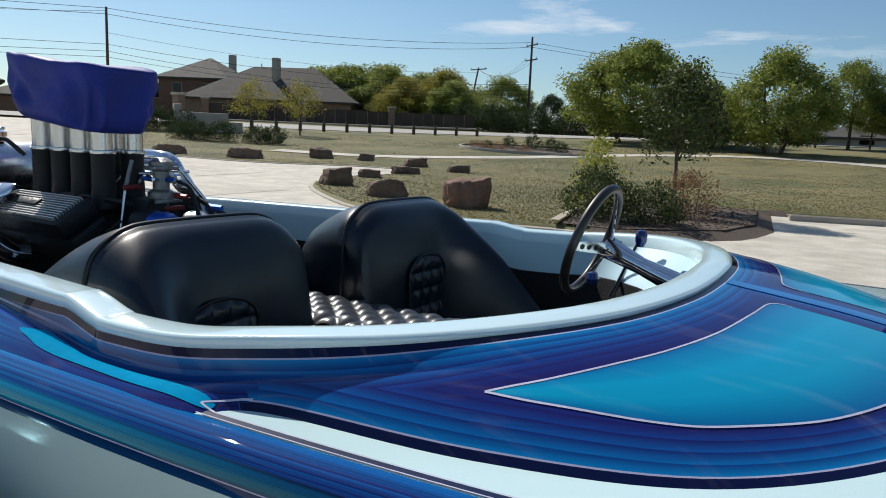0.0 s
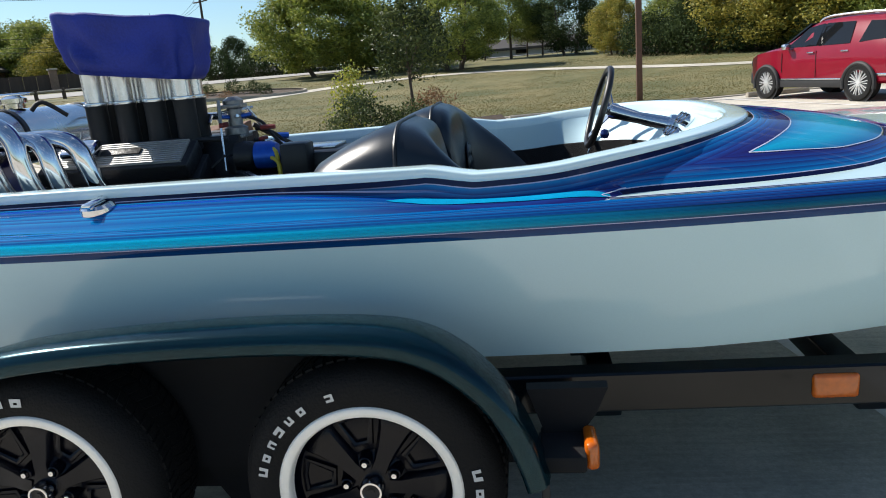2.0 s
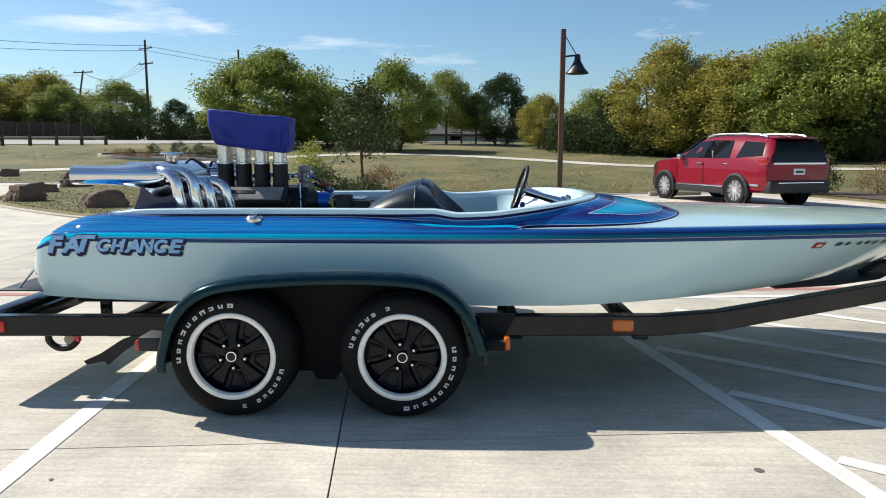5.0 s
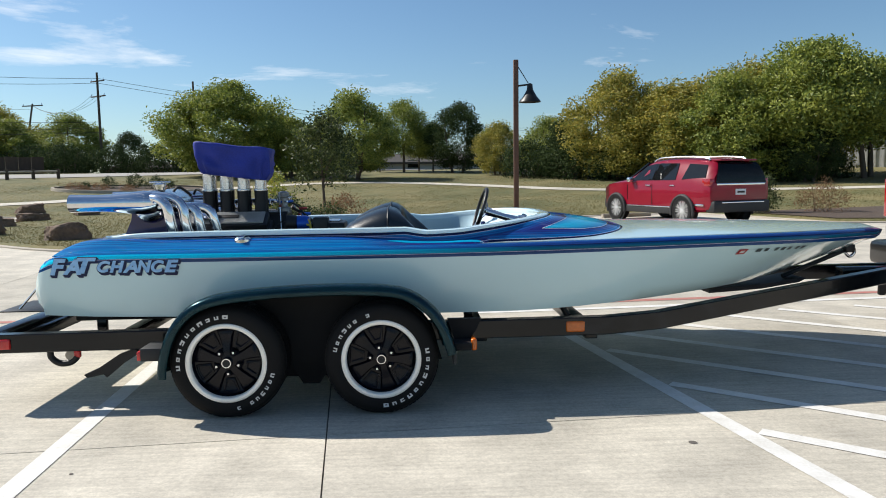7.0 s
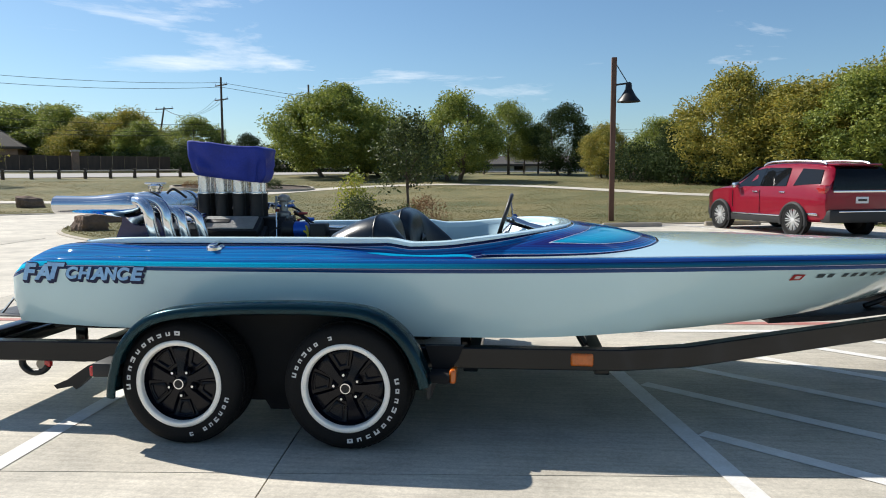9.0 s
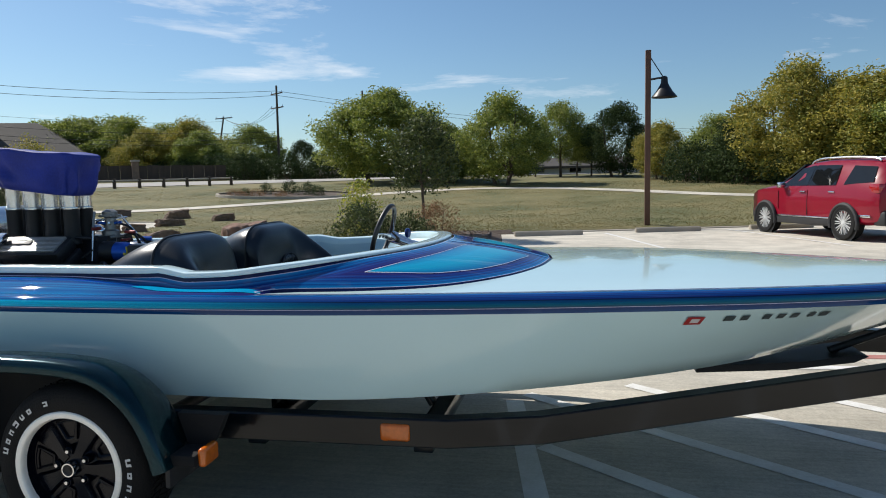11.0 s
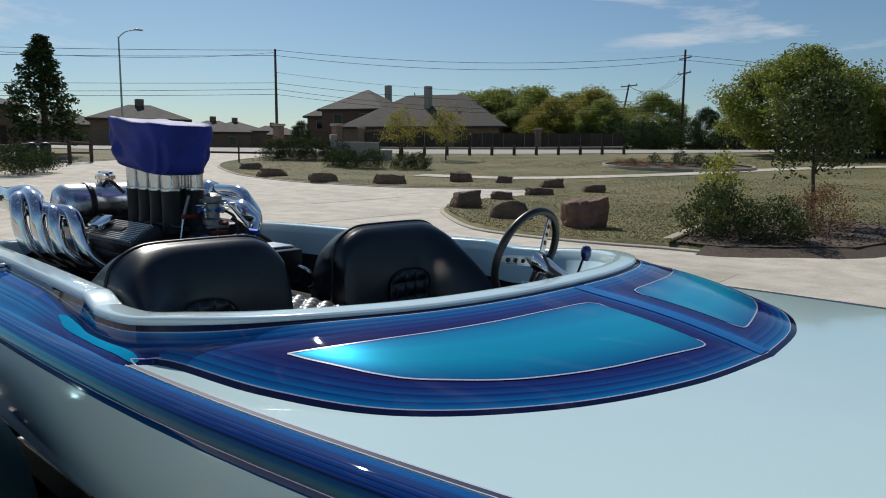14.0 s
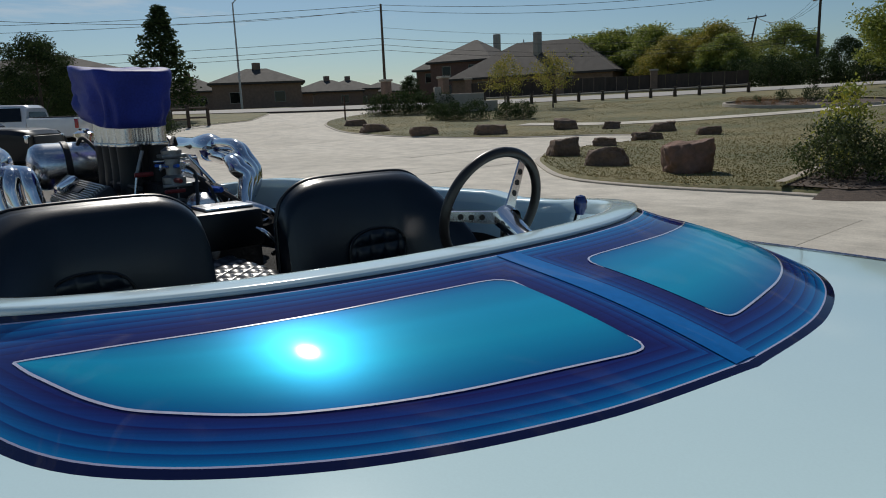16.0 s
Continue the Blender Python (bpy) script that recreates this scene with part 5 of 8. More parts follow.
# ---- engine ----
engine = part("engine_block", boxm(-1.0, -0.20, 1.10, 1.68, 0.68, 0.98, 0.03), M_BLACKM, boat, "black painted V8 engine block")
part("intake_manifold", prismm([(1.22, 0.96), (1.56, 0.96), (1.50, 1.13), (1.28, 1.13)], -0.95, -0.28, "x"), M_BLACKM, engine, "black intake manifold")
part("oil_pan", boxm(-0.95, -0.25, 1.2, 1.58, 0.63, 0.70, 0.02), M_BLACKM, engine)
for sgn in (-1, 1):
    cm = pose(-0.68, 1.31 + sgn * 0.225, 1.055, sgn * -32, 0, 0)
    part("cylinder_head", boxm(-0.32, 0.32, -0.075, 0.075, -0.12, -0.02, 0.01, cm), M_BLACKM, engine, "black cylinder head")
    vc = part("valve_cover", boxm(-0.30, 0.30, -0.080, 0.080, -0.02, 0.05, 0.012, cm), M_BLACKM, engine, "black finned valve cover with polished fins")
    for k in range(11):
        y = -0.060 + 0.012 * k
        part("fin", boxm(-0.275, 0.275, y - 0.0022, y + 0.0022, 0.05, 0.062, 0, cm), M_FIN, vc, "", 0)
    part("badge_bar", boxm(-0.06, 0.10, -0.012, 0.022, 0.06, 0.068, 0.003, cm), M_BLACKM, vc, "black badge bar")
    part("breather", boxm(-0.20, -0.06, -0.040, 0.050, 0.066, 0.105, 0.014, cm), M_CHROME, vc, "chrome breather box")
    # ram stacks
    for k in range(4):
        x = -0.829 + 0.123 * k - (0.012 if sgn > 0 else 0)
        y = 1.292 + sgn * 0.064
        lean = sgn * 0.004
        st = part("stack_base", lathem([(0.048, 0.0), (0.045, 0.02), (0.041, 0.10), (0.042, 0.19), (0.044, 0.195), (0.044, 0.21), (0.001, 0.21)], pose(x, y, 1.09), 18), M_RUBBER, engine, "black injector hose coupling")
        part("clamp", lathem([(0.045, 0.0), (0.046, 0.006), (0.045, 0.012)], pose(x, y, 1.287), 18), M_STEEL, st)
        part("velocity_horn", lathem([(0.036, 0.0), (0.036, 0.06), (0.037, 0.10), (0.038, 0.125), (0.035, 0.125), (0.033, 0.10)], pose(x, y + lean, 1.297), 22), M_STEEL, engine, "polished velocity stack")
    # exhaust headers: two outer pipes arch high, two inner ones tuck below them
    for pts in (
        [(-0.83, 0.36, 0.92), (-0.86, 0.48, 0.935), (-0.90, 0.615, 1.0), (-0.935, 0.655, 1.10), (-0.965, 0.66, 1.19), (-1.01, 0.645, 1.238), (-1.07, 0.61, 1.250), (-1.13, 0.585, 1.245)],
        [(-0.74, 0.36, 0.92), (-0.77, 0.46, 0.935), (-0.815, 0.575, 1.0), (-0.855, 0.605, 1.10), (-0.885, 0.605, 1.19), (-0.935, 0.60, 1.245), (-1.03, 0.59, 1.262), (-1.13, 0.58, 1.258)],
        [(-0.67, 0.36, 0.92), (-0.70, 0.44, 0.935), (-0.745, 0.53, 1.0), (-0.78, 0.555, 1.09), (-0.81, 0.555, 1.15), (-0.85, 0.55, 1.185), (-0.97, 0.56, 1.195), (-1.13, 0.575, 1.205)],
        [(-0.57, 0.34, 0.92), (-0.60, 0.40, 0.935), (-0.645, 0.465, 1.0), (-0.69, 0.49, 1.09), (-0.73, 0.495, 1.15), (-0.79, 0.50, 1.185), (-0.93, 0.53, 1.19), (-1.13, 0.57, 1.205)]):
        top = pts[4][0]
        pts = [(top + 0.5 * (x - top), h, z) if x > top else (x, h, z) for x, h, z in pts]
        if sgn > 0:
            pts = [(x, h - (0.09 if z > 1.12 else 0.05 if h > 0.45 else 0), z - (0.015 if z > 1.12 else 0)) for x, h, z in pts]
            pts = pts[:-1] + [(pts[-1][0] - 0.13, pts[-1][1], pts[-1][2])]
        part("header_pipe", tubem([(x, 1.39 + sgn * h, z) for x, h, z in pts], 0.0335, 14, 6), M_CHROME, engine, "polished chrome exhaust header pipe")
    cy = 1.875 if sgn > 0 else 0.815
    part("collector", lathem([(0.001, -0.05), (0.05, -0.04), (0.07, -0.01), (0.080, 0.05), (0.070, 0.16), (0.059, 0.26), (0.056, 0.36), (0.059, 0.53), (0.056, 0.53), (0.050, 0.36)], Matrix.Translation((-1.23 if sgn > 0 else -1.09, cy, 1.225)) @ pose(0, 0, 0, 0, -90, 0), 26), M_CHROME, engine, "chrome megaphone exhaust collector")
# tank across the stern
tk = Matrix.Translation((-1.17, 0.965, 1.19)) @ pose(0, 0, 0, -90, 0, 0)
tank = part("chrome_tank", lathem([(0.001, -0.012), (0.055, -0.009), (0.093, 0.006), (0.109, 0.03), (0.112, 0.06), (0.112, 0.62), (0.109, 0.65), (0.093, 0.674), (0.001, 0.69)], tk, 32), M_STEEL, boat, "polished metal cylindrical tank across the stern")
for y in (1.10, 1.60):
    part("tank_strap", lathem([(0.114, 0.0), (0.118, 0.004), (0.118, 0.026), (0.114, 0.03)], Matrix.Translation((-1.17, y, 1.19)) @ pose(0, 0, 0, -90, 0, 0), 32), M_BLACKM, tank, "dark strap")
part("tank_cap", lathem([(0.04, 0.0), (0.04, 0.02), (0.05, 0.022), (0.05, 0.04), (0.03, 0.05), (0.001, 0.052)], pose(-1.17, 1.22, 1.302), 20), M_CHROME, tank, "chrome tank filler cap")
part("cap_lever", boxm(-1.245, -1.095, 1.21, 1.23, 1.352, 1.364, 0.004), M_CHROME, tank)
for y in (1.0, 1.70):
    br = prismm([(-1.42, 0.90), (-1.36, 1.0), (-1.315, 1.10), (-1.30, 1.20), (-1.13, 1.20), (-1.06, 1.12), (-1.02, 1.02), (-1.0, 0.90)], y + 0.03, y + 0.042)
    part("tank_bracket", br, M_VIOLET, tank, "dark violet blue tank bracket plate")
    part("bracket_foot", boxm(-1.46, -1.05, y - 0.02, y + 0.02, 0.62, 0.90, 0.004), M_BLACKM, tank)
# front of the engine
part("magneto", lathem([(0.001, 0.09), (0.045, 0.085), (0.055, 0.06), (0.055, 0.0)], Matrix.Translation((-0.20, 1.25, 1.045)) @ pose(0, 0, 0, 0, 90, 0), 20), M_BLUEPL, engine, "blue magneto cap")
part("magneto_body", lathem([(0.06, 0.0), (0.06, 0.06), (0.045, 0.08)], Matrix.Translation((-0.28, 1.25, 1.045)) @ pose(0, 0, 0, 0, 90, 0), 20), M_BLACKM, engine)
part("front_drive", boxm(-0.33, -0.24, 1.22, 1.40, 0.95, 1.06, 0.03), M_BLACKM, engine, "black front drive housing")
part("pump_body", lathem([(0.07, 0.0), (0.075, 0.05), (0.05, 0.09), (0.001, 0.10)], Matrix.Translation((-0.22, 1.42, 1.02)) @ pose(0, 0, 0, 0, 90, 0), 22), M_STEEL, engine, "cast metal fuel pump")
part("control_box", boxm(-0.10, 0.14, 1.24, 1.54, 0.90, 1.045, 0.015), M_BLACKP, boat, "black control box behind the seats")
part("box_plate", boxm(-0.06, 0.10, 1.33, 1.52, 1.045, 1.058, 0.004), M_STEEL, boat, "bright metal plate on the control box")
part("box_handle", tubem([(0.16, 1.50, 0.97), (0.20, 1.52, 0.95), (0.20, 1.56, 0.89), (0.15, 1.56, 0.86)], 0.009), M_CHROME, boat, "chrome grab handle")
part("coil_box", boxm(-0.08, 0.03, 1.16, 1.27, 0.96, 1.09, 0.012), M_BLACKP, engine, "black ignition box")
for k, (pts, r, m, lab) in enumerate((
    ([(-0.18, 1.23, 1.05), (-0.10, 1.19, 1.02), (-0.09, 1.17, 0.92)], 0.008, M_YELLOW, "yellow ignition lead"), ([(-0.18, 1.26, 1.07), (-0.11, 1.21, 1.06), (-0.10, 1.20, 0.93)], 0.008, M_YELLOW, "yellow ignition lead"),
    ([(-0.27, 1.45, 1.14), (-0.20, 1.46, 1.12), (-0.14, 1.46, 1.06), (-0.10, 1.45, 0.98)], 0.007, M_RUBBER, "black fuel hose"), ([(-0.30, 1.40, 1.20), (-0.23, 1.42, 1.17), (-0.17, 1.40, 1.10), (-0.12, 1.38, 1.05)], 0.007, M_RUBBER, "black fuel hose"),
    ([(-0.30, 1.44, 1.10), (-0.22, 1.50, 1.06), (-0.20, 1.54, 0.96)], 0.008, M_RUBBER, "black hose line"),
    ([(-0.95, 1.22, 1.26), (-1.02, 1.18, 1.32), (-1.06, 1.16, 1.29)], 0.009, M_RUBBER, "black vent hose"), ([(-0.95, 1.56, 1.26), (-1.02, 1.60, 1.30), (-1.05, 1.62, 1.26)], 0.009, M_RUBBER, "black vent hose"),
    ([(-0.90, 1.39, 1.18), (-0.60, 1.39, 1.21), (-0.28, 1.39, 1.20)], 0.016, M_STEEL, "steel fuel rail"), ([(-0.9, 1.22, 1.10), (-0.6, 1.20, 1.13), (-0.3, 1.22, 1.12)], 0.010, M_RUBBER, "black fuel line"),
    ([(-0.22, 1.62, 1.02), (-0.16, 1.70, 0.98), (-0.3, 1.76, 0.92), (-0.6, 1.78, 0.88)], 0.018, M_CHROME, "chrome water pipe"), ([(-0.22, 1.16, 0.98), (-0.10, 1.05, 0.92), (-0.2, 0.98, 0.86), (-0.6, 0.98, 0.84)], 0.020, M_CHROME, "chrome water pipe"))):
    part("engine_line", tubem(pts, r, 8, 5), m, engine, lab)
for k in range(8):
    sgn = -1 if k % 2 else 1
    x = -0.845 + 0.132 * (k // 2)
    part("injector_nozzle", tubem([(x + 0.03, 1.39 + sgn * 0.055, 1.18), (x + 0.03, 1.39 + sgn * 0.02, 1.21)], 0.008, 8, smooth=False), M_STEEL, engine)
    part("plug_lead", tubem([(x, 1.39 + sgn * 0.30, 0.98), (x + 0.06, 1.39 + sgn * 0.24, 1.0), (x + 0.14, 1.39 + sgn * 0.20, 1.06)], 0.006, 6, 4), M_RUBBER, engine)
# barrel valve casting and rods on the engine's front
bv = part("fuel_valve", lathem([(0.001, 0.0), (0.05, 0.0), (0.052, 0.03), (0.036, 0.04), (0.036, 0.09), (0.048, 0.10), (0.048, 0.125), (0.030, 0.135), (0.030, 0.20), (0.042, 0.21), (0.042, 0.235), (0.020, 0.25), (0.001, 0.25)], pose(-0.315, 1.36, 1.03), 12), M_CAST, engine, "cast grey fuel valve body")
part("valve_flange", boxm(-0.36, -0.27, 1.30, 1.42, 1.115, 1.130, 0.004), M_CAST, bv)
part("valve_flange", boxm(-0.355, -0.275, 1.31, 1.41, 1.235, 1.250, 0.004), M_CAST, bv)
part("valve_arm", boxm(-0.325, -0.312, 1.205, 1.28, 1.165, 1.185, 0.004, None), M_DKRED, engine, "red anodised throttle arm")
for a, b, r, m in (((-0.33, 1.25, 1.27), (-0.32, 1.215, 1.175), 0.007, M_CAST), ((-0.32, 1.215, 1.175), (-0.31, 1.18, 1.0), 0.005, M_STEEL), ((-0.29, 1.42, 1.24), (-0.24, 1.50, 1.12), 0.008, M_STEEL), ((-0.36, 1.30, 1.22), (-0.27, 1.45, 1.23), 0.006, M_STEEL)):
    part("linkage_rod", rodm(a, b, r), m, engine, "bright linkage rod")
for k in range(6):
    a = 2 * math.pi * k / 6
    part("fitting", rodm((-0.315 + 0.03 * math.cos(a), 1.36 + 0.03 * math.sin(a), 1.20), (-0.315 + 0.07 * math.cos(a), 1.36 + 0.07 * math.sin(a), 1.205), 0.009, 0.007, 6), M_STEEL if k % 2 else M_BLUEPL, bv)
part("brown_hose", tubem([(-0.27, 1.43, 1.16), (-0.20, 1.49, 1.10), (-0.14, 1.55, 1.05), (-0.10, 1.60, 0.98)], 0.010, 8, 5), M_BROWNH, engine, "dark brown braided hose")
part("water_hose", tubem([(-0.26, 1.20, 0.98), (-0.20, 1.13, 0.96), (-0.16, 1.10, 0.88), (-0.22, 1.08, 0.80)], 0.02, 8, 5), M_RUBBER, engine, "black water hose")
part("front_cover", prismm([(1.12, 0.74), (1.66, 0.74), (1.60, 0.94), (1.48, 1.02), (1.30, 1.02), (1.18, 0.94)], -0.25, -0.19, "x"), M_BLACKM, engine, "black timing cover")
part("pulley", lathem([(0.001, 0.03), (0.05, 0.03), (0.075, 0.02), (0.07, 0.01), (0.075, 0.0), (0.05, -0.01)], Matrix.Translation((-0.17, 1.39, 0.86)) @ pose(0, 0, 0, 0, 90, 0), 24), M_STEEL, engine, "machined crank pulley")
part("linkage_arm", boxm(-0.20, -0.185, 1.28, 1.36, 1.10, 1.115, 0.003), M_DKRED, engine, "red anodised throttle arm")
part("fitting", rodm((-0.20, 1.33, 1.15), (-0.14, 1.33, 1.15), 0.011, 0.009, 6), M_DKRED, engine, "red hose fitting")
part("fitting", rodm((-0.20, 1.47, 1.10), (-0.14, 1.49, 1.10), 0.016, 0.012, 6), M_BLUEPL, engine, "blue hose fitting")
part("floor_hatch", boxm(-1.38, 0.10, 0.78, 1.06, 0.66, 0.70, 0.02), M_CARPET, boat, "black engine bay side")
part("floor_hatch", boxm(-1.38, 0.10, 1.72, 2.0, 0.66, 0.70, 0.02), M_CARPET, boat, "black engine bay side")

# vinyl cover over the stacks, drawn in at the hem
rows = []
NA = 112
CX, CY = -0.636, 1.276
levels = [(1.388, 0.81, 0.3), (1.392, 0.84, 0.5), (1.402, 0.87, 0.8), (1.418, 0.90, 1.1), (1.435, 0.93, 1.4), (1.455, 0.955, 1.6), (1.48, 0.98, 1.6), (1.505, 1.0, 1.5), (1.53, 1.018, 1.2), (1.555, 1.03, 1.0), (1.578, 1.038, 0.8), (1.597, 1.04, 0.6), (1.608, 1.028, 0.45), (1.613, 0.985, 0.35), (1.614, 0.86, 0.3), (1.612, 0.6, 0.3), (1.609, 0.3, 0.3), (1.609, 0.02, 0.1)]
for z, s, wk in levels:
    row = []
    for k in range(NA):
        a = 2 * math.pi * (k + 0.5) / NA
        c, d = math.cos(a), math.sin(a)
        e = 0.44
        sx, sy = math.copysign(abs(c) ** e, c), math.copysign(abs(d) ** e, d)
        # a little wider and higher towards the stern end
        hw = 0.163 - 0.004 * sx
        p = Vector((CX + 0.268 * s * sx, CY + hw * s * sy, z))
        low = min(1, max(0, (1.60 - z) / 0.2))
        fold = math.sin(a * 9 + 7 * noise.noise(Vector((p.x * 3, p.y * 3, 7.0)))) * low * (0.55 + 0.45 * noise.noise(Vector((p.x * 6, p.y * 6, 2.0))))
        crease = 1 - abs(2 * noise.noise(Vector((p.x * 8 + z * 6, p.y * 8 - z * 5, z * 6))))
        p += Vector((c, d, 0)) * (0.015 * wk * fold + 0.017 * wk * (crease - 0.7) + 0.016 * wk * noise.noise(Vector((p.x * 4, p.y * 4, z * 4 + 3))))
        f = (z - 1.375) / 0.24
        ear = max(0, abs(sx) + abs(sy) - 1.55) * f * s
        p += Vector((c, d, 0)) * 0.010 * wk * noise.noise(Vector((p.x * 2.6 + 4, p.y * 2.6, z * 2.2)))
        p.z += 0.022 * ear + 0.012 * f * noise.noise(Vector((p.x * 5, p.y * 5, 9.0))) - 0.034 * (p.x - CX) / 0.275 * (1 - 0.3 * f) + 0.006 * noise.noise(p * 9) * f
        row.append(p)
    rows.append(row)
bm = bmesh.new()
sheet(bm, rows, closed=True)
cov = solo("engine_cover", bm, M_BLUEFAB, "royal blue vinyl cover tied over the intake stacks", "cover", smooth=180)
bm = bmesh.new()
sheet(bm, [[p + (p - Vector((CX, CY, p.z))).normalized() * 0.0025 - Vector((0, 0, 0.001)) for p in r] for r in rows[:3]], closed=True)
part("hem", bm, M_BLUEFAB, cov, "stitched hem")

# ---- ground ----
def rise(x, y):
    r = math.hypot(x, y - 1)
    t = min(1, max(0, (r - 18) / 52))
    return 2.0 * t * t * (3 - 2 * t)


LOT = [(45, -30), (45, 21), (13.4, 14.0), (11.9, 14.3), (10.9, 18.0), (9.9, 19.6), (7, 19.15), (3, 17.9), (0.42, 17.1), (-0.1, 16.8), (0.34, 13.3), (0.07, 11.7), (-0.7, 11.0), (-1.43, 10.35), (-2.38, 10.3), (-3.3, 10.12), (-4.84, 10.06), (-6.42, 10.4), (-8.29, 11.75), (-10.33, 13.62), (-11.6, 15.6), (-12.1, 18.1), (-11.9, 19.8), (-12.2, 21.3), (-13.6, 22.3), (-15.4, 22.0), (-17.5, 20.3), (-19, 19.46), (-21.5, 18.8), (-23.4, 18.36), (-26.1, 18.34), (-28.6, 18.6), (-31.3, 19.5), (-34.3, 20.8), (-36.8, 22.9), (-39, 26.6), (-40, 30.5), (-44, 38), (-60, 46), (-70, 40), (-54, 27), (-46.6, 23.0), (-41.5, 19.5), (-39.5, 13.9), (-33.6, 9.2), (-36, 0), (-36, -30)]


def fill(bm, loops, step, dz):
    """Fills outlines (the later ones are holes) and follows the rise of the land."""
    for lp in loops:
        vs = [bm.verts.new((x, y, 0)) for x, y in lp]
        for a, b in zip(vs, vs[1:] + vs[:1]):
            bm.edges.new((a, b))
    bmesh.ops.triangle_fill(bm, use_beauty=True, use_dissolve=False, edges=bm.edges[:])
    for _ in range(9):
        long = []
        for e in bm.edges:
            c = (e.verts[0].co + e.verts[1].co) / 2
            if e.calc_length() > step * max(1, c.length / 14):
                long.append(e)
        if not long:
            break
        bmesh.ops.subdivide_edges(bm, edges=long, cuts=1)
        bmesh.ops.triangulate(bm, faces=[f for f in bm.faces if len(f.verts) > 3])
    for v in bm.verts:
        v.co.z = rise(v.co.x, v.co.y) + dz
    bmesh.ops.recalc_face_normals(bm, faces=bm.faces)
    if bm.faces and sum(f.normal.z for f in bm.faces) < 0:
        bmesh.ops.reverse_faces(bm, faces=bm.faces)
    return bm


lot_curve = [(p.x, p.y) for p in curve_points([(x, y, 0) for x, y in LOT[10:37]], 3)]
LOT_S = LOT[:10] + lot_curve + LOT[37:]
bm = fill(bmesh.new(), [LOT_S], 2.0, -0.012)
lot = solo("parking_lot", bm, M_JOINT, "pale concrete parking lot of jointed slabs", "pavement", kind="structure", smooth=180)
EDGE = []
for i, p in enumerate(LOT_S):
    d = (Vector(LOT_S[(i + 1) % len(LOT_S)]) - Vector(LOT_S[i - 1])).normalized()
    EDGE.append((Vector((*p, 0)), Vector((-d.y, d.x, 0))))
bm = fill(bmesh.new(), [[(-1500, -900), (1500, -900), (1500, 1500), (-1500, 1500)], [tuple((p - n * 0.3).xy) for p, n in EDGE]], 3.0, 0.09)
solo("ground", bm, M_GRASS, "dry autumn lawn", "grass", kind="structure", smooth=180)


def strip(points, left, right, dz, step=1.0):
    """A flat band along a line on the land, between two offsets."""
    bm = bmesh.new()
    pts = []
    for a, b in zip(points, points[1:]):
        a, b = Vector((*a, 0)), Vector((*b, 0))
        n = max(1, int((b - a).length / step))
        pts += [a.lerp(b, k / n) for k in range(n)]
    pts.append(Vector((*points[-1], 0)))
    rows = [[] for _ in range(3)]
    for i, p in enumerate(pts):
        d = (pts[min(i + 1, len(pts) - 1)] - pts[max(i - 1, 0)]).normalized()
        n = Vector((-d.y, d.x, 0))
        for row, o in zip(rows, (left, (left + right) / 2, right)):
            q = p + n * o
            row.append(Vector((q.x, q.y, rise(q.x, q.y) + dz)))
    sheet(bm, rows)
    bmesh.ops.recalc_face_normals(bm, faces=bm.faces)
    if sum(f.normal.z for f in bm.faces) < 0:
        bmesh.ops.reverse_faces(bm, faces=bm.faces)
    return bm


# low concrete edge along the lawn, with the turf rising behind it
def edge_rows(section, ends):
    return [[p + n * o + Vector((0, 0, rise(p.x, p.y) + dz)) for o, dz in section] for p, n in ends]


bed = [i for i, (p, n) in enumerate(EDGE) if -1.9 < p.x < 1.2 and 5 < p.y < 17.3]
i0, i1 = min(bed), max(bed)
bm, low, turf = bmesh.new(), bmesh.new(), bmesh.new()
kerb_section = [(0.02, -0.05), (0.015, 0.024), (0.0, 0.032), (-0.10, 0.036), (-0.12, -0.01)]
sheet(bm, edge_rows(kerb_section, EDGE[1:i0 + 1]))
sheet(bm, edge_rows(kerb_section, EDGE[i1:-3]))
sheet(turf, edge_rows([(-0.07, 0.01), (-0.11, 0.05), (-0.2, 0.08), (-0.32, 0.093)], EDGE + EDGE[:1]))
sheet(low, edge_rows([(0.28, -0.005), (0.23, 0.007), (0.04, 0.055), (-0.13, 0.105), (-0.15, 0.05)], EDGE[i0:i1 + 1]))
solo("lawn_edge", turf, M_GRASS, "dry turf sloping down to the concrete edge", "grass", kind="structure", smooth=60)
solo("mulch_edge", low, M_MULCH, "low spilled edge of the mulch bed", "edging", kind="structure", smooth=60)
solo("kerb", bm, M_KERB, "low weathered concrete edge round the lawn", "kerb", kind="structure", smooth=30)
ROAD = [(-95, -25), (-62, 13), (-47, 31), (-40, 38.5), (-29, 50), (-12, 64), (8, 71), (40, 76), (110, 84), (300, 90)]
solo("road", strip(ROAD, 3.6, -3.6, 0.13, 3), M_ASPH, "grey concrete road beyond the lawn", "road", kind="structure", smooth=180)
WALK = [(-22, 24.6), (-17.6, 26.4), (-14.5, 30.5), (-12.6, 33.7), (-11, 37), (-9, 40), (-5, 43.2), (-0.6, 43.2), (4.4, 39.9), (10.3, 33.6), (17, 30), (26, 27), (40, 25)]
solo("footpath", strip([(p.x, p.y) for p in curve_points([(x, y, 0) for x, y in WALK], 4)], 0.7, -0.7, 0.12, 1), M_CONC, "pale concrete footpath through the lawn", "path", kind="structure", smooth=180)

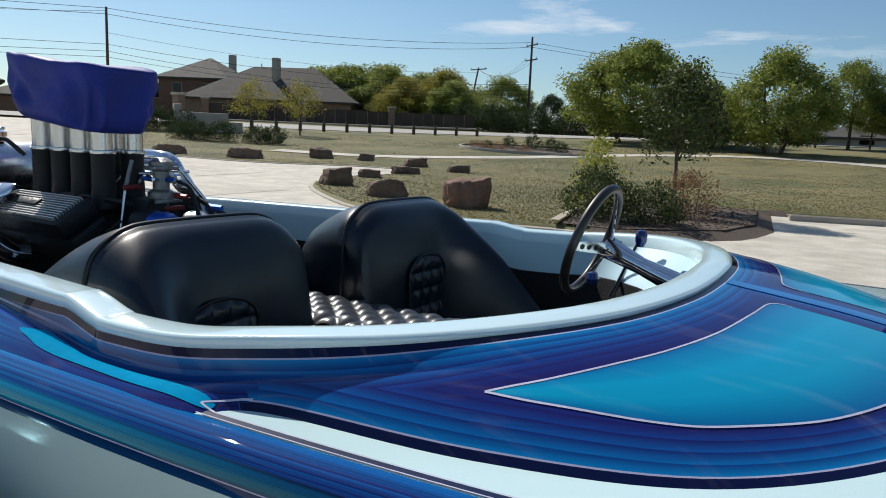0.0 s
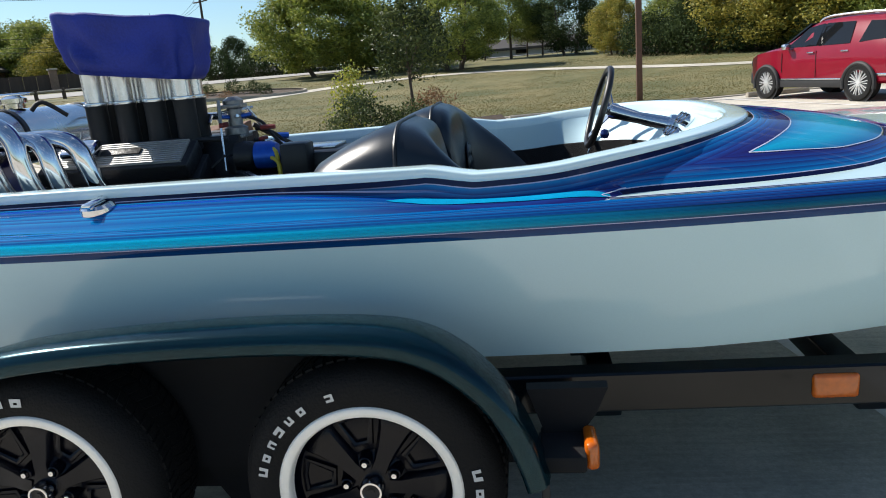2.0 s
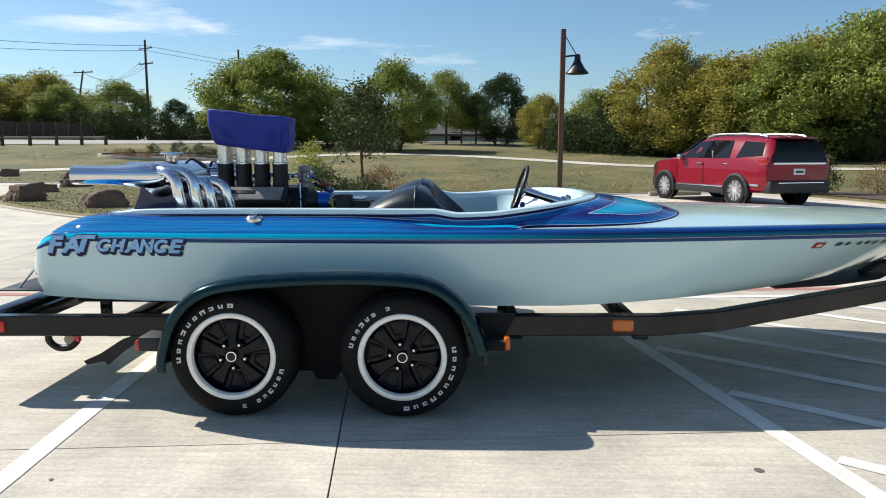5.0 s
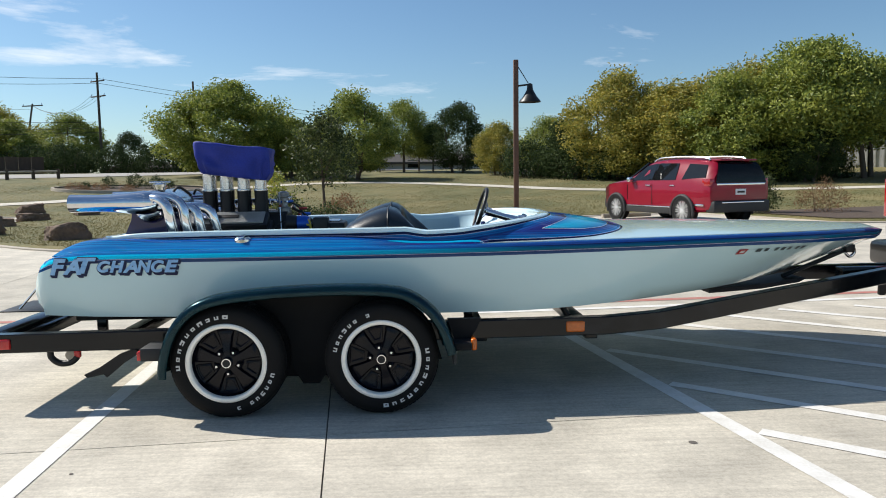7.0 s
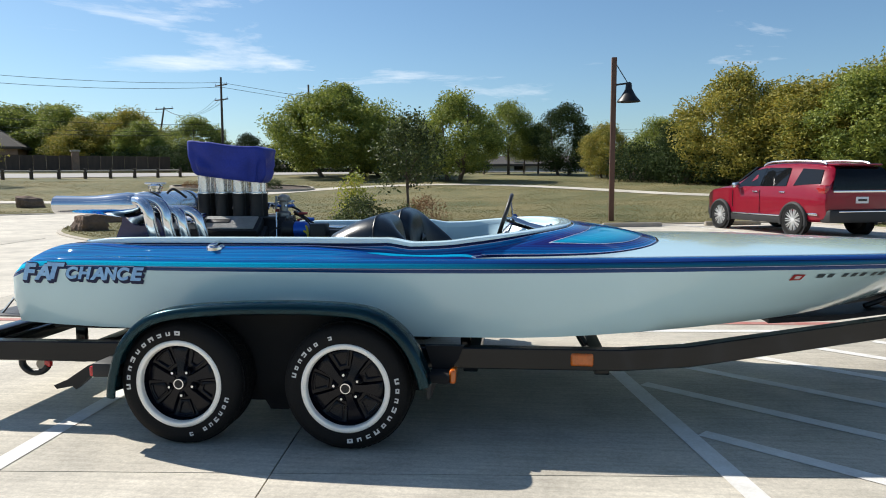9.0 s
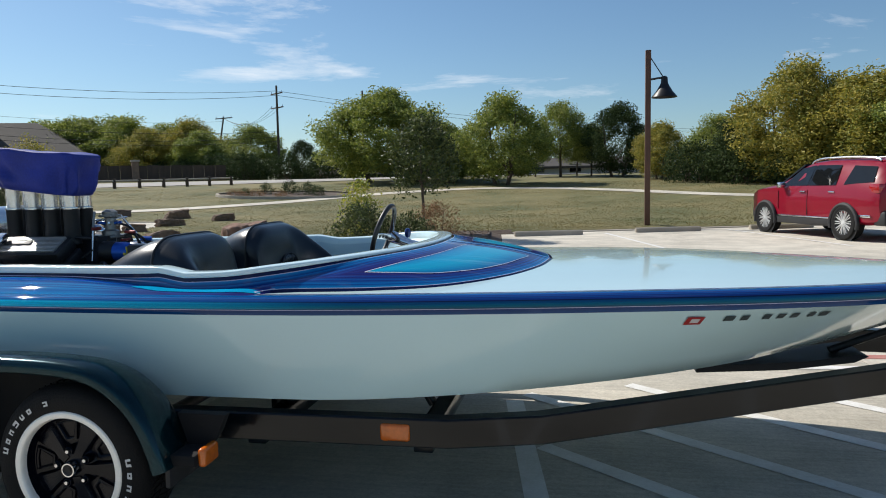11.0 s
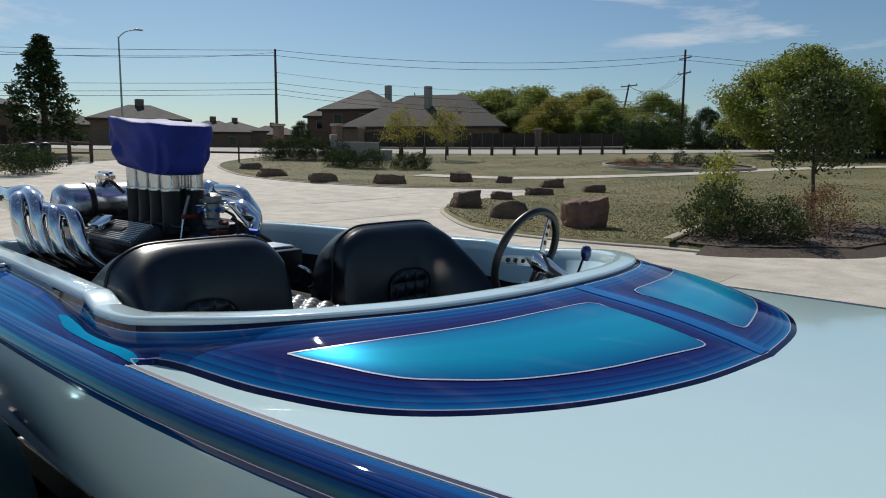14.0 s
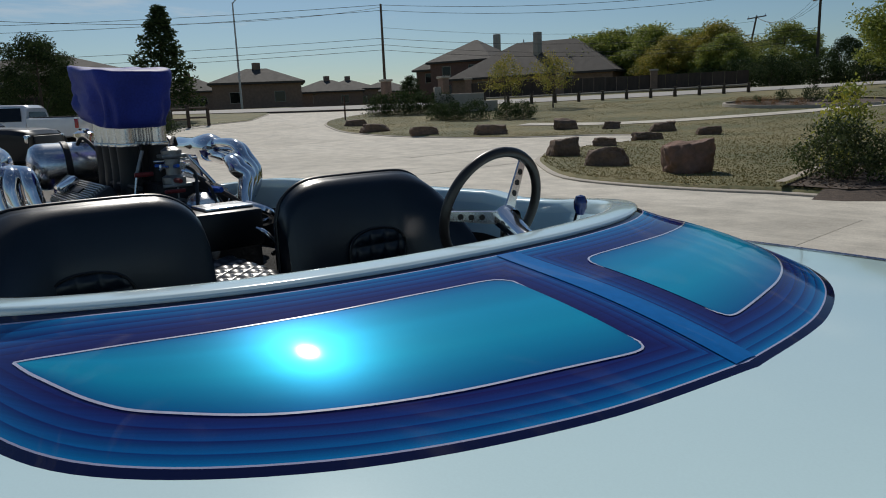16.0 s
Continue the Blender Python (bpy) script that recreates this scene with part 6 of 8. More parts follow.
# painted lines
LINES = [("stall_line", (-1.05, -4.2), (-1.30, 1.6), 0.11, M_WHITELN), ("stall_line", (2.98, -4.2), (1.93, 2.15), 0.11, M_WHITELN), ("edge_line", (1.2, 3.02), (16.0, 4.1), 0.10, M_WHITELN)]
ux, uy = 0.771, -0.637
for yy in (2.30, 1.374, 0.44, -0.46, -1.38, -2.3):
    x0 = 2.15 + (1.374 - yy) * 0.165
    L = min(4.4, (yy + 6) * 1.2)
    LINES.append(("hatch_line", (x0, yy), (x0 + ux * L, yy + uy * L), 0.10, M_WHITELN))
for x0, y0 in ((2.66, 2.6), (3.45, 2.78), (4.30, 2.85), (5.15, 2.95)):
    LINES.append(("hatch_line", (x0, y0), (x0 + ux * 3.9, y0 + uy * 3.9), 0.10, M_WHITELN))
LINES.append(("stall_line", (7.9, -4.2), (6.4, 3.3), 0.10, M_WHITELN))
LINES.append(("fire_lane_line", (-30, 1.4), (20, 4.6), 0.12, M_REDLN))
for x0, y0, x1, y1 in ((2.9, 17.1, 4.15, 11.9), (6.15, 18.4, 7.6, 13.2), (9.4, 18.9, 10.9, 13.6)):
    LINES.append(("stall_line", (x0, y0), (x1, y1), 0.10, M_WHITELN))
for nm, a, b, wd, m in LINES:
    solo(nm, strip([a, b], wd / 2, -wd / 2, 0.0035, 2.0), m, "worn red painted fire lane line" if m is M_REDLN else "worn white painted parking line on concrete", "line marking", "painted lines", "structure", 0)
solo("fire_lane_patch", strip([(-17.2, 3.35), (-24.5, 5.2)], 0.12, -0.12, 0.02, 1), M_REDLN, "faded red painted fire lane mark", "line marking", "painted lines", "structure", 0)
solo("blue_marking", strip([(5.7, 1.85), (6.9, 1.9)], 0.30, -0.30, 0.004, 1), mat("blue_parking_paint", (0.05, 0.22, 0.5), 0.7), "blue painted parking symbol on concrete", "line marking", "painted lines", "structure", 0)
for x, y, r in ((2.04, -0.58, 0.022), (2.62, -0.55, 0.020), (-0.3, -1.2, 0.012), (-1.0, -0.72, 0.010)):
    solo("oil_spot", lathem([(0.0005, 0.002), (r * 0.7, 0.002), (r, 0.0015)], pose(x, y, 0.001), 14), M_JOINT, "small dark oil spot on concrete", "stain", "stains on the lot", "structure", 0)

# ---- plants, rocks, poles, houses ----
def leaf_cloud(rng, centres, per, sigma, size, squash=0.8):
    """Many small folded leaves round clump centres, as one mesh."""
    cs = np.repeat(np.array([c[:3] for c in centres], float), per, axis=0)
    sc = np.repeat(np.array([c[3] for c in centres], float), per)
    k = len(cs)

    def unit(v):
        return v / (np.linalg.norm(v, axis=1, keepdims=True) + 1e-6)
    d = unit(rng.normal(0, 1, (k, 3))) * (rng.random((k, 1)) ** 0.45) * (1 + 0.4 * rng.random((k, 1)) ** 3)
    p = cs + d * (sigma * sc)[:, None] * np.array([1, 1, squash])
    a = unit(rng.normal(0, 1, (k, 3)))
    b = unit(np.cross(a, rng.normal(0, 1, (k, 3))))
    L, W = size * (0.6 + 0.8 * rng.random((k, 1))), size * (0.35 + 0.35 * rng.random((k, 1)))
    n = np.cross(a, b) * L * 0.15
    verts = np.stack((p - a * L / 2, p - b * W / 2 + n, p + a * L / 2, p + b * W / 2 + n), axis=1).reshape(-1, 3)
    faces = np.arange(4 * k).reshape(-1, 4)
    me = bpy.data.meshes.new("leaves")
    me.from_pydata(verts.tolist(), [], faces.tolist())
    return me


def crown_centres(rng, n, h0, h1, rad, lean=0.0, top=0.55):
    out = []
    for k in range(n):
        t = (k + 0.5) / n
        z = h0 + (h1 - h0) * t
        env = rad * (math.sin(math.pi * min(1, t * (1 - top) / 0.5 * 0.5 + 0.18 + t * top * 0.62)) ** 0.8)
        a = k * 2.399963 + rng.random() * 0.8
        r = env * (0.35 + 0.65 * math.sqrt(rng.random()))
        out.append((r * math.cos(a) + lean * t, r * math.sin(a), z + rng.normal(0, 0.04) * (h1 - h0), 0.75 + 0.6 * rng.random()))
    return out


def make_tree(name, label, leaf, h, rad, h0, trunk, clumps, per, sigma, size, seed, category="tree", stems=1, group=""):
    rng = np.random.default_rng(seed)
    ob = thing(name, label, category, group=group)
    cs = crown_centres(rng, clumps, h0, h - sigma * 0.5, rad)
    bm = bmesh.new()
    for s in range(stems):
        a = 2 * math.pi * s / max(1, stems) + 0.4
        off = 0.0 if stems == 1 else rad * 0.18
        base = Vector((off * math.cos(a), off * math.sin(a), -0.15))
        mid = base * 1.8 + Vector((rng.normal(0, 0.06) * rad, rng.normal(0, 0.06) * rad, h0 + 0.1 * h))
        top = Vector((mid.x * 1.5, mid.y * 1.5, h * 0.82))
        tube(bm, [base, base.lerp(mid, 0.5) + Vector((rng.normal(0, 0.02), rng.normal(0, 0.02), 0)), mid, top], [trunk, trunk * 0.8, trunk * 0.6, trunk * 0.15], 8, 4)
        for k in range(5):
            c = cs[(k * 7 + s * 3) % len(cs)]
            st = base.lerp(mid, 0.75 + 0.25 * rng.random())
            tube(bm, [st, st.lerp(Vector(c[:3]), 0.5) + Vector((0, 0, 0.05 * h)), Vector(c[:3])], [trunk * 0.42, trunk * 0.25, trunk * 0.06], 6, 3)
    part("trunk", bm, M_BARK, ob, "grey brown trunk and limbs", 60)
    me = leaf_cloud(rng, cs, per, sigma, size)
    me.materials.append(leaf)
    part("crown", me, None, ob, "crown of many small leaves")
    return ob


def place_tree(proto, spots):
    """The first tree stands at the first spot; the others are copies with their own turn and size."""
    for k, (x, y, s, rz, *wide) in enumerate(spots):
        w = s * (wide[0] if wide else 1)
        m = pose(x, y, rise(x, y) + 0.05, 0, 0, rz) @ Matrix.Diagonal((w, w, s, 1))
        if k == 0:
            proto.matrix_basis = m
        else:
            copy_thing(proto, m)


# back row of trees; each kind is grown once at 8 m
t_green = make_tree("broadleaf_tree", "green broadleaf tree beyond the road", LEAF["green"], 8.3, 3.5, 0.9, 0.18, 90, 260, 0.85, 0.23, 11, group="background trees", stems=3)
place_tree(t_green, [(-3.2, 47.8, 0.72, 40, 1.25), (18.9, 36.0, 0.98, 10), (-52, 76.2, 1.28, 80, 1.2), (-36.2, 77.4, 1.06, 20, 1.2), (-65, 78.6, 1.32, 170, 1.3), (-39.4, 71.0, 0.9, 220, 1.2), (-56, 80, 1.36, 310, 1.2), (-48, 79, 1.18, 130, 1.2), (-8, 50.5, 0.72, 250), (20.6, 35.6, 0.92, 190, 1.15), (11, 48, 0.68, 330)])
t_high = make_tree("broadleaf_tree", "tall green tree with a raised crown", LEAF["green"], 8.4, 3.5, 2.9, 0.18, 88, 290, 0.92, 0.23, 16, group="background trees", stems=2)
place_tree(t_high, [(22.6, 34.0, 0.88, 130, 1.1), (26.0, 34.4, 0.86, 200, 1.1), (30.0, 33.6, 0.84, 300, 1.15), (34, 36, 0.88, 60, 1.1), (37.5, 34.5, 0.86, 20, 1.15)])
t_big = make_tree("broadleaf_tree", "wide spreading green tree on the lawn", LEAF["green"], 8.4, 5.0, 1.3, 0.20, 140, 320, 0.95, 0.24, 21, group="background trees", stems=2)
place_tree(t_big, [(-13.2, 52.3, 0.83, 0, 1.22), (-9.4, 54.5, 0.66, 140, 1.15), (-60, 77, 1.15, 60, 1.2)])
t_olive = make_tree("broadleaf_tree", "olive and yellow autumn tree behind the lawn", LEAF["olive"], 8.3, 3.5, 0.8, 0.16, 90, 270, 0.9, 0.22, 31, group="background trees", stems=3)
place_tree(t_olive, [(14.2, 42.0, 0.80, 0, 1.2), (16.8, 39.1, 0.86, 120, 1.2), (15.4, 40.6, 0.74, 200, 1.2), (18.2, 38.2, 0.84, 310, 1.15), (-43.2, 75.9, 1.08, 210, 1.2), (7.7, 50.5, 0.58, 300), (21.3, 38.5, 1.0, 30), (24.0, 37.5, 0.95, 70), (-46.8, 72, 0.9, 100, 1.2), (20.5, 40, 0.95, 260)])
t_dark = make_tree("evergreen_tree", "dark evergreen oak in the back row", LEAF["dark"], 8.2, 3.1, 0.9, 0.17, 80, 240, 0.8, 0.20, 41, group="background trees", stems=2)
place_tree(t_dark, [(4.9, 56.0, 0.70, 0, 1.1), (11.8, 45.0, 0.70, 90, 1.2), (-27.6, 71.5, 0.74, 200), (-12.5, 66.9, 0.78, 40), (-74.2, 55.6, 0.62, 300), (-38.5, 7.2, 0.86, 150), (-42.5, 3.5, 0.8, 60), (-44, 9.5, 0.6, 10), (-55, 15.5, 0.50, 20), (22, 33.2, 0.62, 77)])
t_far = make_tree("broadleaf_tree", "open tree with a bare trunk and a raised crown", LEAF["green"], 8.2, 3.0, 2.7, 0.17, 70, 230, 0.85, 0.20, 46, group="background trees", stems=1)
place_tree(t_far, [(0.4, 57.9, 0.74, 50), (2.9, 57.9, 0.70, 70), (1.7, 59.5, 0.66, 130), (-1.7, 58.5, 0.68, 200), (7.8, 58, 0.6, 20)])
# under-storey shrubs that close the hedge
t_under = make_tree("shrub_thicket", "dark green undergrowth below the trees", LEAF["dark"], 2.6, 2.2, 0.1, 0.05, 34, 130, 0.75, 0.18, 51, "shrub", 4, group="undergrowth")
place_tree(t_under, [(9.4, 46.5, 1.0, 0), (12.0, 43.6, 1.1, 50), (14.5, 41.0, 1.0, 100), (17.0, 38.3, 1.05, 150), (19.5, 36.5, 1.1, 200), (22.2, 35.2, 1.0, 250), (24.6, 35.4, 0.5, 300), (-40, 69, 1.0, 140), (-50, 72, 1.0, 10), (-57, 73, 1.1, 33), (-33.5, 72, 1.0, 64), (-44.5, 70.6, 0.9, 90), (-32, 66, 1.1, 12), (-28, 67, 1.0, 77), (-24, 68, 1.1, 200), (-20, 68.5, 1.0, 150), (-16, 69, 1.1, 310), (-12, 69.5, 1.1, 45), (-8, 70, 1.0, 95), (-4.5, 70, 1.1, 160), (-36, 68, 1.1, 222)])
# conifer
rng = np.random.default_rng(5)
con = thing("conifer_tree", "tall dark conical evergreen tree", "tree")
cs = []
for k in range(60):
    t = k / 60
    r = (1 - t) ** 0.9 * 1.75 * (0.4 + 0.6 * rng.random())
    a = k * 2.4
    cs.append((r * math.cos(a), r * math.sin(a), 1.0 + t * 5.6, 0.9 - 0.5 * t))
part("trunk", tubem([(0, 0, -0.1), (0.02, 0, 3), (0, 0, 6.6)], [0.14, 0.1, 0.02], 8), M_BARK, con, "dark brown trunk")
me = leaf_cloud(rng, cs, 95, 0.55, 0.19, 0.9)
me.materials.append(LEAF["dark"])
part("crown", me, None, con, "dark conical crown")
con.matrix_basis = pose(-44.8, 15.4, rise(-44.8, 15.4), 0, 0, 20) @ Matrix.Diagonal((1.6, 1.6, 1.08, 1))

# young glossy tree and shrubs in the bed
tree = make_tree("young_tree", "young glossy leaved tree in the mulch bed", LEAF["glossy"], 3.45, 0.90, 1.48, 0.055, 56, 66, 0.34, 0.115, 61)
tree.matrix_basis = pose(-1.6, 15.3, 0.08, 0, 0, 30) @ Matrix.Diagonal((0.92, 0.92, 0.88, 1))
for nm, lab, lf, x, y, h, rad, per, sg, sz, sd in (
    ("shrub", "dense dark green rounded shrub in the bed", "glossy", -2.05, 11.6, 0.98, 0.60, 130, 0.22, 0.06, 71), ("shrub", "low dark green shrub in the bed", "glossy", -1.15, 11.75, 0.72, 0.55, 95, 0.22, 0.06, 72),
    ("flowering_shrub", "tall yellow green leggy shrub in the bed", "yellow", -2.45, 12.7, 1.5, 0.36, 56, 0.22, 0.075, 73), ("dry_shrub", "russet dry shrub in the mulch bed", "russet", -0.95, 13.4, 0.95, 0.50, 80, 0.22, 0.05, 74),
    ("dry_shrub", "brown dry shrub beside the parking stalls", "russet", 13.4, 17.4, 1.0, 0.75, 90, 0.26, 0.05, 75), ("shrub", "dark green shrub behind the parked car", "glossy", 11.6, 17.6, 1.25, 0.45, 80, 0.24, 0.07, 76)):
    sh = make_tree(nm, lab, LEAF[lf], h, rad, 0.12, 0.014, 26, per, sg, sz, sd, "shrub", 4)
    sh.matrix_basis = pose(x, y, rise(x, y) + 0.07, 0, 0, sd * 7)
BED = [(-0.12, 16.7), (0.28, 13.3), (0.02, 11.8), (-0.72, 11.1), (-1.45, 10.45), (-2.3, 10.5), (-2.9, 12.9), (-2.8, 15.5), (-1.9, 16.7)]
solo("mulch_bed", fill(bmesh.new(), [BED], 0.5, 0.115), M_MULCH, "brown bark mulch bed with shrubs", "flower bed", kind="structure", smooth=180)
rngm = random.Random(3)
bm = bmesh.new()
for _ in range(1500):
    x, y = rngm.uniform(-3, 0.4), rngm.uniform(10.3, 16.8)
    ok = False
    for (x0, y0), (x1, y1) in zip(BED, BED[1:] + BED[:1]):
        if (y0 > y) != (y1 > y) and x < (x1 - x0) * (y - y0) / (y1 - y0) + x0:
            ok = not ok
    if ok:
        box(bm, -0.03, 0.03, -0.008, 0.008, -0.004, 0.004, 0, pose(x, y, 0.125, rngm.uniform(-30, 30), rngm.uniform(-30, 30), rngm.uniform(0, 180)) @ Matrix.Diagonal((rngm.uniform(0.5, 1.3), 1, 1, 1)))
solo("mulch_chips", bm, mat("mulch_chip_wood", (0.16, 0.10, 0.06), 0.95, island=0.8, col2=(0.05, 0.035, 0.025)), "loose bark chips on the bed", "mulch", kind="stuff", smooth=0)
solo("bed_edging", strip([(-2.35, 10.42), (-2.9, 12.9)], 0.07, -0.07, 0.17, 0.5), M_STONE, "stone edging of the bed", "edging", kind="structure", smooth=0)
OVAL = [(-15 + 4.2 * math.cos(a), 37.6 + 2.6 * math.sin(a)) for a in np.linspace(0, 2 * math.pi, 28, endpoint=False)]
solo("mulch_oval", fill(bmesh.new(), [OVAL], 1.0, 0.16), M_MULCH, "oval mulch bed out on the lawn", "flower bed", kind="structure", smooth=180)
bm = bmesh.new()
rows = [[], [], []]
for x, y in OVAL:
    d = Vector((x + 15, y - 37.6, 0)).normalized()
    for row, (o, dz) in zip(rows, ((0.12, 0.05), (0.1, 0.24), (-0.05, 0.24))):
        row.append(Vector((x + d.x * o, y + d.y * o, rise(x, y) + dz)))
sheet(bm, rows, closed=True)
solo("oval_edging", bm, M_STONE, "pale stone edging round the oval bed", "edging", kind="structure", smooth=30)
t_small = make_tree("low_shrub", "low grey green shrub in the oval bed", LEAF["dark"], 0.8, 0.5, 0.08, 0.012, 16, 55, 0.2, 0.07, 81, "shrub", 4, group="oval bed shrubs")
place_tree(t_small, [(-16.5, 38.2, 1.0, 0), (-15.2, 38.6, 1.2, 60), (-13.8, 38.0, 1.1, 130), (-12.8, 37.2, 0.9, 200), (-17.3, 37.1, 0.7, 250)])
t_brn = make_tree("low_shrub", "low russet grass clump in the oval bed", LEAF["russet"], 0.55, 0.6, 0.05, 0.012, 16, 55, 0.2, 0.06, 82, "shrub", 4, group="oval bed shrubs")
place_tree(t_brn, [(-17.6, 36.4, 1.0, 0), (-16.3, 36.2, 1.0, 60), (-14.6, 36.0, 0.9, 130)])
# hedge and shrubs by the sign
t_hedge = make_tree("hedge_shrub", "clipped dark hedge shrub beside the driveway", LEAF["dark"], 1.25, 0.95, 0.1, 0.02, 24, 90, 0.36, 0.10, 83, "hedge", 4, group="driveway hedge")
place_tree(t_hedge, [(-36.6, 26.2, 1.1, 0), (-35.6, 27.0, 1.1, 70), (-34.7, 27.9, 1.05, 140), (-33.8, 28.8, 1.0, 210), (-28.2, 25.4, 0.75, 30), (-27.0, 25.9, 0.8, 90), (-25.6, 26.9, 0.7, 120), (-25.0, 27.6, 0.7, 10), (-29.3, 25.3, 0.7, 60), (-32.8, 10.2, 0.95, 44), (-33.8, 11.4, 0.8, 99)])
t_orn = make_tree("ornamental_tree", "small olive leaved ornamental tree by the fence", LEAF["olive"], 3.3, 1.25, 1.3, 0.06, 30, 70, 0.42, 0.12, 84, group="ornamental trees")
place_tree(t_orn, [(-31.7, 32.5, 1.0, 0), (-29.5, 34.6, 1.02, 120)])


# rocks
def rock(name, label, x, y, sx, sy, sz, seed, m, rz=0.0, group="rocks along the lawn"):
    bm = bmesh.new()
    bmesh.ops.create_icosphere(bm, subdivisions=5, radius=1)
    o = Vector((seed * 3.1, seed * 1.7, seed))
    rr = random.Random(seed)
    planes = [(Vector((rr.gauss(0, 1), rr.gauss(0, 1), rr.gauss(0, 0.8))).normalized(), rr.uniform(0.62, 0.9)) for _ in range(7)]
    planes += [(Vector((rr.uniform(-0.15, 0.15), rr.uniform(-0.15, 0.15), 1)).normalized(), 0.55)] + [(Vector((math.cos(a), math.sin(a), rr.uniform(-0.05, 0.3))).normalized(), rr.uniform(0.62, 0.75)) for a in (0.3, 2.0, 3.4, 5.0)]
    for v in bm.verts:
        p = v.co.copy()
        for n, d in planes:
            e = p.dot(n) - d
            if e > 0:
                p -= n * e * 0.86
        p *= 1 + 0.15 * noise.noise(p * 1.6 + o) + 0.09 * noise.noise(p * 4.5 + o) + 0.045 * noise.noise(p * 11 + o) + 0.02 * noise.noise(p * 25 + o)
        if p.z < -0.35:
            p.z = -0.35
        v.co = Vector((p.x * sx / 1.95, p.y * sy / 1.95, (p.z + 0.3) * sz / 1.22))
    ob = solo(name, bm, m, label, "rock", group, smooth=35)
    ob.matrix_basis = pose(x, y, rise(x, y) + 0.06, 0, 0, rz)


rock("boulder", "large red sandstone boulder on the lawn", -4.7, 11.75, 1.08, 0.95, 0.76, 2, M_ROCKR, 20)
for k, (x, y, sx, sy, sz, rz) in enumerate(((-7.0, 12.3, 1.25, 0.7, 0.50, 20), (-9.75, 14.0, 0.95, 0.8, 0.60, 40), (-11.2, 17.4, 0.95, 0.7, 0.36, 10), (-11.6, 19.95, 1.0, 0.7, 0.36, 50), (-13.4, 23.4, 1.15, 0.8, 0.48, 30), (-10.9, 22.4, 1.1, 0.7, 0.36, 20), (-16.3, 24.0, 0.85, 0.7, 0.42, 60), (-18.1, 23.2, 1.25, 0.9, 0.60, 45), (-19.5, 20.3, 1.75, 0.9, 0.55, 42), (-22.5, 19.1, 1.6, 0.9, 0.45, 40), (-26.3, 19.0, 1.7, 0.9, 0.50, 45), (-30.5, 20.6, 1.5, 0.9, 0.45, 40))):
    rock("landscape_rock", "flat brown sandstone rock on the lawn edge", x, y, sx, sy, sz, k + 5, M_ROCK, rz)

# wheel stops
for k, (x, y, rz) in enumerate(((1.45, 16.35, 17), (4.55, 17.55, 17), (7.6, 18.5, 17), (10.6, 19.5, 17))):
    bm = prismm([(-0.075, 0), (0.075, 0), (0.055, 0.10), (0.03, 0.125), (-0.03, 0.125), (-0.055, 0.10)], -0.9, 0.9, "x")
    bmesh.ops.bevel(bm, geom=[e for e in bm.edges if abs(e.verts[0].co.x - e.verts[1].co.x) < 0.01], offset=0.015, segments=2, affect="EDGES")
    ob = solo("wheel_stop", bm, M_STONE, "pale concrete wheel stop on the lot", "wheel stop", "wheel stops", smooth=30)
    ob.matrix_basis = pose(x, y, 0.0, 0, 0, rz)

# lamp post with a bell shade
lamp = thing("lamp_post", "brown wooden lamp post with a black bell shade", "lamp post", (4.12, 18.9, 0.05))
part("post", boxm(-0.075, 0.075, -0.075, 0.075, -0.1, 4.95, 0.012, pose(4.12, 18.9, 0.05)), M_RUST, lamp, "brown square post")
part("arm", tubem([(4.12, 18.9, 4.18), (4.3, 18.85, 4.20), (4.52, 18.8, 4.22)], 0.03), M_BLACKP, lamp, "black arm")
part("tie_rod", rodm((4.15, 18.9, 4.85), (4.5, 18.8, 4.26), 0.014), M_BLACKP, lamp)
part("shade", lathem([(0.03, 0.30), (0.05, 0.29), (0.085, 0.26), (0.10, 0.10), (0.14, 0.02), (0.23, -0.13), (0.34, -0.26), (0.35, -0.29), (0.33, -0.285), (0.20, -0.10), (0.001, 0.0)], pose(4.55, 18.8, 3.96), 28), M_BLACKP, lamp, "black metal bell shade")


# utility poles and wires
def pole(x, y, top, r, arms, lean=(0, 0), label="weathered wooden utility pole with crossarms"):
    z = rise(x, y)
    ob = thing("utility_pole", label, "utility pole", (x, y, z), "utility poles")
    part("pole", tubem([(x - lean[0], y - lean[1], z - 0.3), (x, y, top)], [r, r * 0.65], 10, 2, smooth=False), M_WOODPOLE, ob, "wooden shaft")
    for az, half, ang in arms:
        a = radians(ang)
        c, s = math.cos(a) * half, math.sin(a) * half
        part("crossarm", boxm(-half, half, -0.06, 0.06, -0.06, 0.06, 0.01, pose(x, y, az, 0, 0, ang)), M_WOODPOLE, ob)
        for f in (-0.9, 0.0, 0.9):
            part("insulator", rodm((x + c * f, y + s * f, az + 0.06), (x + c * f, y + s * f, az + 0.28), 0.05, 0.03, 8), M_STEEL, ob)
    return ob


pole(-57.7, 40.7, 11.5, 0.16, [])
pole(-32.2, 75.6, 12.9, 0.17, [(12.0, 1.2, -35), (10.4, 1.3, -35)])
pole(-42.7, 82.8, 10.4, 0.15, [(10.2, 1.5, -20)], (2.2, -1.0))
pole(-23.9, 81.7, 12.7, 0.16, [])
pole(-47.1, 5.2, 7.5, 0.11, [(7.3, 0.8, 70)], (0.6, 0.6))


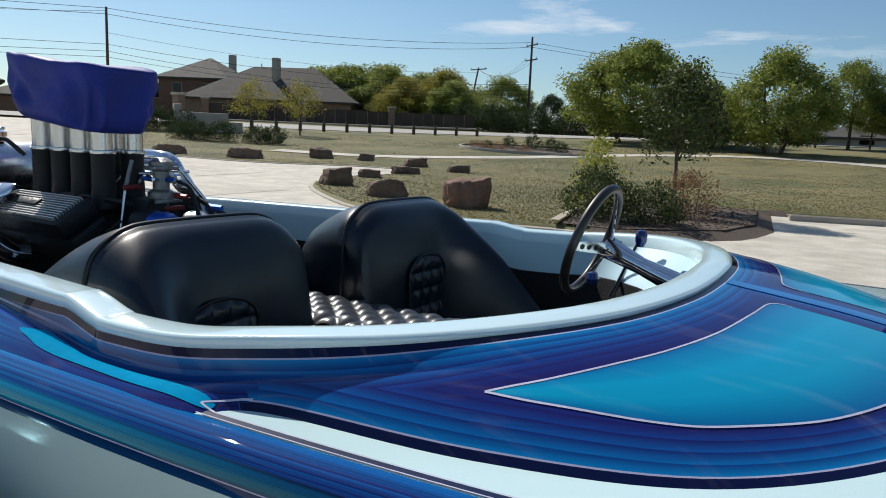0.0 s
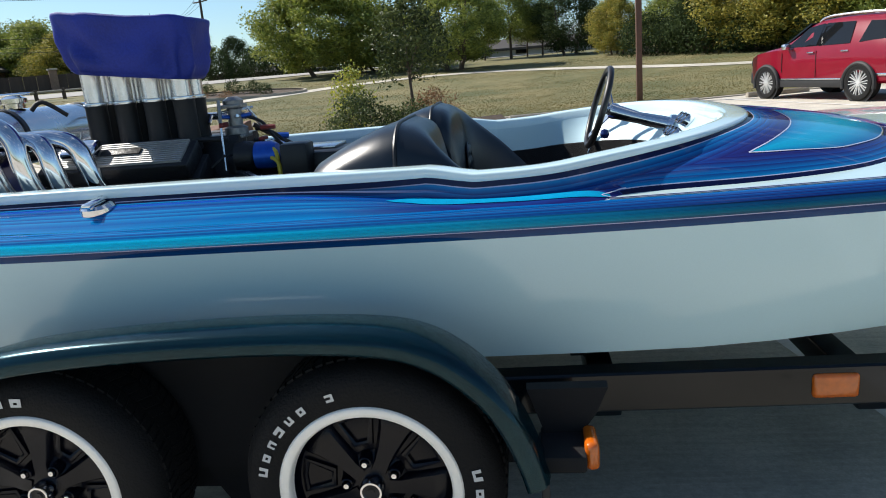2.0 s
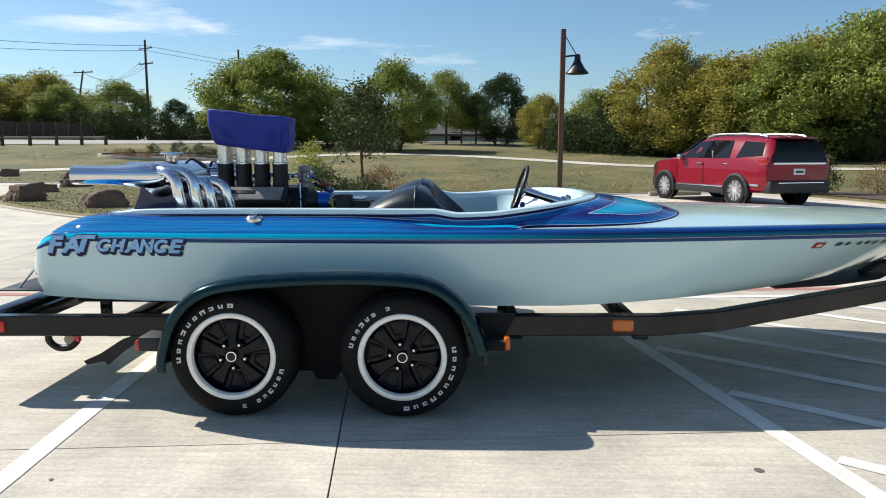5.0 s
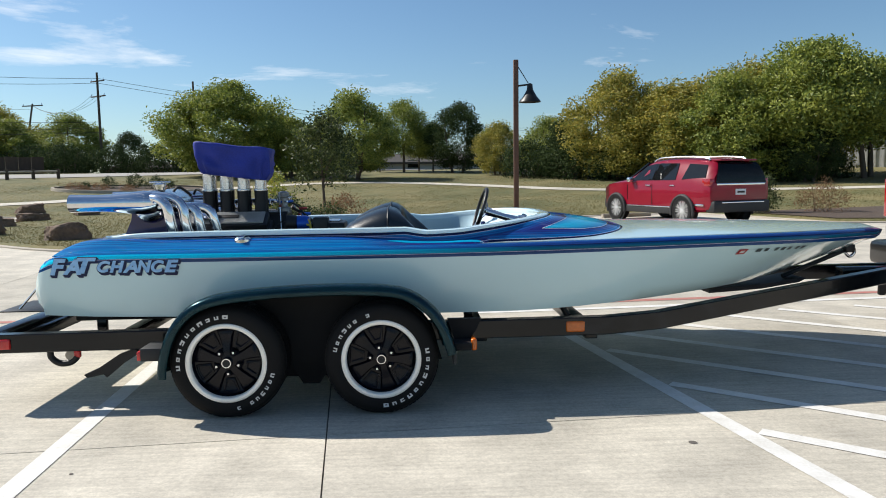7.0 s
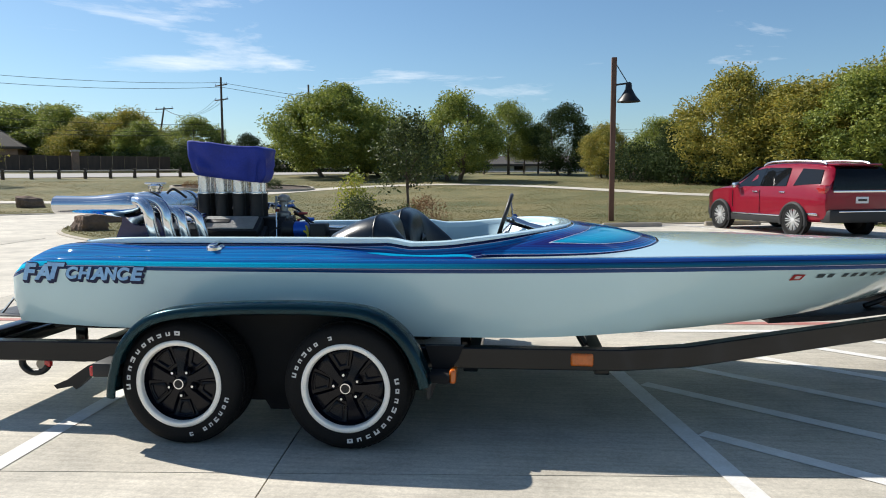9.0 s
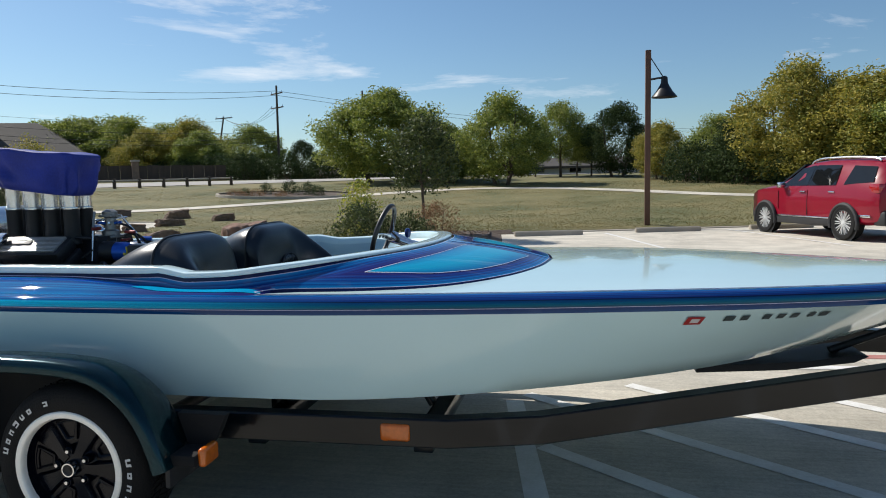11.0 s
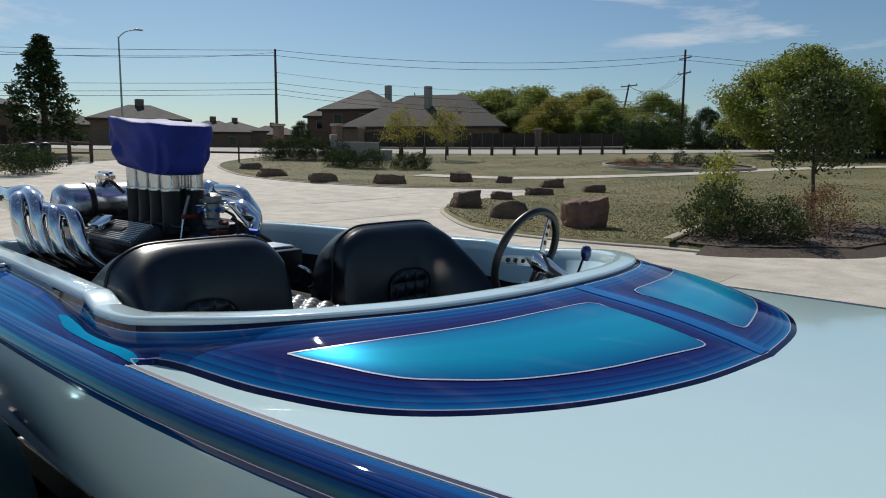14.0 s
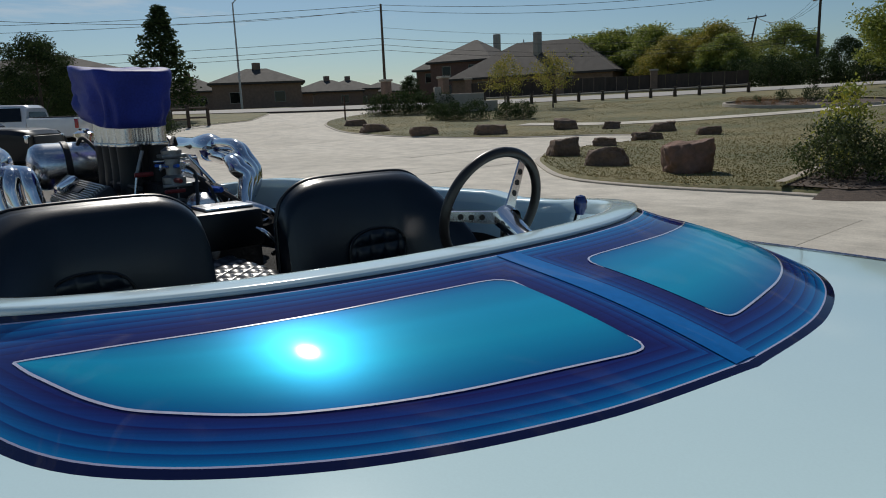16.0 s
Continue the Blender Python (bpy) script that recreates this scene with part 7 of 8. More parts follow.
def wire(a, b, sag, r=0.022):
    a, b = Vector(a), Vector(b)
    pts = [a.lerp(b, t) - Vector((0, 0, sag * 4 * t * (1 - t))) for t in np.linspace(0, 1, 14)]
    solo("overhead_cable", tubem(pts, r, 5, smooth=False), M_WIRE, "black overhead cable between poles", "cable", "overhead cables", smooth=60)


for z, sag in ((11.4, 1.0), (10.9, 1.2)):
    wire((-57.7, 40.7, z), (-32.2, 75.6, z + 0.9), sag)
    wire((-57.7, 40.7, z), (-110, -30, z + 1.0), sag)
    wire((-32.2, 75.6, z + 0.9), (30, 150, z), 1.5)
for z, sag in ((8.3, 0.7), (7.7, 0.9), (7.2, 0.8)):
    wire((-57.7, 40.7, z), (-110, -30, z), sag, 0.02)
    wire((-57.7, 40.7, z), (-32.2, 75.6, z - 0.6), sag + 0.3, 0.02)
wire((-57.7, 40.7, 9.3), (-42.7, 82.8, 9.8), 1.0, 0.014)
for k in range(3):
    wire((-32.2 + 0.6 * k - 0.6, 75.6, 10.6), (-42.7, 82.8, 10.2), 1.4, 0.014)
wire((-47.1, 5.2, 7.4), (-57.7, 40.7, 11.2), 0.8, 0.016)

# street lamp by the road
sl = thing("street_lamp", "tall grey steel street lamp beside the road", "street lamp", (-67.1, 29.7, rise(-67, 30)))
part("pole", tubem([(-67.1, 29.7, 1.8), (-67.1, 29.7, 12.3)], [0.12, 0.07], 10, 2, smooth=False), M_GREYM, sl, "grey steel pole")
part("arm", tubem([(-67.1, 29.7, 12.2), (-66.9, 30.3, 12.8), (-66.6, 31.3, 13.1)], 0.05), M_GREYM, sl)
part("lamp_head", boxm(-66.75, -66.45, 31.0, 31.8, 13.02, 13.16, 0.04), M_GREYM, sl, "grey lamp head")


# houses
def hip_roof(bm, L, W, z0, z1, over=0.5, ridge=None):
    a, b = L / 2 + over, W / 2 + over
    rl = max(0.2, L / 2 - W / 2) if ridge is None else ridge
    v = [bm.verts.new(p) for p in ((-a, -b, z0), (a, -b, z0), (a, b, z0), (-a, b, z0), (-rl, 0, z1), (rl, 0, z1), (-a, -b, z0 - 0.25), (a, -b, z0 - 0.25), (a, b, z0 - 0.25), (-a, b, z0 - 0.25))]
    for f in ((0, 1, 5, 4), (1, 2, 5), (2, 3, 4, 5), (3, 0, 4), (0, 6, 7, 1), (1, 7, 8, 2), (2, 8, 9, 3), (3, 9, 6, 0), (6, 9, 8, 7)):
        bm.faces.new([v[i] for i in f])
    return bm


def block(parent, x, y, rz, L, W, z0, wall, top, wm, wins=(), doors=(), ridge=None):
    m = pose(x, y, z0, 0, 0, rz)
    w = part("wall", boxm(-L / 2, L / 2, -W / 2, W / 2, -0.5, wall, 0), wm, parent, "", 0, m)
    r = part("roof", hip_roof(bmesh.new(), L, W, wall, top, 0.5, ridge), M_ROOF, parent, "brown shingle hip roof", 0, m)
    for wx, wz, ww, wh, face in wins:
        yy = -W / 2 if face == "s" else W / 2
        if face in "sn":
            fr = boxm(wx - ww / 2 - 0.06, wx + ww / 2 + 0.06, yy - 0.06, yy + 0.06, wz - 0.06, wz + wh + 0.06, 0)
            pn = boxm(wx - ww / 2, wx + ww / 2, yy - 0.07, yy + 0.05, wz, wz + wh, 0)
        else:
            xx = L / 2 if face == "e" else -L / 2
            fr = boxm(xx - 0.06, xx + 0.06, wx - ww / 2 - 0.1, wx + ww / 2 + 0.1, wz - 0.1, wz + wh + 0.1, 0)
            pn = boxm(xx - 0.07, xx + 0.07, wx - ww / 2, wx + ww / 2, wz, wz + wh, 0)
        f = part("window", fr, M_STONE, parent, "", 0, m)
        part("pane", pn, M_WINDOW, f, "", 0, m)
    return m


h1 = thing("brick_house", "large brown brick house with shingle hip roofs and chimneys", "house", (-67, 70, 2.0))
block(h1, -64.5, 70.5, 24, 21, 13, 2.0, 3.0, 7.4, M_BRICK, [(-6, 1.0, 1.6, 1.4, "s"), (0, 1.0, 1.6, 1.4, "s"), (5, 1.0, 1.4, 1.4, "s"), (0, 1.0, 1.5, 1.3, "e")])
block(h1, -76.5, 69.0, 24, 9, 11, 2.0, 5.6, 8.6, M_BRICKR, [(-2, 3.6, 1.2, 1.3, "s"), (2, 3.6, 1.2, 1.3, "s"), (-2, 1.0, 1.2, 1.4, "s"), (2, 1.0, 1.2, 1.4, "s")])
block(h1, -81.5, 66.0, 24, 4, 6, 2.0, 4.8, 6.6, M_BRICKR, [(0, 3.0, 1.0, 1.2, "s")])
part("chimney", boxm(-77.8, -77.0, 73.4, 74.2, 8.0, 11.6, 0.05), M_STONE, h1, "pale brick chimney")
part("chimney", boxm(-63.9, -63.1, 67.6, 68.4, 7.0, 10.3, 0.05), M_STONE, h1, "pale brick chimney")
part("vent_pipe", rodm((-67.5, 69.5, 8.0), (-67.5, 69.5, 9.8), 0.08), M_GREYM, h1)
for x, y, rz, L, W, wl, tp, lab in ((-84.5, 39.3, 65, 10.5, 8, 3.4, 5.2, "two storey brown brick house by the road"), (-111, 64, 60, 12, 10, 3.0, 5.0, "far brown brick house by the road"), (-119, 73, 60, 11, 10, 3.6, 5.4, "far brick house with a shingle roof"), (-57.5, 11.0, 80, 12, 10, 2.6, 4.4, "brown brick house behind a fence"), (-60, -4, 80, 12, 10, 2.8, 5.0, "brown brick house behind a fence"), (-96, 48, 62, 9, 8, 2.4, 4.2, "low brick house by the road"), (-135, 92, 60, 14, 11, 3.5, 5.6, "distant brown brick house with shingle roof"), (-112, 40, 60, 12, 10, 3.4, 5.6, "brick house by the road")):
    hh = thing("brick_house", lab, "house", (x, y, 2.0), "houses by the road")
    block(hh, x, y, rz, L, W, 2.0, wl, tp, M_BRICK, [(-L / 4, 1.0, 1.2, 1.2, "s"), (L / 4, 1.0, 1.2, 1.2, "s"), (0, 1.0, 1.2, 1.2, "e")])
    part("chimney", boxm(x - 0.4, x + 0.4, y - 0.4, y + 0.4, 2.0 + tp - 0.7, 2.0 + tp + 0.7, 0.03), M_BRICK, hh)
wb = thing("white_ranch_house", "long low white house beyond the road", "house", (3, 78, 2.0))
block(wb, 3, 82, 5, 18, 8, 1.9, 1.15, 2.2, M_WHITEW, [(-6, 0.5, 1.2, 0.8, "s"), (-2, 0.5, 1.2, 0.8, "s"), (2, 0.5, 1.2, 0.8, "s"), (6, 0.5, 1.2, 0.8, "s")])
for x, y, L in ((-33, 92, 9), (-18, 96, 8), (-27, 98, 6)):
    wb2 = thing("white_shed", "low building with a bright roof beyond the road", "house", (x, y, 2.0))
    block(wb2, x, y, 5, L, 6, 1.9, 1.0, 2.0, M_BRICKR, [])
    wb2.children[1].data.materials[0] = M_WHITEW
# metal sided building behind the trees
mb = thing("metal_building", "long grey metal sided building behind the trees", "building", (47.7, 38.8, 1.0))
m = pose(47.7, 38.8, 1.0, 0, 0, -38)
part("wall", boxm(-18, 18, -6, 6, -0.5, 4.4, 0), M_GREYM, mb, "grey corrugated metal wall", 0, m)
part("roof", hip_roof(bmesh.new(), 36, 12, 4.4, 5.4, 0.3), M_GREYM, mb, "grey metal roof", 0, m)
for k in range(72):
    part("siding_rib", boxm(-17.9 + k * 0.5, -17.82 + k * 0.5, -6.05, -6.0, -0.4, 4.35, 0), M_GREYM, mb, "", 0, m)

# masonry fence behind the road, with columns
FW = [(-49.5, 44.5), (-43.5, 50.5), (-37.5, 56.2), (-31.0, 61.5)]
fence = thing("brick_fence", "dark brown fence with stone columns behind the road", "fence", (-43, 50, 2.0))
for (x0, y0), (x1, y1) in zip(FW, FW[1:]):
    L, a = math.hypot(x1 - x0, y1 - y0), math.degrees(math.atan2(y1 - y0, x1 - x0))
    m = pose(x0, y0, rise(x0, y0), 0, 0, a)
    for k in range(int(L / 1.0)):
        part("fence_panel", boxm(k * 1.0, k * 1.0 + 0.96, -0.05, 0.05, -0.2, 1.55 + 0.03 * (k % 2), 0), M_FENCE, fence, "", 0, m)
    part("column", boxm(-0.3, 0.3, -0.3, 0.3, -0.3, 1.9, 0.03), M_BRICK, fence, "brick column", 0, m)
    part("column_cap", boxm(-0.38, 0.38, -0.38, 0.38, 1.9, 2.05, 0.03), M_STONE, fence, "pale stone cap", 0, m)
for x, y in ((-52, 37), (-47.5, 40)):
    c = thing("gate_column", "brick gate column with a stone cap", "column", (x, y, 2.0), "gate columns")
    part("column", boxm(x - 0.35, x + 0.35, y - 0.35, y + 0.35, 1.6, 3.9, 0.03), M_BRICK, c)
    part("column_cap", boxm(x - 0.45, x + 0.45, y - 0.45, y + 0.45, 3.9, 4.1, 0.04), M_STONE, c, "pale stone cap")
# guard rail of posts and beams
gr = thing("post_rail", "low wooden post and rail fence along the road bank", "fence", (-31, 40.5, 1.4))
GP = [(-37.4, 33.6), (-24.0, 48.2)]
n = 13
pts = [(GP[0][0] + (GP[1][0] - GP[0][0]) * k / (n - 1), GP[0][1] + (GP[1][1] - GP[0][1]) * k / (n - 1)) for k in range(n)]
for x, y in pts:
    part("post", boxm(x - 0.09, x + 0.09, y - 0.09, y + 0.09, rise(x, y) - 0.2, rise(x, y) + 0.78, 0.02), M_WOODPOLE, gr)
for (x0, y0), (x1, y1) in zip(pts, pts[1:]):
    part("rail", tubem([(x0, y0, rise(x0, y0) + 0.62), (x1, y1, rise(x1, y1) + 0.62)], 0.07, 8, smooth=False), M_STONE, gr, "pale weathered rail")
# monument sign
ms = thing("monument_sign", "pale stone monument sign with a low wing wall", "sign", (-33.4, 30.2, 1.0))
m = pose(-33.0, 30.0, rise(-33, 30), 0, 0, 62)
part("sign_face", boxm(-1.4, 1.4, -0.2, 0.2, -0.1, 1.25, 0.04), M_STONE, ms, "pale stone panel", 30, m)
part("column", boxm(-1.75, -1.35, -0.28, 0.28, -0.1, 1.7, 0.04), M_STONE, ms, "stone column", 30, m)
part("wing_wall", boxm(1.4, 2.3, -0.15, 0.15, -0.1, 0.75, 0.03), M_STONE, ms, "low wing wall", 30, m)
# small stop sign post on the island, posts and bins by the driveway
sp = thing("sign_post", "thin brown sign post on the island", "post", (-35.0, 22.6, 0.8))
part("post", rodm((-35.0, 22.6, 0.7), (-35.0, 22.6, 2.3), 0.05), M_RUST, sp)
for x, y in ((-37.7, 13.0), (-37.9, 12.4)):
    b = thing("litter_bin", "dark metal litter bin by the driveway", "bin", (x, y, 0.75), "litter bins")
    part("body", lathem([(0.001, 0.0), (0.24, 0.0), (0.27, 0.85), (0.28, 0.95)], pose(x, y, rise(x, y) + 0.1), 16), M_CLAD, b)
    part("lid", lathem([(0.28, 0.95), (0.2, 1.08), (0.001, 1.12)], pose(x, y, rise(x, y) + 0.1), 16), M_BLACKP, b)
wf = thing("wooden_fence", "long dark wooden fence behind the driveway", "fence", (-46, 14, 1.2))
for k in range(38):
    t = k / 37
    x, y = -49.0 + 1.9 * t, 0.0 + 13.8 * t
    part("fence_board", boxm(-0.175, 0.175, -0.02, 0.02, -0.2, 1.75 + 0.04 * (k % 3), 0), M_FENCE, wf, "", 0, pose(x, y, rise(x, y), 0, 0, 82))
rl = thing("ranch_rail", "dark wooden rail fence beside the parked trucks", "fence", (-38, 10, 0.8))
for k in range(5):
    x, y = -36.5 - 0.9 * k, 10.2 + 1.5 * k
    part("post", boxm(x - 0.08, x + 0.08, y - 0.08, y + 0.08, rise(x, y) - 0.1, rise(x, y) + 1.25, 0.01), M_FENCE, rl)
    if k:
        for h in (0.5, 1.05):
            part("rail", tubem([(x + 0.9, y - 1.5, rise(x, y) + h), (x, y, rise(x, y) + h)], 0.06, 6, smooth=False), M_FENCE, rl)
STALL_BED = [(11.2, 18.3), (12.15, 14.65), (13.4, 14.3), (22, 16.2), (21, 18.4), (16, 18.9)]
solo("stall_bed", fill(bmesh.new(), [STALL_BED], 1.0, 0.115), M_MULCH, "brown mulch bed at the end of the stalls", "flower bed", kind="structure", smooth=180)
# planter island at the stalls
PL = [(-11.3, 2.0), (-12.1, 2.8), (-14.6, 3.3), (-16.4, 2.4), (-16.0, 1.0), (-13.0, 0.8)]
solo("planter_island", fill(bmesh.new(), [PL], 0.6, 0.10), M_MULCH, "mulched planter island among the stalls", "flower bed", kind="structure", smooth=180)
bm = bmesh.new()
rows = [[], [], [], []]
for x, y in [(p.x, p.y) for p in curve_points([(*p, 0) for p in PL + PL[:1]], 4)][:-1]:
    d = Vector((x + 13.8, y - 2.0, 0)).normalized()
    for row, (o, dz) in zip(rows, ((0.14, -0.02), (0.13, 0.12), (0.0, 0.12), (-0.02, 0.05))):
        row.append(Vector((x + d.x * o, y + d.y * o, dz)))
sheet(bm, rows, closed=True)
solo("planter_kerb", bm, M_KERB, "concrete kerb round the planter island", "kerb", kind="structure", smooth=30)

# tufts of grass on the lawn
rng = np.random.default_rng(9)
n = 320000
ang, dist = rng.uniform(radians(-60), radians(50), n), 9 + 40 * rng.random(n) ** 1.35
px, py = 0.5 + dist * np.sin(ang), 0.5 + dist * np.cos(ang)


def within(poly):
    """Which of the tufts stand within an outline."""
    hit = np.zeros(len(px), bool)
    for (x0, y0), (x1, y1) in zip(poly, poly[1:] + poly[:1]):
        if y0 != y1:
            hit ^= ((y0 > py) != (y1 > py)) & (px < (x1 - x0) * (py - y0) / (y1 - y0) + x0)
    return hit


keep = ~(within([tuple((p - e * 0.14).xy) for p, e in EDGE]) | within(BED) | within(OVAL) | within(STALL_BED))
for band, half in ((WALK, 0.85), (ROAD, 3.8)):
    line = [(p.x, p.y) for p in curve_points([(x, y, 0) for x, y in band], 4)] if band is WALK else band
    for (x0, y0), (x1, y1) in zip(line, line[1:]):
        ux, uy = x1 - x0, y1 - y0
        t = np.clip(((px - x0) * ux + (py - y0) * uy) / (ux * ux + uy * uy), 0, 1)
        keep &= np.hypot(px - x0 - t * ux, py - y0 - t * uy) > half
px, py, dist = px[keep], py[keep], dist[keep]
k = len(px)
step = np.clip((np.hypot(px, py - 1) - 18) / 52, 0, 1)
pz = 2.0 * step * step * (3 - 2 * step) + 0.086
a, w, h = rng.uniform(0, 6.28, k), rng.uniform(0.5, 1.2, k) * (0.006 + 0.0008 * dist), rng.uniform(0.014, 0.030, k)
verts = np.stack((np.stack((px - np.cos(a) * w, py - np.sin(a) * w, pz), 1), np.stack((px + np.cos(a) * w, py + np.sin(a) * w, pz), 1), np.stack((px + rng.normal(0, 0.02, k), py + rng.normal(0, 0.02, k), pz + h), 1)), 1).reshape(-1, 3)
me = bpy.data.meshes.new("tufts")
me.from_pydata(verts.tolist(), [], np.arange(3 * k).reshape(-1, 3).tolist())
me.materials.append(M_BLADE)
tagged(new("grass_tufts", me), "short dry grass blades on the lawn", "grass", "", "stuff")

# ---- parked vehicles ----
def car_wheel(parent, x, y, r, w, face, rimm, spokes=10, base=None):
    m = base @ pose(x, y, r, -90 if face > 0 else 90, 0, 0)
    t = part("tyre", lathem([(r * 0.70, 0.0), (r * 0.8, 0.012), (r * 0.93, 0.006), (r * 0.99, -0.03), (r, -0.06), (r, -w + 0.05), (r * 0.97, -w), (r * 0.7, -w)], m, 36), M_TYRE, parent, "black road tyre", 50)
    rim = part("rim", lathem([(r * 0.715, 0.004), (r * 0.69, 0.006), (r * 0.66, -0.01), (r * 0.64, -0.09), (0.001, -0.10)], m, 36), M_CLAD, t, "wheel well")
    for k in range(spokes):
        bm = bmesh.new()
        wide = 0.3 if spokes > 12 else 1.0
        prism(bm, [(0.03, -0.018 * wide), (0.03, 0.018 * wide), (r * 0.69, 0.026 * wide), (r * 0.69, -0.026 * wide)], -0.035, -0.005, "z")
        turn = 360 * k / spokes if wide == 1.0 else 720 / spokes * (k // 2) + (9 if k % 2 else -5)
        bmesh.ops.transform(bm, matrix=m @ pose(0, 0, 0, 0, 0, turn), verts=bm.verts)
        part("spoke", bm, rimm, t, "bright alloy spoke")
    part("wheel_cap", lathem([(0.001, 0.0), (0.04, -0.002), (0.055, -0.02)], m, 16), rimm, t)


def body_loft(stations, n=9):
    """Rows of (x, z bottom, z belt, z top, half width low, half width belt, half width top) to a closed shell."""
    rows = []
    for x, zb, zm, zt, wb, wm, wt in stations:
        half = [(wb * 0.90, zb), (wb, zb + 0.06), (wm, (zb + zm) / 2), (wm * 0.992, zm), (wt + (wm - wt) * 0.25, zm + (zt - zm) * 0.72), (wt, zt - 0.07), (wt - 0.09, zt - 0.012), (wt * 0.5, zt), (0, zt + 0.008)]
        pts = [Vector((x, -w, z)) for w, z in half] + [Vector((x, w, z)) for w, z in reversed(half[:-1])]
        rows.append(pts)
    bm = bmesh.new()
    vs = sheet(bm, rows)
    for r in (vs[0], vs[-1]):
        bm.faces.new(r)
    for a, b in zip(vs, vs[1:]):
        bm.faces.new((a[0], b[0], b[-1], a[-1]))
    return bm


def place(bm, m):
    bmesh.ops.transform(bm, matrix=m, verts=bm.verts)
    return bm


def quad(bm, pts, th=0.006):
    """A thin pane through four or more corner points."""
    vs = [bm.verts.new(p) for p in pts]
    f = bm.faces.new(vs)
    r = bmesh.ops.extrude_face_region(bm, geom=[f])
    f.normal_update()
    bmesh.ops.translate(bm, verts=[v for v in r["geom"] if isinstance(v, bmesh.types.BMVert)], vec=f.normal * th)
    return bm


def arch(parent, x, y, r, side, base, m):
    pts = [Vector((x + r * math.cos(a), y, 0.36 + r * math.sin(a))) for a in np.linspace(-0.25, math.pi + 0.25, 15)]
    bm = tubem(pts, 0.045, 8, 2)
    part("arch_trim", place(bm, base), m, parent, "black wheel arch trim")
    part("wheel_well", place(lathem([(0.001, 0.0), (r * 0.99, 0.0)], pose(x, y - side * 0.012, 0.36, 90, 0, 0), 28), base), M_CLAD, parent, "dark wheel opening")


# red SUV: x forward, origin under its middle
hx, hy = -0.335, 0.942
rear_hub, front_hub = Vector((7.98, 14.55, 0)), Vector((7.02, 17.25, 0))
left = Vector((-hy, hx, 0))
mid = (rear_hub + front_hub) / 2 - left * 0.86
suv_m = Matrix.Translation((mid.x, mid.y, 0)) @ pose(0, 0, 0, 0, 0, math.degrees(math.atan2(hy, hx)))
suv = thing("suv", "red mid-size SUV parked beside the lawn", "car", (mid.x, mid.y, 0))
S = [(-2.43, 0.50, 1.0, 1.12, 0.86, 0.93, 0.84), (-2.40, 0.42, 1.06, 1.42, 0.91, 0.965, 0.72), (-2.30, 0.38, 1.10, 1.60, 0.94, 0.985, 0.66), (-2.1, 0.36, 1.12, 1.69, 0.96, 1.0, 0.65), (-1.7, 0.35, 1.13, 1.74, 0.965, 1.01, 0.66), (-1.2, 0.34, 1.13, 1.765, 0.965, 1.005, 0.67), (-0.5, 0.33, 1.13, 1.77, 0.96, 0.995, 0.68), (0.05, 0.33, 1.13, 1.74, 0.96, 0.99, 0.67), (0.4, 0.33, 1.13, 1.645, 0.96, 0.99, 0.67), (0.72, 0.33, 1.13, 1.44, 0.96, 0.99, 0.71), (1.02, 0.33, 1.13, 1.235, 0.96, 0.985, 0.80), (1.3, 0.33, 1.12, 1.185, 0.955, 0.985, 0.82), (1.55, 0.34, 1.10, 1.16, 0.95, 0.98, 0.80), (1.85, 0.36, 1.06, 1.12, 0.94, 0.97, 0.78), (2.05, 0.38, 0.97, 1.06, 0.90, 0.94, 0.72), (2.16, 0.42, 0.84, 0.96, 0.82, 0.86, 0.66), (2.22, 0.48, 0.72, 0.80, 0.68, 0.72, 0.55)]
part("body", place(body_loft(S), suv_m), M_CARRED, suv, "glossy red bodywork", 35)
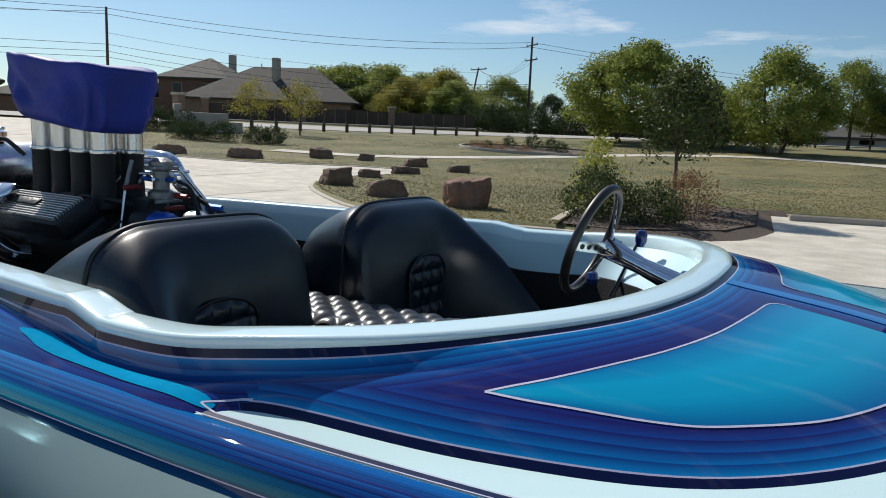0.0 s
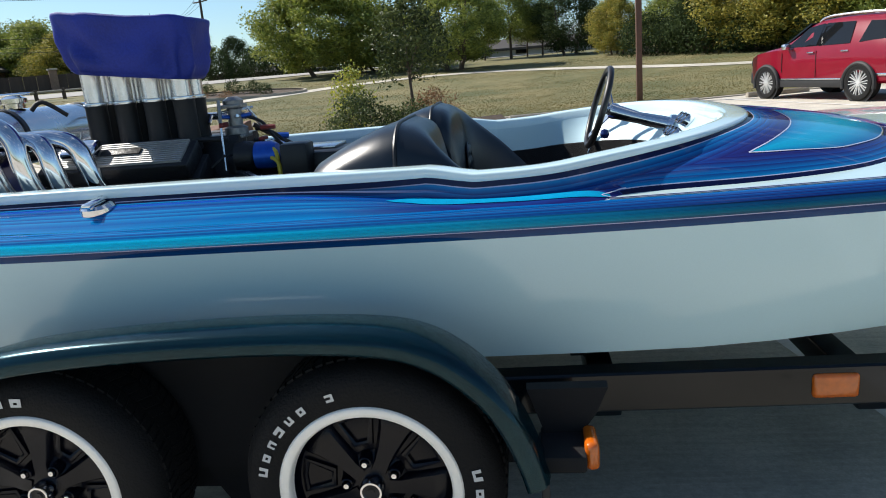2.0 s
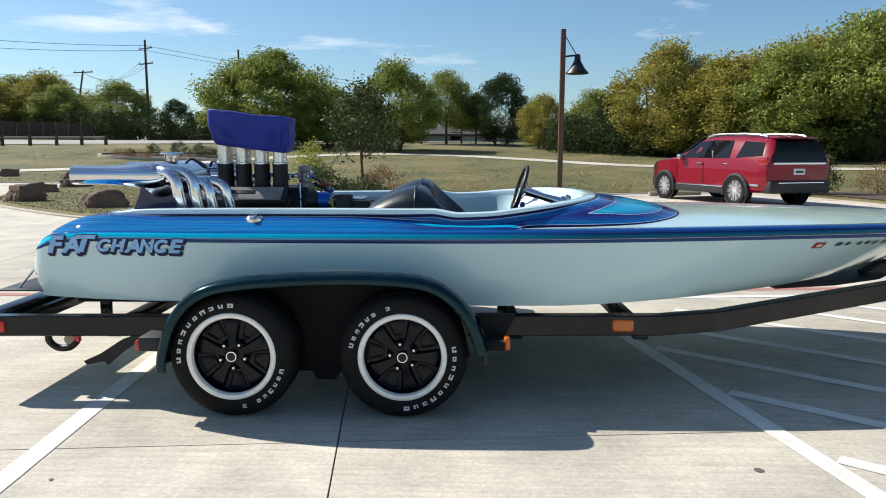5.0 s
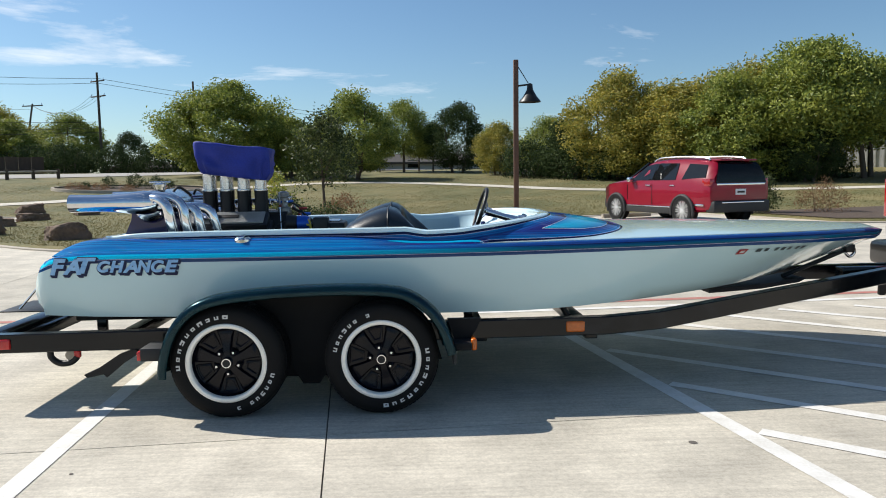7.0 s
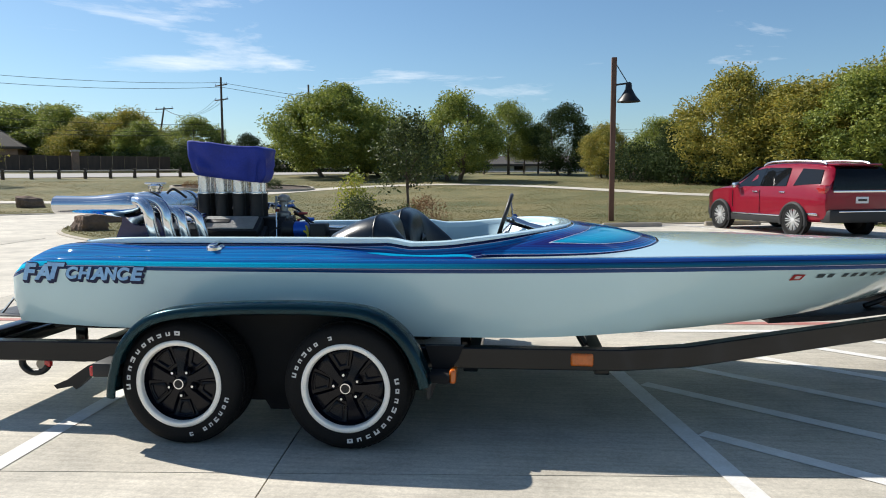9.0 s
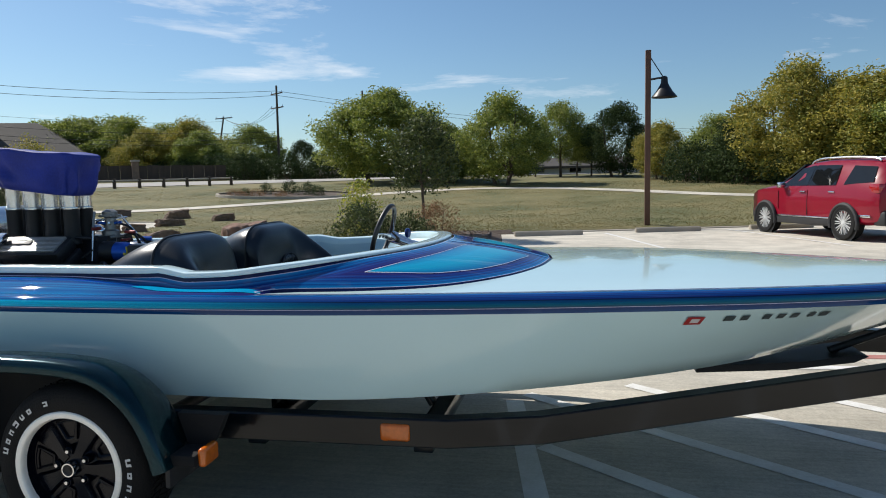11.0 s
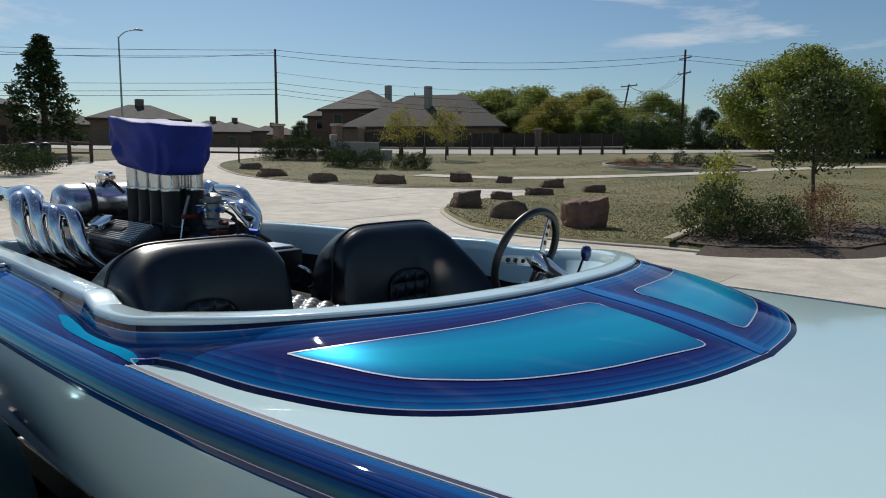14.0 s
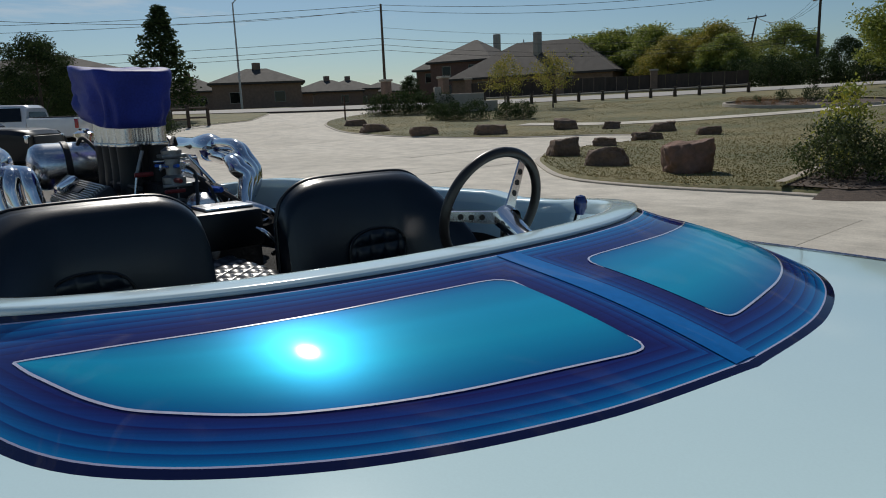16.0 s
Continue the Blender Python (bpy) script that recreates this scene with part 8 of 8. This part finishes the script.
for sd in (-1, 1):
    def P(x, z, out=0.006):
        # side of the greenhouse at a station and height
        zm, zt = lerp(x, [(s[0], s[2]) for s in S]), lerp(x, [(s[0], s[3]) for s in S])
        wm, wt = lerp(x, [(s[0], s[5]) for s in S]), lerp(x, [(s[0], s[6]) for s in S])
        f = (z - zm) / (zt - zm)
        w = wm * 0.992 + ((wt + (wm - wt) * 0.25) - wm * 0.992) * min(1, f / 0.72) if f < 0.72 else wt + (wm - wt) * 0.25 * (1 - (f - 0.72) / 0.28)
        return Vector((x, sd * (w + out), z))
    for pts in (((-2.17, 1.25), (-1.36, 1.20), (-1.42, 1.61), (-2.06, 1.57)), ((-1.12, 1.19), (-0.22, 1.18), (-0.22, 1.645), (-1.02, 1.63)), ((-0.14, 1.18), (0.80, 1.17), (0.34, 1.585), (-0.14, 1.645))):
        part("window", place(quad(bmesh.new(), [P(x, z) for x, z in pts]), suv_m), M_WINDOW, suv, "dark tinted side window", 0)
    part("sill", place(boxm(-1.05, 1.05, sd * 0.965 - 0.03, sd * 0.965 + 0.03, 0.28, 0.48, 0.02), suv_m), M_CLAD, suv, "black sill cladding")
    part("sill_trim", place(boxm(-0.95, 0.95, sd * 1.0 - 0.012, sd * 1.0 + 0.012, 0.45, 0.48, 0.005), suv_m), M_CHROME, suv, "chrome sill strip")
    part("rear_trim", place(boxm(-2.2, -1.85, sd * 0.985 - 0.012, sd * 0.985 + 0.012, 0.52, 0.57, 0.005), suv_m), M_CHROME, suv)
    part("roof_rail", place(tubem([(-2.0, sd * 0.60, 1.69), (-1.85, sd * 0.61, 1.755), (-1.2, sd * 0.625, 1.795), (-0.3, sd * 0.625, 1.795), (0.02, sd * 0.62, 1.755), (0.15, sd * 0.615, 1.69)], 0.027, 8, 4), suv_m), M_STEEL, suv, "silver roof rail")
    part("mirror", place(boxm(0.60, 0.75, sd * 1.08 - 0.09, sd * 1.08 + 0.09, 1.13, 1.27, 0.04), suv_m), M_STEEL, suv, "bright door mirror")
    for x in (0.0, -1.0):
        part("door_handle", place(boxm(x - 0.12, x + 0.08, sd * 1.0 - 0.02, sd * 1.0 + 0.02, 1.03, 1.06, 0.008), suv_m), M_CHROME, suv, "chrome door handle")
    part("tail_lamp", place(boxm(-2.41, -2.12, sd * 0.86 - 0.10, sd * 0.86 + 0.125, 1.02, 1.22, 0.03), suv_m), M_TAIL, suv, "red tail lamp")
    part("headlamp", place(boxm(1.92, 2.15, sd * 0.76 - 0.14, sd * 0.76 + 0.14, 0.78, 0.93, 0.03), suv_m), M_CLAD, suv)
    part("tailpipe", place(rodm((-2.5, sd * 0.62, 0.42), (-2.3, sd * 0.62, 0.42), 0.05), suv_m), M_CHROME, suv, "chrome tailpipe")
    for x in (-1.43, 1.43):
        arch(suv, x, sd * 1.002, 0.42, sd, suv_m, M_CLAD)
        car_wheel(suv, x, sd * 1.02, 0.385, 0.24, sd, M_ALLOY, 20, suv_m)
    for x in (-0.16,):
        part("window_pillar", place(quad(bmesh.new(), [P(x - 0.05, 1.185, 0.007), P(x + 0.05, 1.185, 0.007), P(x + 0.05, 1.63, 0.007), P(x - 0.05, 1.63, 0.007)], 0.002), suv_m), M_CARRED if x < -1 else M_WINDOW, suv, "", 0)
    for x, z0, z1 in ((-0.18, 0.5, 1.08), (0.92, 0.62, 1.06)):
        part("door_gap", place(boxm(x - 0.003, x + 0.003, sd * 0.985, sd * 0.9985, z0, z1, 0), suv_m), M_CLAD, suv, "", 0)
bm = bmesh.new()
sheet(bm, [[Vector((x - 0.006, w * f, z)) for f in np.linspace(-1, 1, 9)] for x, w, z in ((-2.445, 0.84, 1.11), (-2.435, 0.80, 1.25), (-2.405, 0.74, 1.42), (-2.33, 0.67, 1.58), (-2.26, 0.64, 1.64))])
bmesh.ops.solidify(bm, geom=bm.faces[:], thickness=0.01)
part("rear_window", place(bm, suv_m), M_WINDOW, suv, "dark wraparound rear window", 40)
part("front_bumper", place(boxm(1.88, 2.24, -0.86, 0.86, 0.34, 0.66, 0.06), suv_m), M_CLAD, suv, "black front bumper")
part("grille", place(boxm(2.10, 2.23, -0.5, 0.5, 0.62, 0.84, 0.03), suv_m), M_CLAD, suv, "dark grille")
part("spoiler", place(boxm(-2.36, -2.0, -0.60, 0.60, 1.665, 1.71, 0.02), suv_m), M_CARRED, suv, "red roof spoiler")
part("rear_chrome_bar", place(boxm(-2.46, -2.41, -0.80, 0.80, 1.05, 1.10, 0.01), suv_m), M_CHROME, suv, "chrome tailgate bar")
part("rear_bumper", place(boxm(-2.52, -2.2, -0.93, 0.93, 0.36, 0.66, 0.05), suv_m), M_CLAD, suv, "black rear bumper")
part("bumper_strip", place(boxm(-2.54, -2.48, -0.7, 0.7, 0.60, 0.63, 0.008), suv_m), M_CHROME, suv)
part("number_plate", place(boxm(-2.45, -2.43, -0.17, 0.17, 0.80, 0.95, 0.005), suv_m), M_PLATE, suv, "white plate with a grey bar")
part("plate_bar", place(boxm(-2.457, -2.449, -0.12, 0.12, 0.85, 0.90, 0), suv_m), M_CARGRY, suv)
part("windscreen", place(quad(bmesh.new(), [Vector((1.05, 0.78, 1.235)), Vector((1.05, -0.78, 1.235)), Vector((0.42, -0.62, 1.655)), Vector((0.42, 0.62, 1.655))], 0.035), suv_m), M_WINDOW, suv, "dark windscreen", 0)


def pickup(name, label, m, paint, rimm, cab_len=2.2):
    """A crew cab pickup: x forward, origin on the ground under its middle."""
    t = thing(name, label, "pickup truck", tuple(m.translation))
    S = [(-2.9, 0.62, 1.05, 1.12, 0.96, 0.99, 0.95), (-2.86, 0.60, 1.18, 1.38, 0.97, 1.0, 0.97), (-1.2, 0.55, 1.18, 1.40, 0.97, 1.0, 0.97), (-0.95, 0.52, 1.2, 1.42, 0.97, 1.0, 0.97)]
    part("bed", place(body_loft(S), m), paint, t, "painted cargo bed", 35)
    part("bed_liner", place(boxm(-2.75, -1.0, -0.85, 0.85, 1.385, 1.425, 0.01), m), M_CLAD, t, "black bed cover")
    C = [(-0.93, 0.52, 1.22, 1.80, 0.97, 1.0, 0.74), (-0.80, 0.5, 1.22, 1.92, 0.97, 1.0, 0.72), (0.3, 0.48, 1.22, 1.95, 0.97, 1.0, 0.72), (0.75, 0.48, 1.22, 1.90, 0.97, 1.0, 0.72), (1.25, 0.48, 1.22, 1.45, 0.97, 0.99, 0.80), (1.45, 0.48, 1.24, 1.37, 0.97, 0.99, 0.84), (2.4, 0.5, 1.20, 1.33, 0.96, 0.98, 0.82), (2.75, 0.52, 1.14, 1.27, 0.92, 0.95, 0.80), (2.85, 0.55, 1.05, 1.17, 0.86, 0.90, 0.8)]
    part("cab", place(body_loft(C), m), paint, t, "painted crew cab", 35)
    for sd in (-1, 1):
        for x0, x1, x2, x3 in ((-0.78, 0.10, 0.10, -0.70), (0.20, 1.12, 0.78, 0.20)):
            part("window", place(quad(bmesh.new(), [Vector((x0, sd * 0.995, 1.28)), Vector((x1, sd * 0.99, 1.28)), Vector((x2, sd * 0.815, 1.80)), Vector((x3, sd * 0.815, 1.80))], 0.01), m), M_WINDOW, t, "dark side window", 0)
        part("mirror", place(boxm(1.02, 1.16, sd * 1.12 - 0.1, sd * 1.12 + 0.1, 1.25, 1.48, 0.04), m), M_CLAD, t, "black mirror")
        part("tail_lamp", place(boxm(-2.925, -2.80, sd * 0.95 - 0.055, sd * 0.95 + 0.058, 0.94, 1.30, 0.02), m), M_TAIL, t, "red tail lamp")
        part("headlamp", place(boxm(2.55, 2.84, sd * 0.80 - 0.13, sd * 0.80 + 0.13, 0.96, 1.16, 0.03), m), M_STEEL, t, "clear headlamp")
        for x in (-1.95, 1.9):
            arch(t, x, sd * 1.003, 0.46, sd, m, M_CLAD)
            car_wheel(t, x, sd * 1.02, 0.40, 0.27, sd, rimm, 6, m)
        for x in (-0.35, 0.55):
            part("door_handle", place(boxm(x - 0.1, x + 0.08, sd * 1.0 - 0.02, sd * 1.0 + 0.02, 1.08, 1.12, 0.008), m), paint, t)
        part("running_board", place(boxm(-0.9, 1.3, sd * 0.98 - 0.06, sd * 0.98 + 0.06, 0.38, 0.46, 0.02), m), M_CLAD, t, "black running board")
        part("tailpipe", place(rodm((-2.95, sd * 0.62, 0.45), (-2.7, sd * 0.62, 0.45), 0.05), m), M_CLAD, t, "dark tailpipe")
    part("tailgate", place(boxm(-2.93, -2.87, -0.80, 0.80, 0.80, 1.36, 0.03), m), paint, t, "painted tailgate")
    part("tailgate_handle", place(boxm(-2.945, -2.92, -0.14, 0.14, 1.16, 1.24, 0.01), m), M_CLAD, t)
    part("rear_bumper", place(boxm(-3.08, -2.84, -0.97, 0.97, 0.52, 0.74, 0.05), m), M_CLAD if paint is M_CARWHT else paint, t, "rear bumper")
    part("bumper_step", place(boxm(-3.06, -2.86, -0.55, 0.55, 0.735, 0.752, 0.004), m), M_CLAD, t)
    part("front_bumper", place(boxm(2.72, 2.98, -0.95, 0.95, 0.45, 0.70, 0.06), m), M_CLAD, t, "front bumper")
    part("grille", place(boxm(2.80, 2.90, -0.66, 0.66, 0.76, 1.14, 0.03), m), M_CLAD, t, "dark grille")
    part("windscreen", place(quad(bmesh.new(), [Vector((1.42, 0.82, 1.37)), Vector((1.42, -0.82, 1.37)), Vector((0.80, -0.68, 1.85)), Vector((0.80, 0.68, 1.85))], 0.03), m), M_WINDOW, t, "dark windscreen", 0)
    part("rear_window", place(quad(bmesh.new(), [Vector((-0.945, -0.7, 1.45)), Vector((-0.945, 0.7, 1.45)), Vector((-0.90, 0.62, 1.78)), Vector((-0.90, -0.62, 1.78))], 0.012), m), M_WINDOW, t, "dark rear window", 0)
    part("hitch", place(boxm(-3.2, -2.9, -0.04, 0.04, 0.44, 0.52, 0.01), m), M_BLACKM, t, "tow hitch bar")
    return t


pickup("tow_truck_pickup", "dark brown pickup truck hitched to the boat trailer", pose(4.87 + 3.08, 1.39, 0.0), M_CARBLK, M_STEEL)
pickup("pickup_truck", "dark grey pickup truck parked by the planter", pose(-19.09, 1.43, 0.0, 0, 0, 54.4), M_CARGRY, M_CLAD)
pickup("pickup_truck", "white pickup truck with tail lamps parked by the hedge", pose(-31.25, 4.97, 0.27, 0, 0, 234.4), M_CARWHT, M_STEEL)

# ---- concrete slabs of the lot ----
def inside(x, y, poly):
    hit = False
    for (x0, y0), (x1, y1) in zip(poly, poly[1:] + poly[:1]):
        if (y0 > y) != (y1 > y) and x < (x1 - x0) * (y - y0) / (y1 - y0) + x0:
            hit = not hit
    return hit


TILT = radians(4.5)
SLAB_X, SLAB_Y = 4.55, 4.55
OX, OY = 0.149, -0.303


def slab_xy(u, v):
    return OX + u * math.cos(TILT) - v * math.sin(TILT), OY + u * math.sin(TILT) + v * math.cos(TILT)


gap = 0.004
for i in range(-9, 10):
    for j in range(-6, 8):
        us = [i * SLAB_X + gap, (i + 1) * SLAB_X - gap]
        vs = [j * SLAB_Y + gap, (j + 1) * SLAB_Y - gap]
        corners = [slab_xy(us[a], vs[b]) for a, b in ((0, 0), (1, 0), (1, 1), (0, 1))]
        if not all(inside(x, y, LOT_S) for x, y in corners):
            continue
        bm = bmesh.new()
        n = 1 if max(math.hypot(x, y) for x, y in corners) < 18 else 3
        rows = [[Vector((*slab_xy(u, v), 0)) for u in np.linspace(*us, n + 1)] for v in np.linspace(*vs, n + 1)]
        for row in rows:
            for p in row:
                p.z = rise(p.x, p.y)
        top = sheet(bm, rows)
        rim = top[0] + [r[-1] for r in top[1:]] + top[-1][-2::-1] + [r[0] for r in top[-2:0:-1]]
        low = [bm.verts.new(v.co - Vector((0, 0, 0.010))) for v in rim]
        for k in range(len(rim)):
            bm.faces.new((rim[k], rim[(k + 1) % len(rim)], low[(k + 1) % len(rim)], low[k]))
        part("slab", bm, M_CONC, lot, "", 0)
# the rest of the lot, along its curved edge and far off
bm = bmesh.new()
cells = set()
for i in range(-9, 10):
    for j in range(-6, 8):
        corners = [slab_xy(u * SLAB_X, v * SLAB_Y) for u, v in ((i, j), (i + 1, j), (i + 1, j + 1), (i, j + 1))]
        if all(inside(x, y, LOT_S) for x, y in corners):
            cells.add((i, j))
edge = fill(bmesh.new(), [LOT_S], 1.2, -0.002)
kill = []
for f in edge.faces:
    c = f.calc_center_median()
    du, dv = c.x - OX, c.y - OY
    u, v = du * math.cos(TILT) + dv * math.sin(TILT), -du * math.sin(TILT) + dv * math.cos(TILT)
    i, j = math.floor(u / SLAB_X), math.floor(v / SLAB_Y)
    pad = 0.8
    core = all((math.floor((u + a) / SLAB_X), math.floor((v + b) / SLAB_Y)) in cells for a in (-pad, pad) for b in (-pad, pad))
    if core:
        kill.append(f)
bmesh.ops.delete(edge, geom=kill, context="FACES")
for v in edge.verts:
    du, dv = v.co.x - OX, v.co.y - OY
    u, w = du * math.cos(TILT) + dv * math.sin(TILT), -du * math.sin(TILT) + dv * math.cos(TILT)
    if (math.floor(u / SLAB_X), math.floor(w / SLAB_Y)) in cells:
        v.co.z -= 0.006
part("slab_margin", edge, M_CONC, lot, "pale concrete edge of the lot", 180)
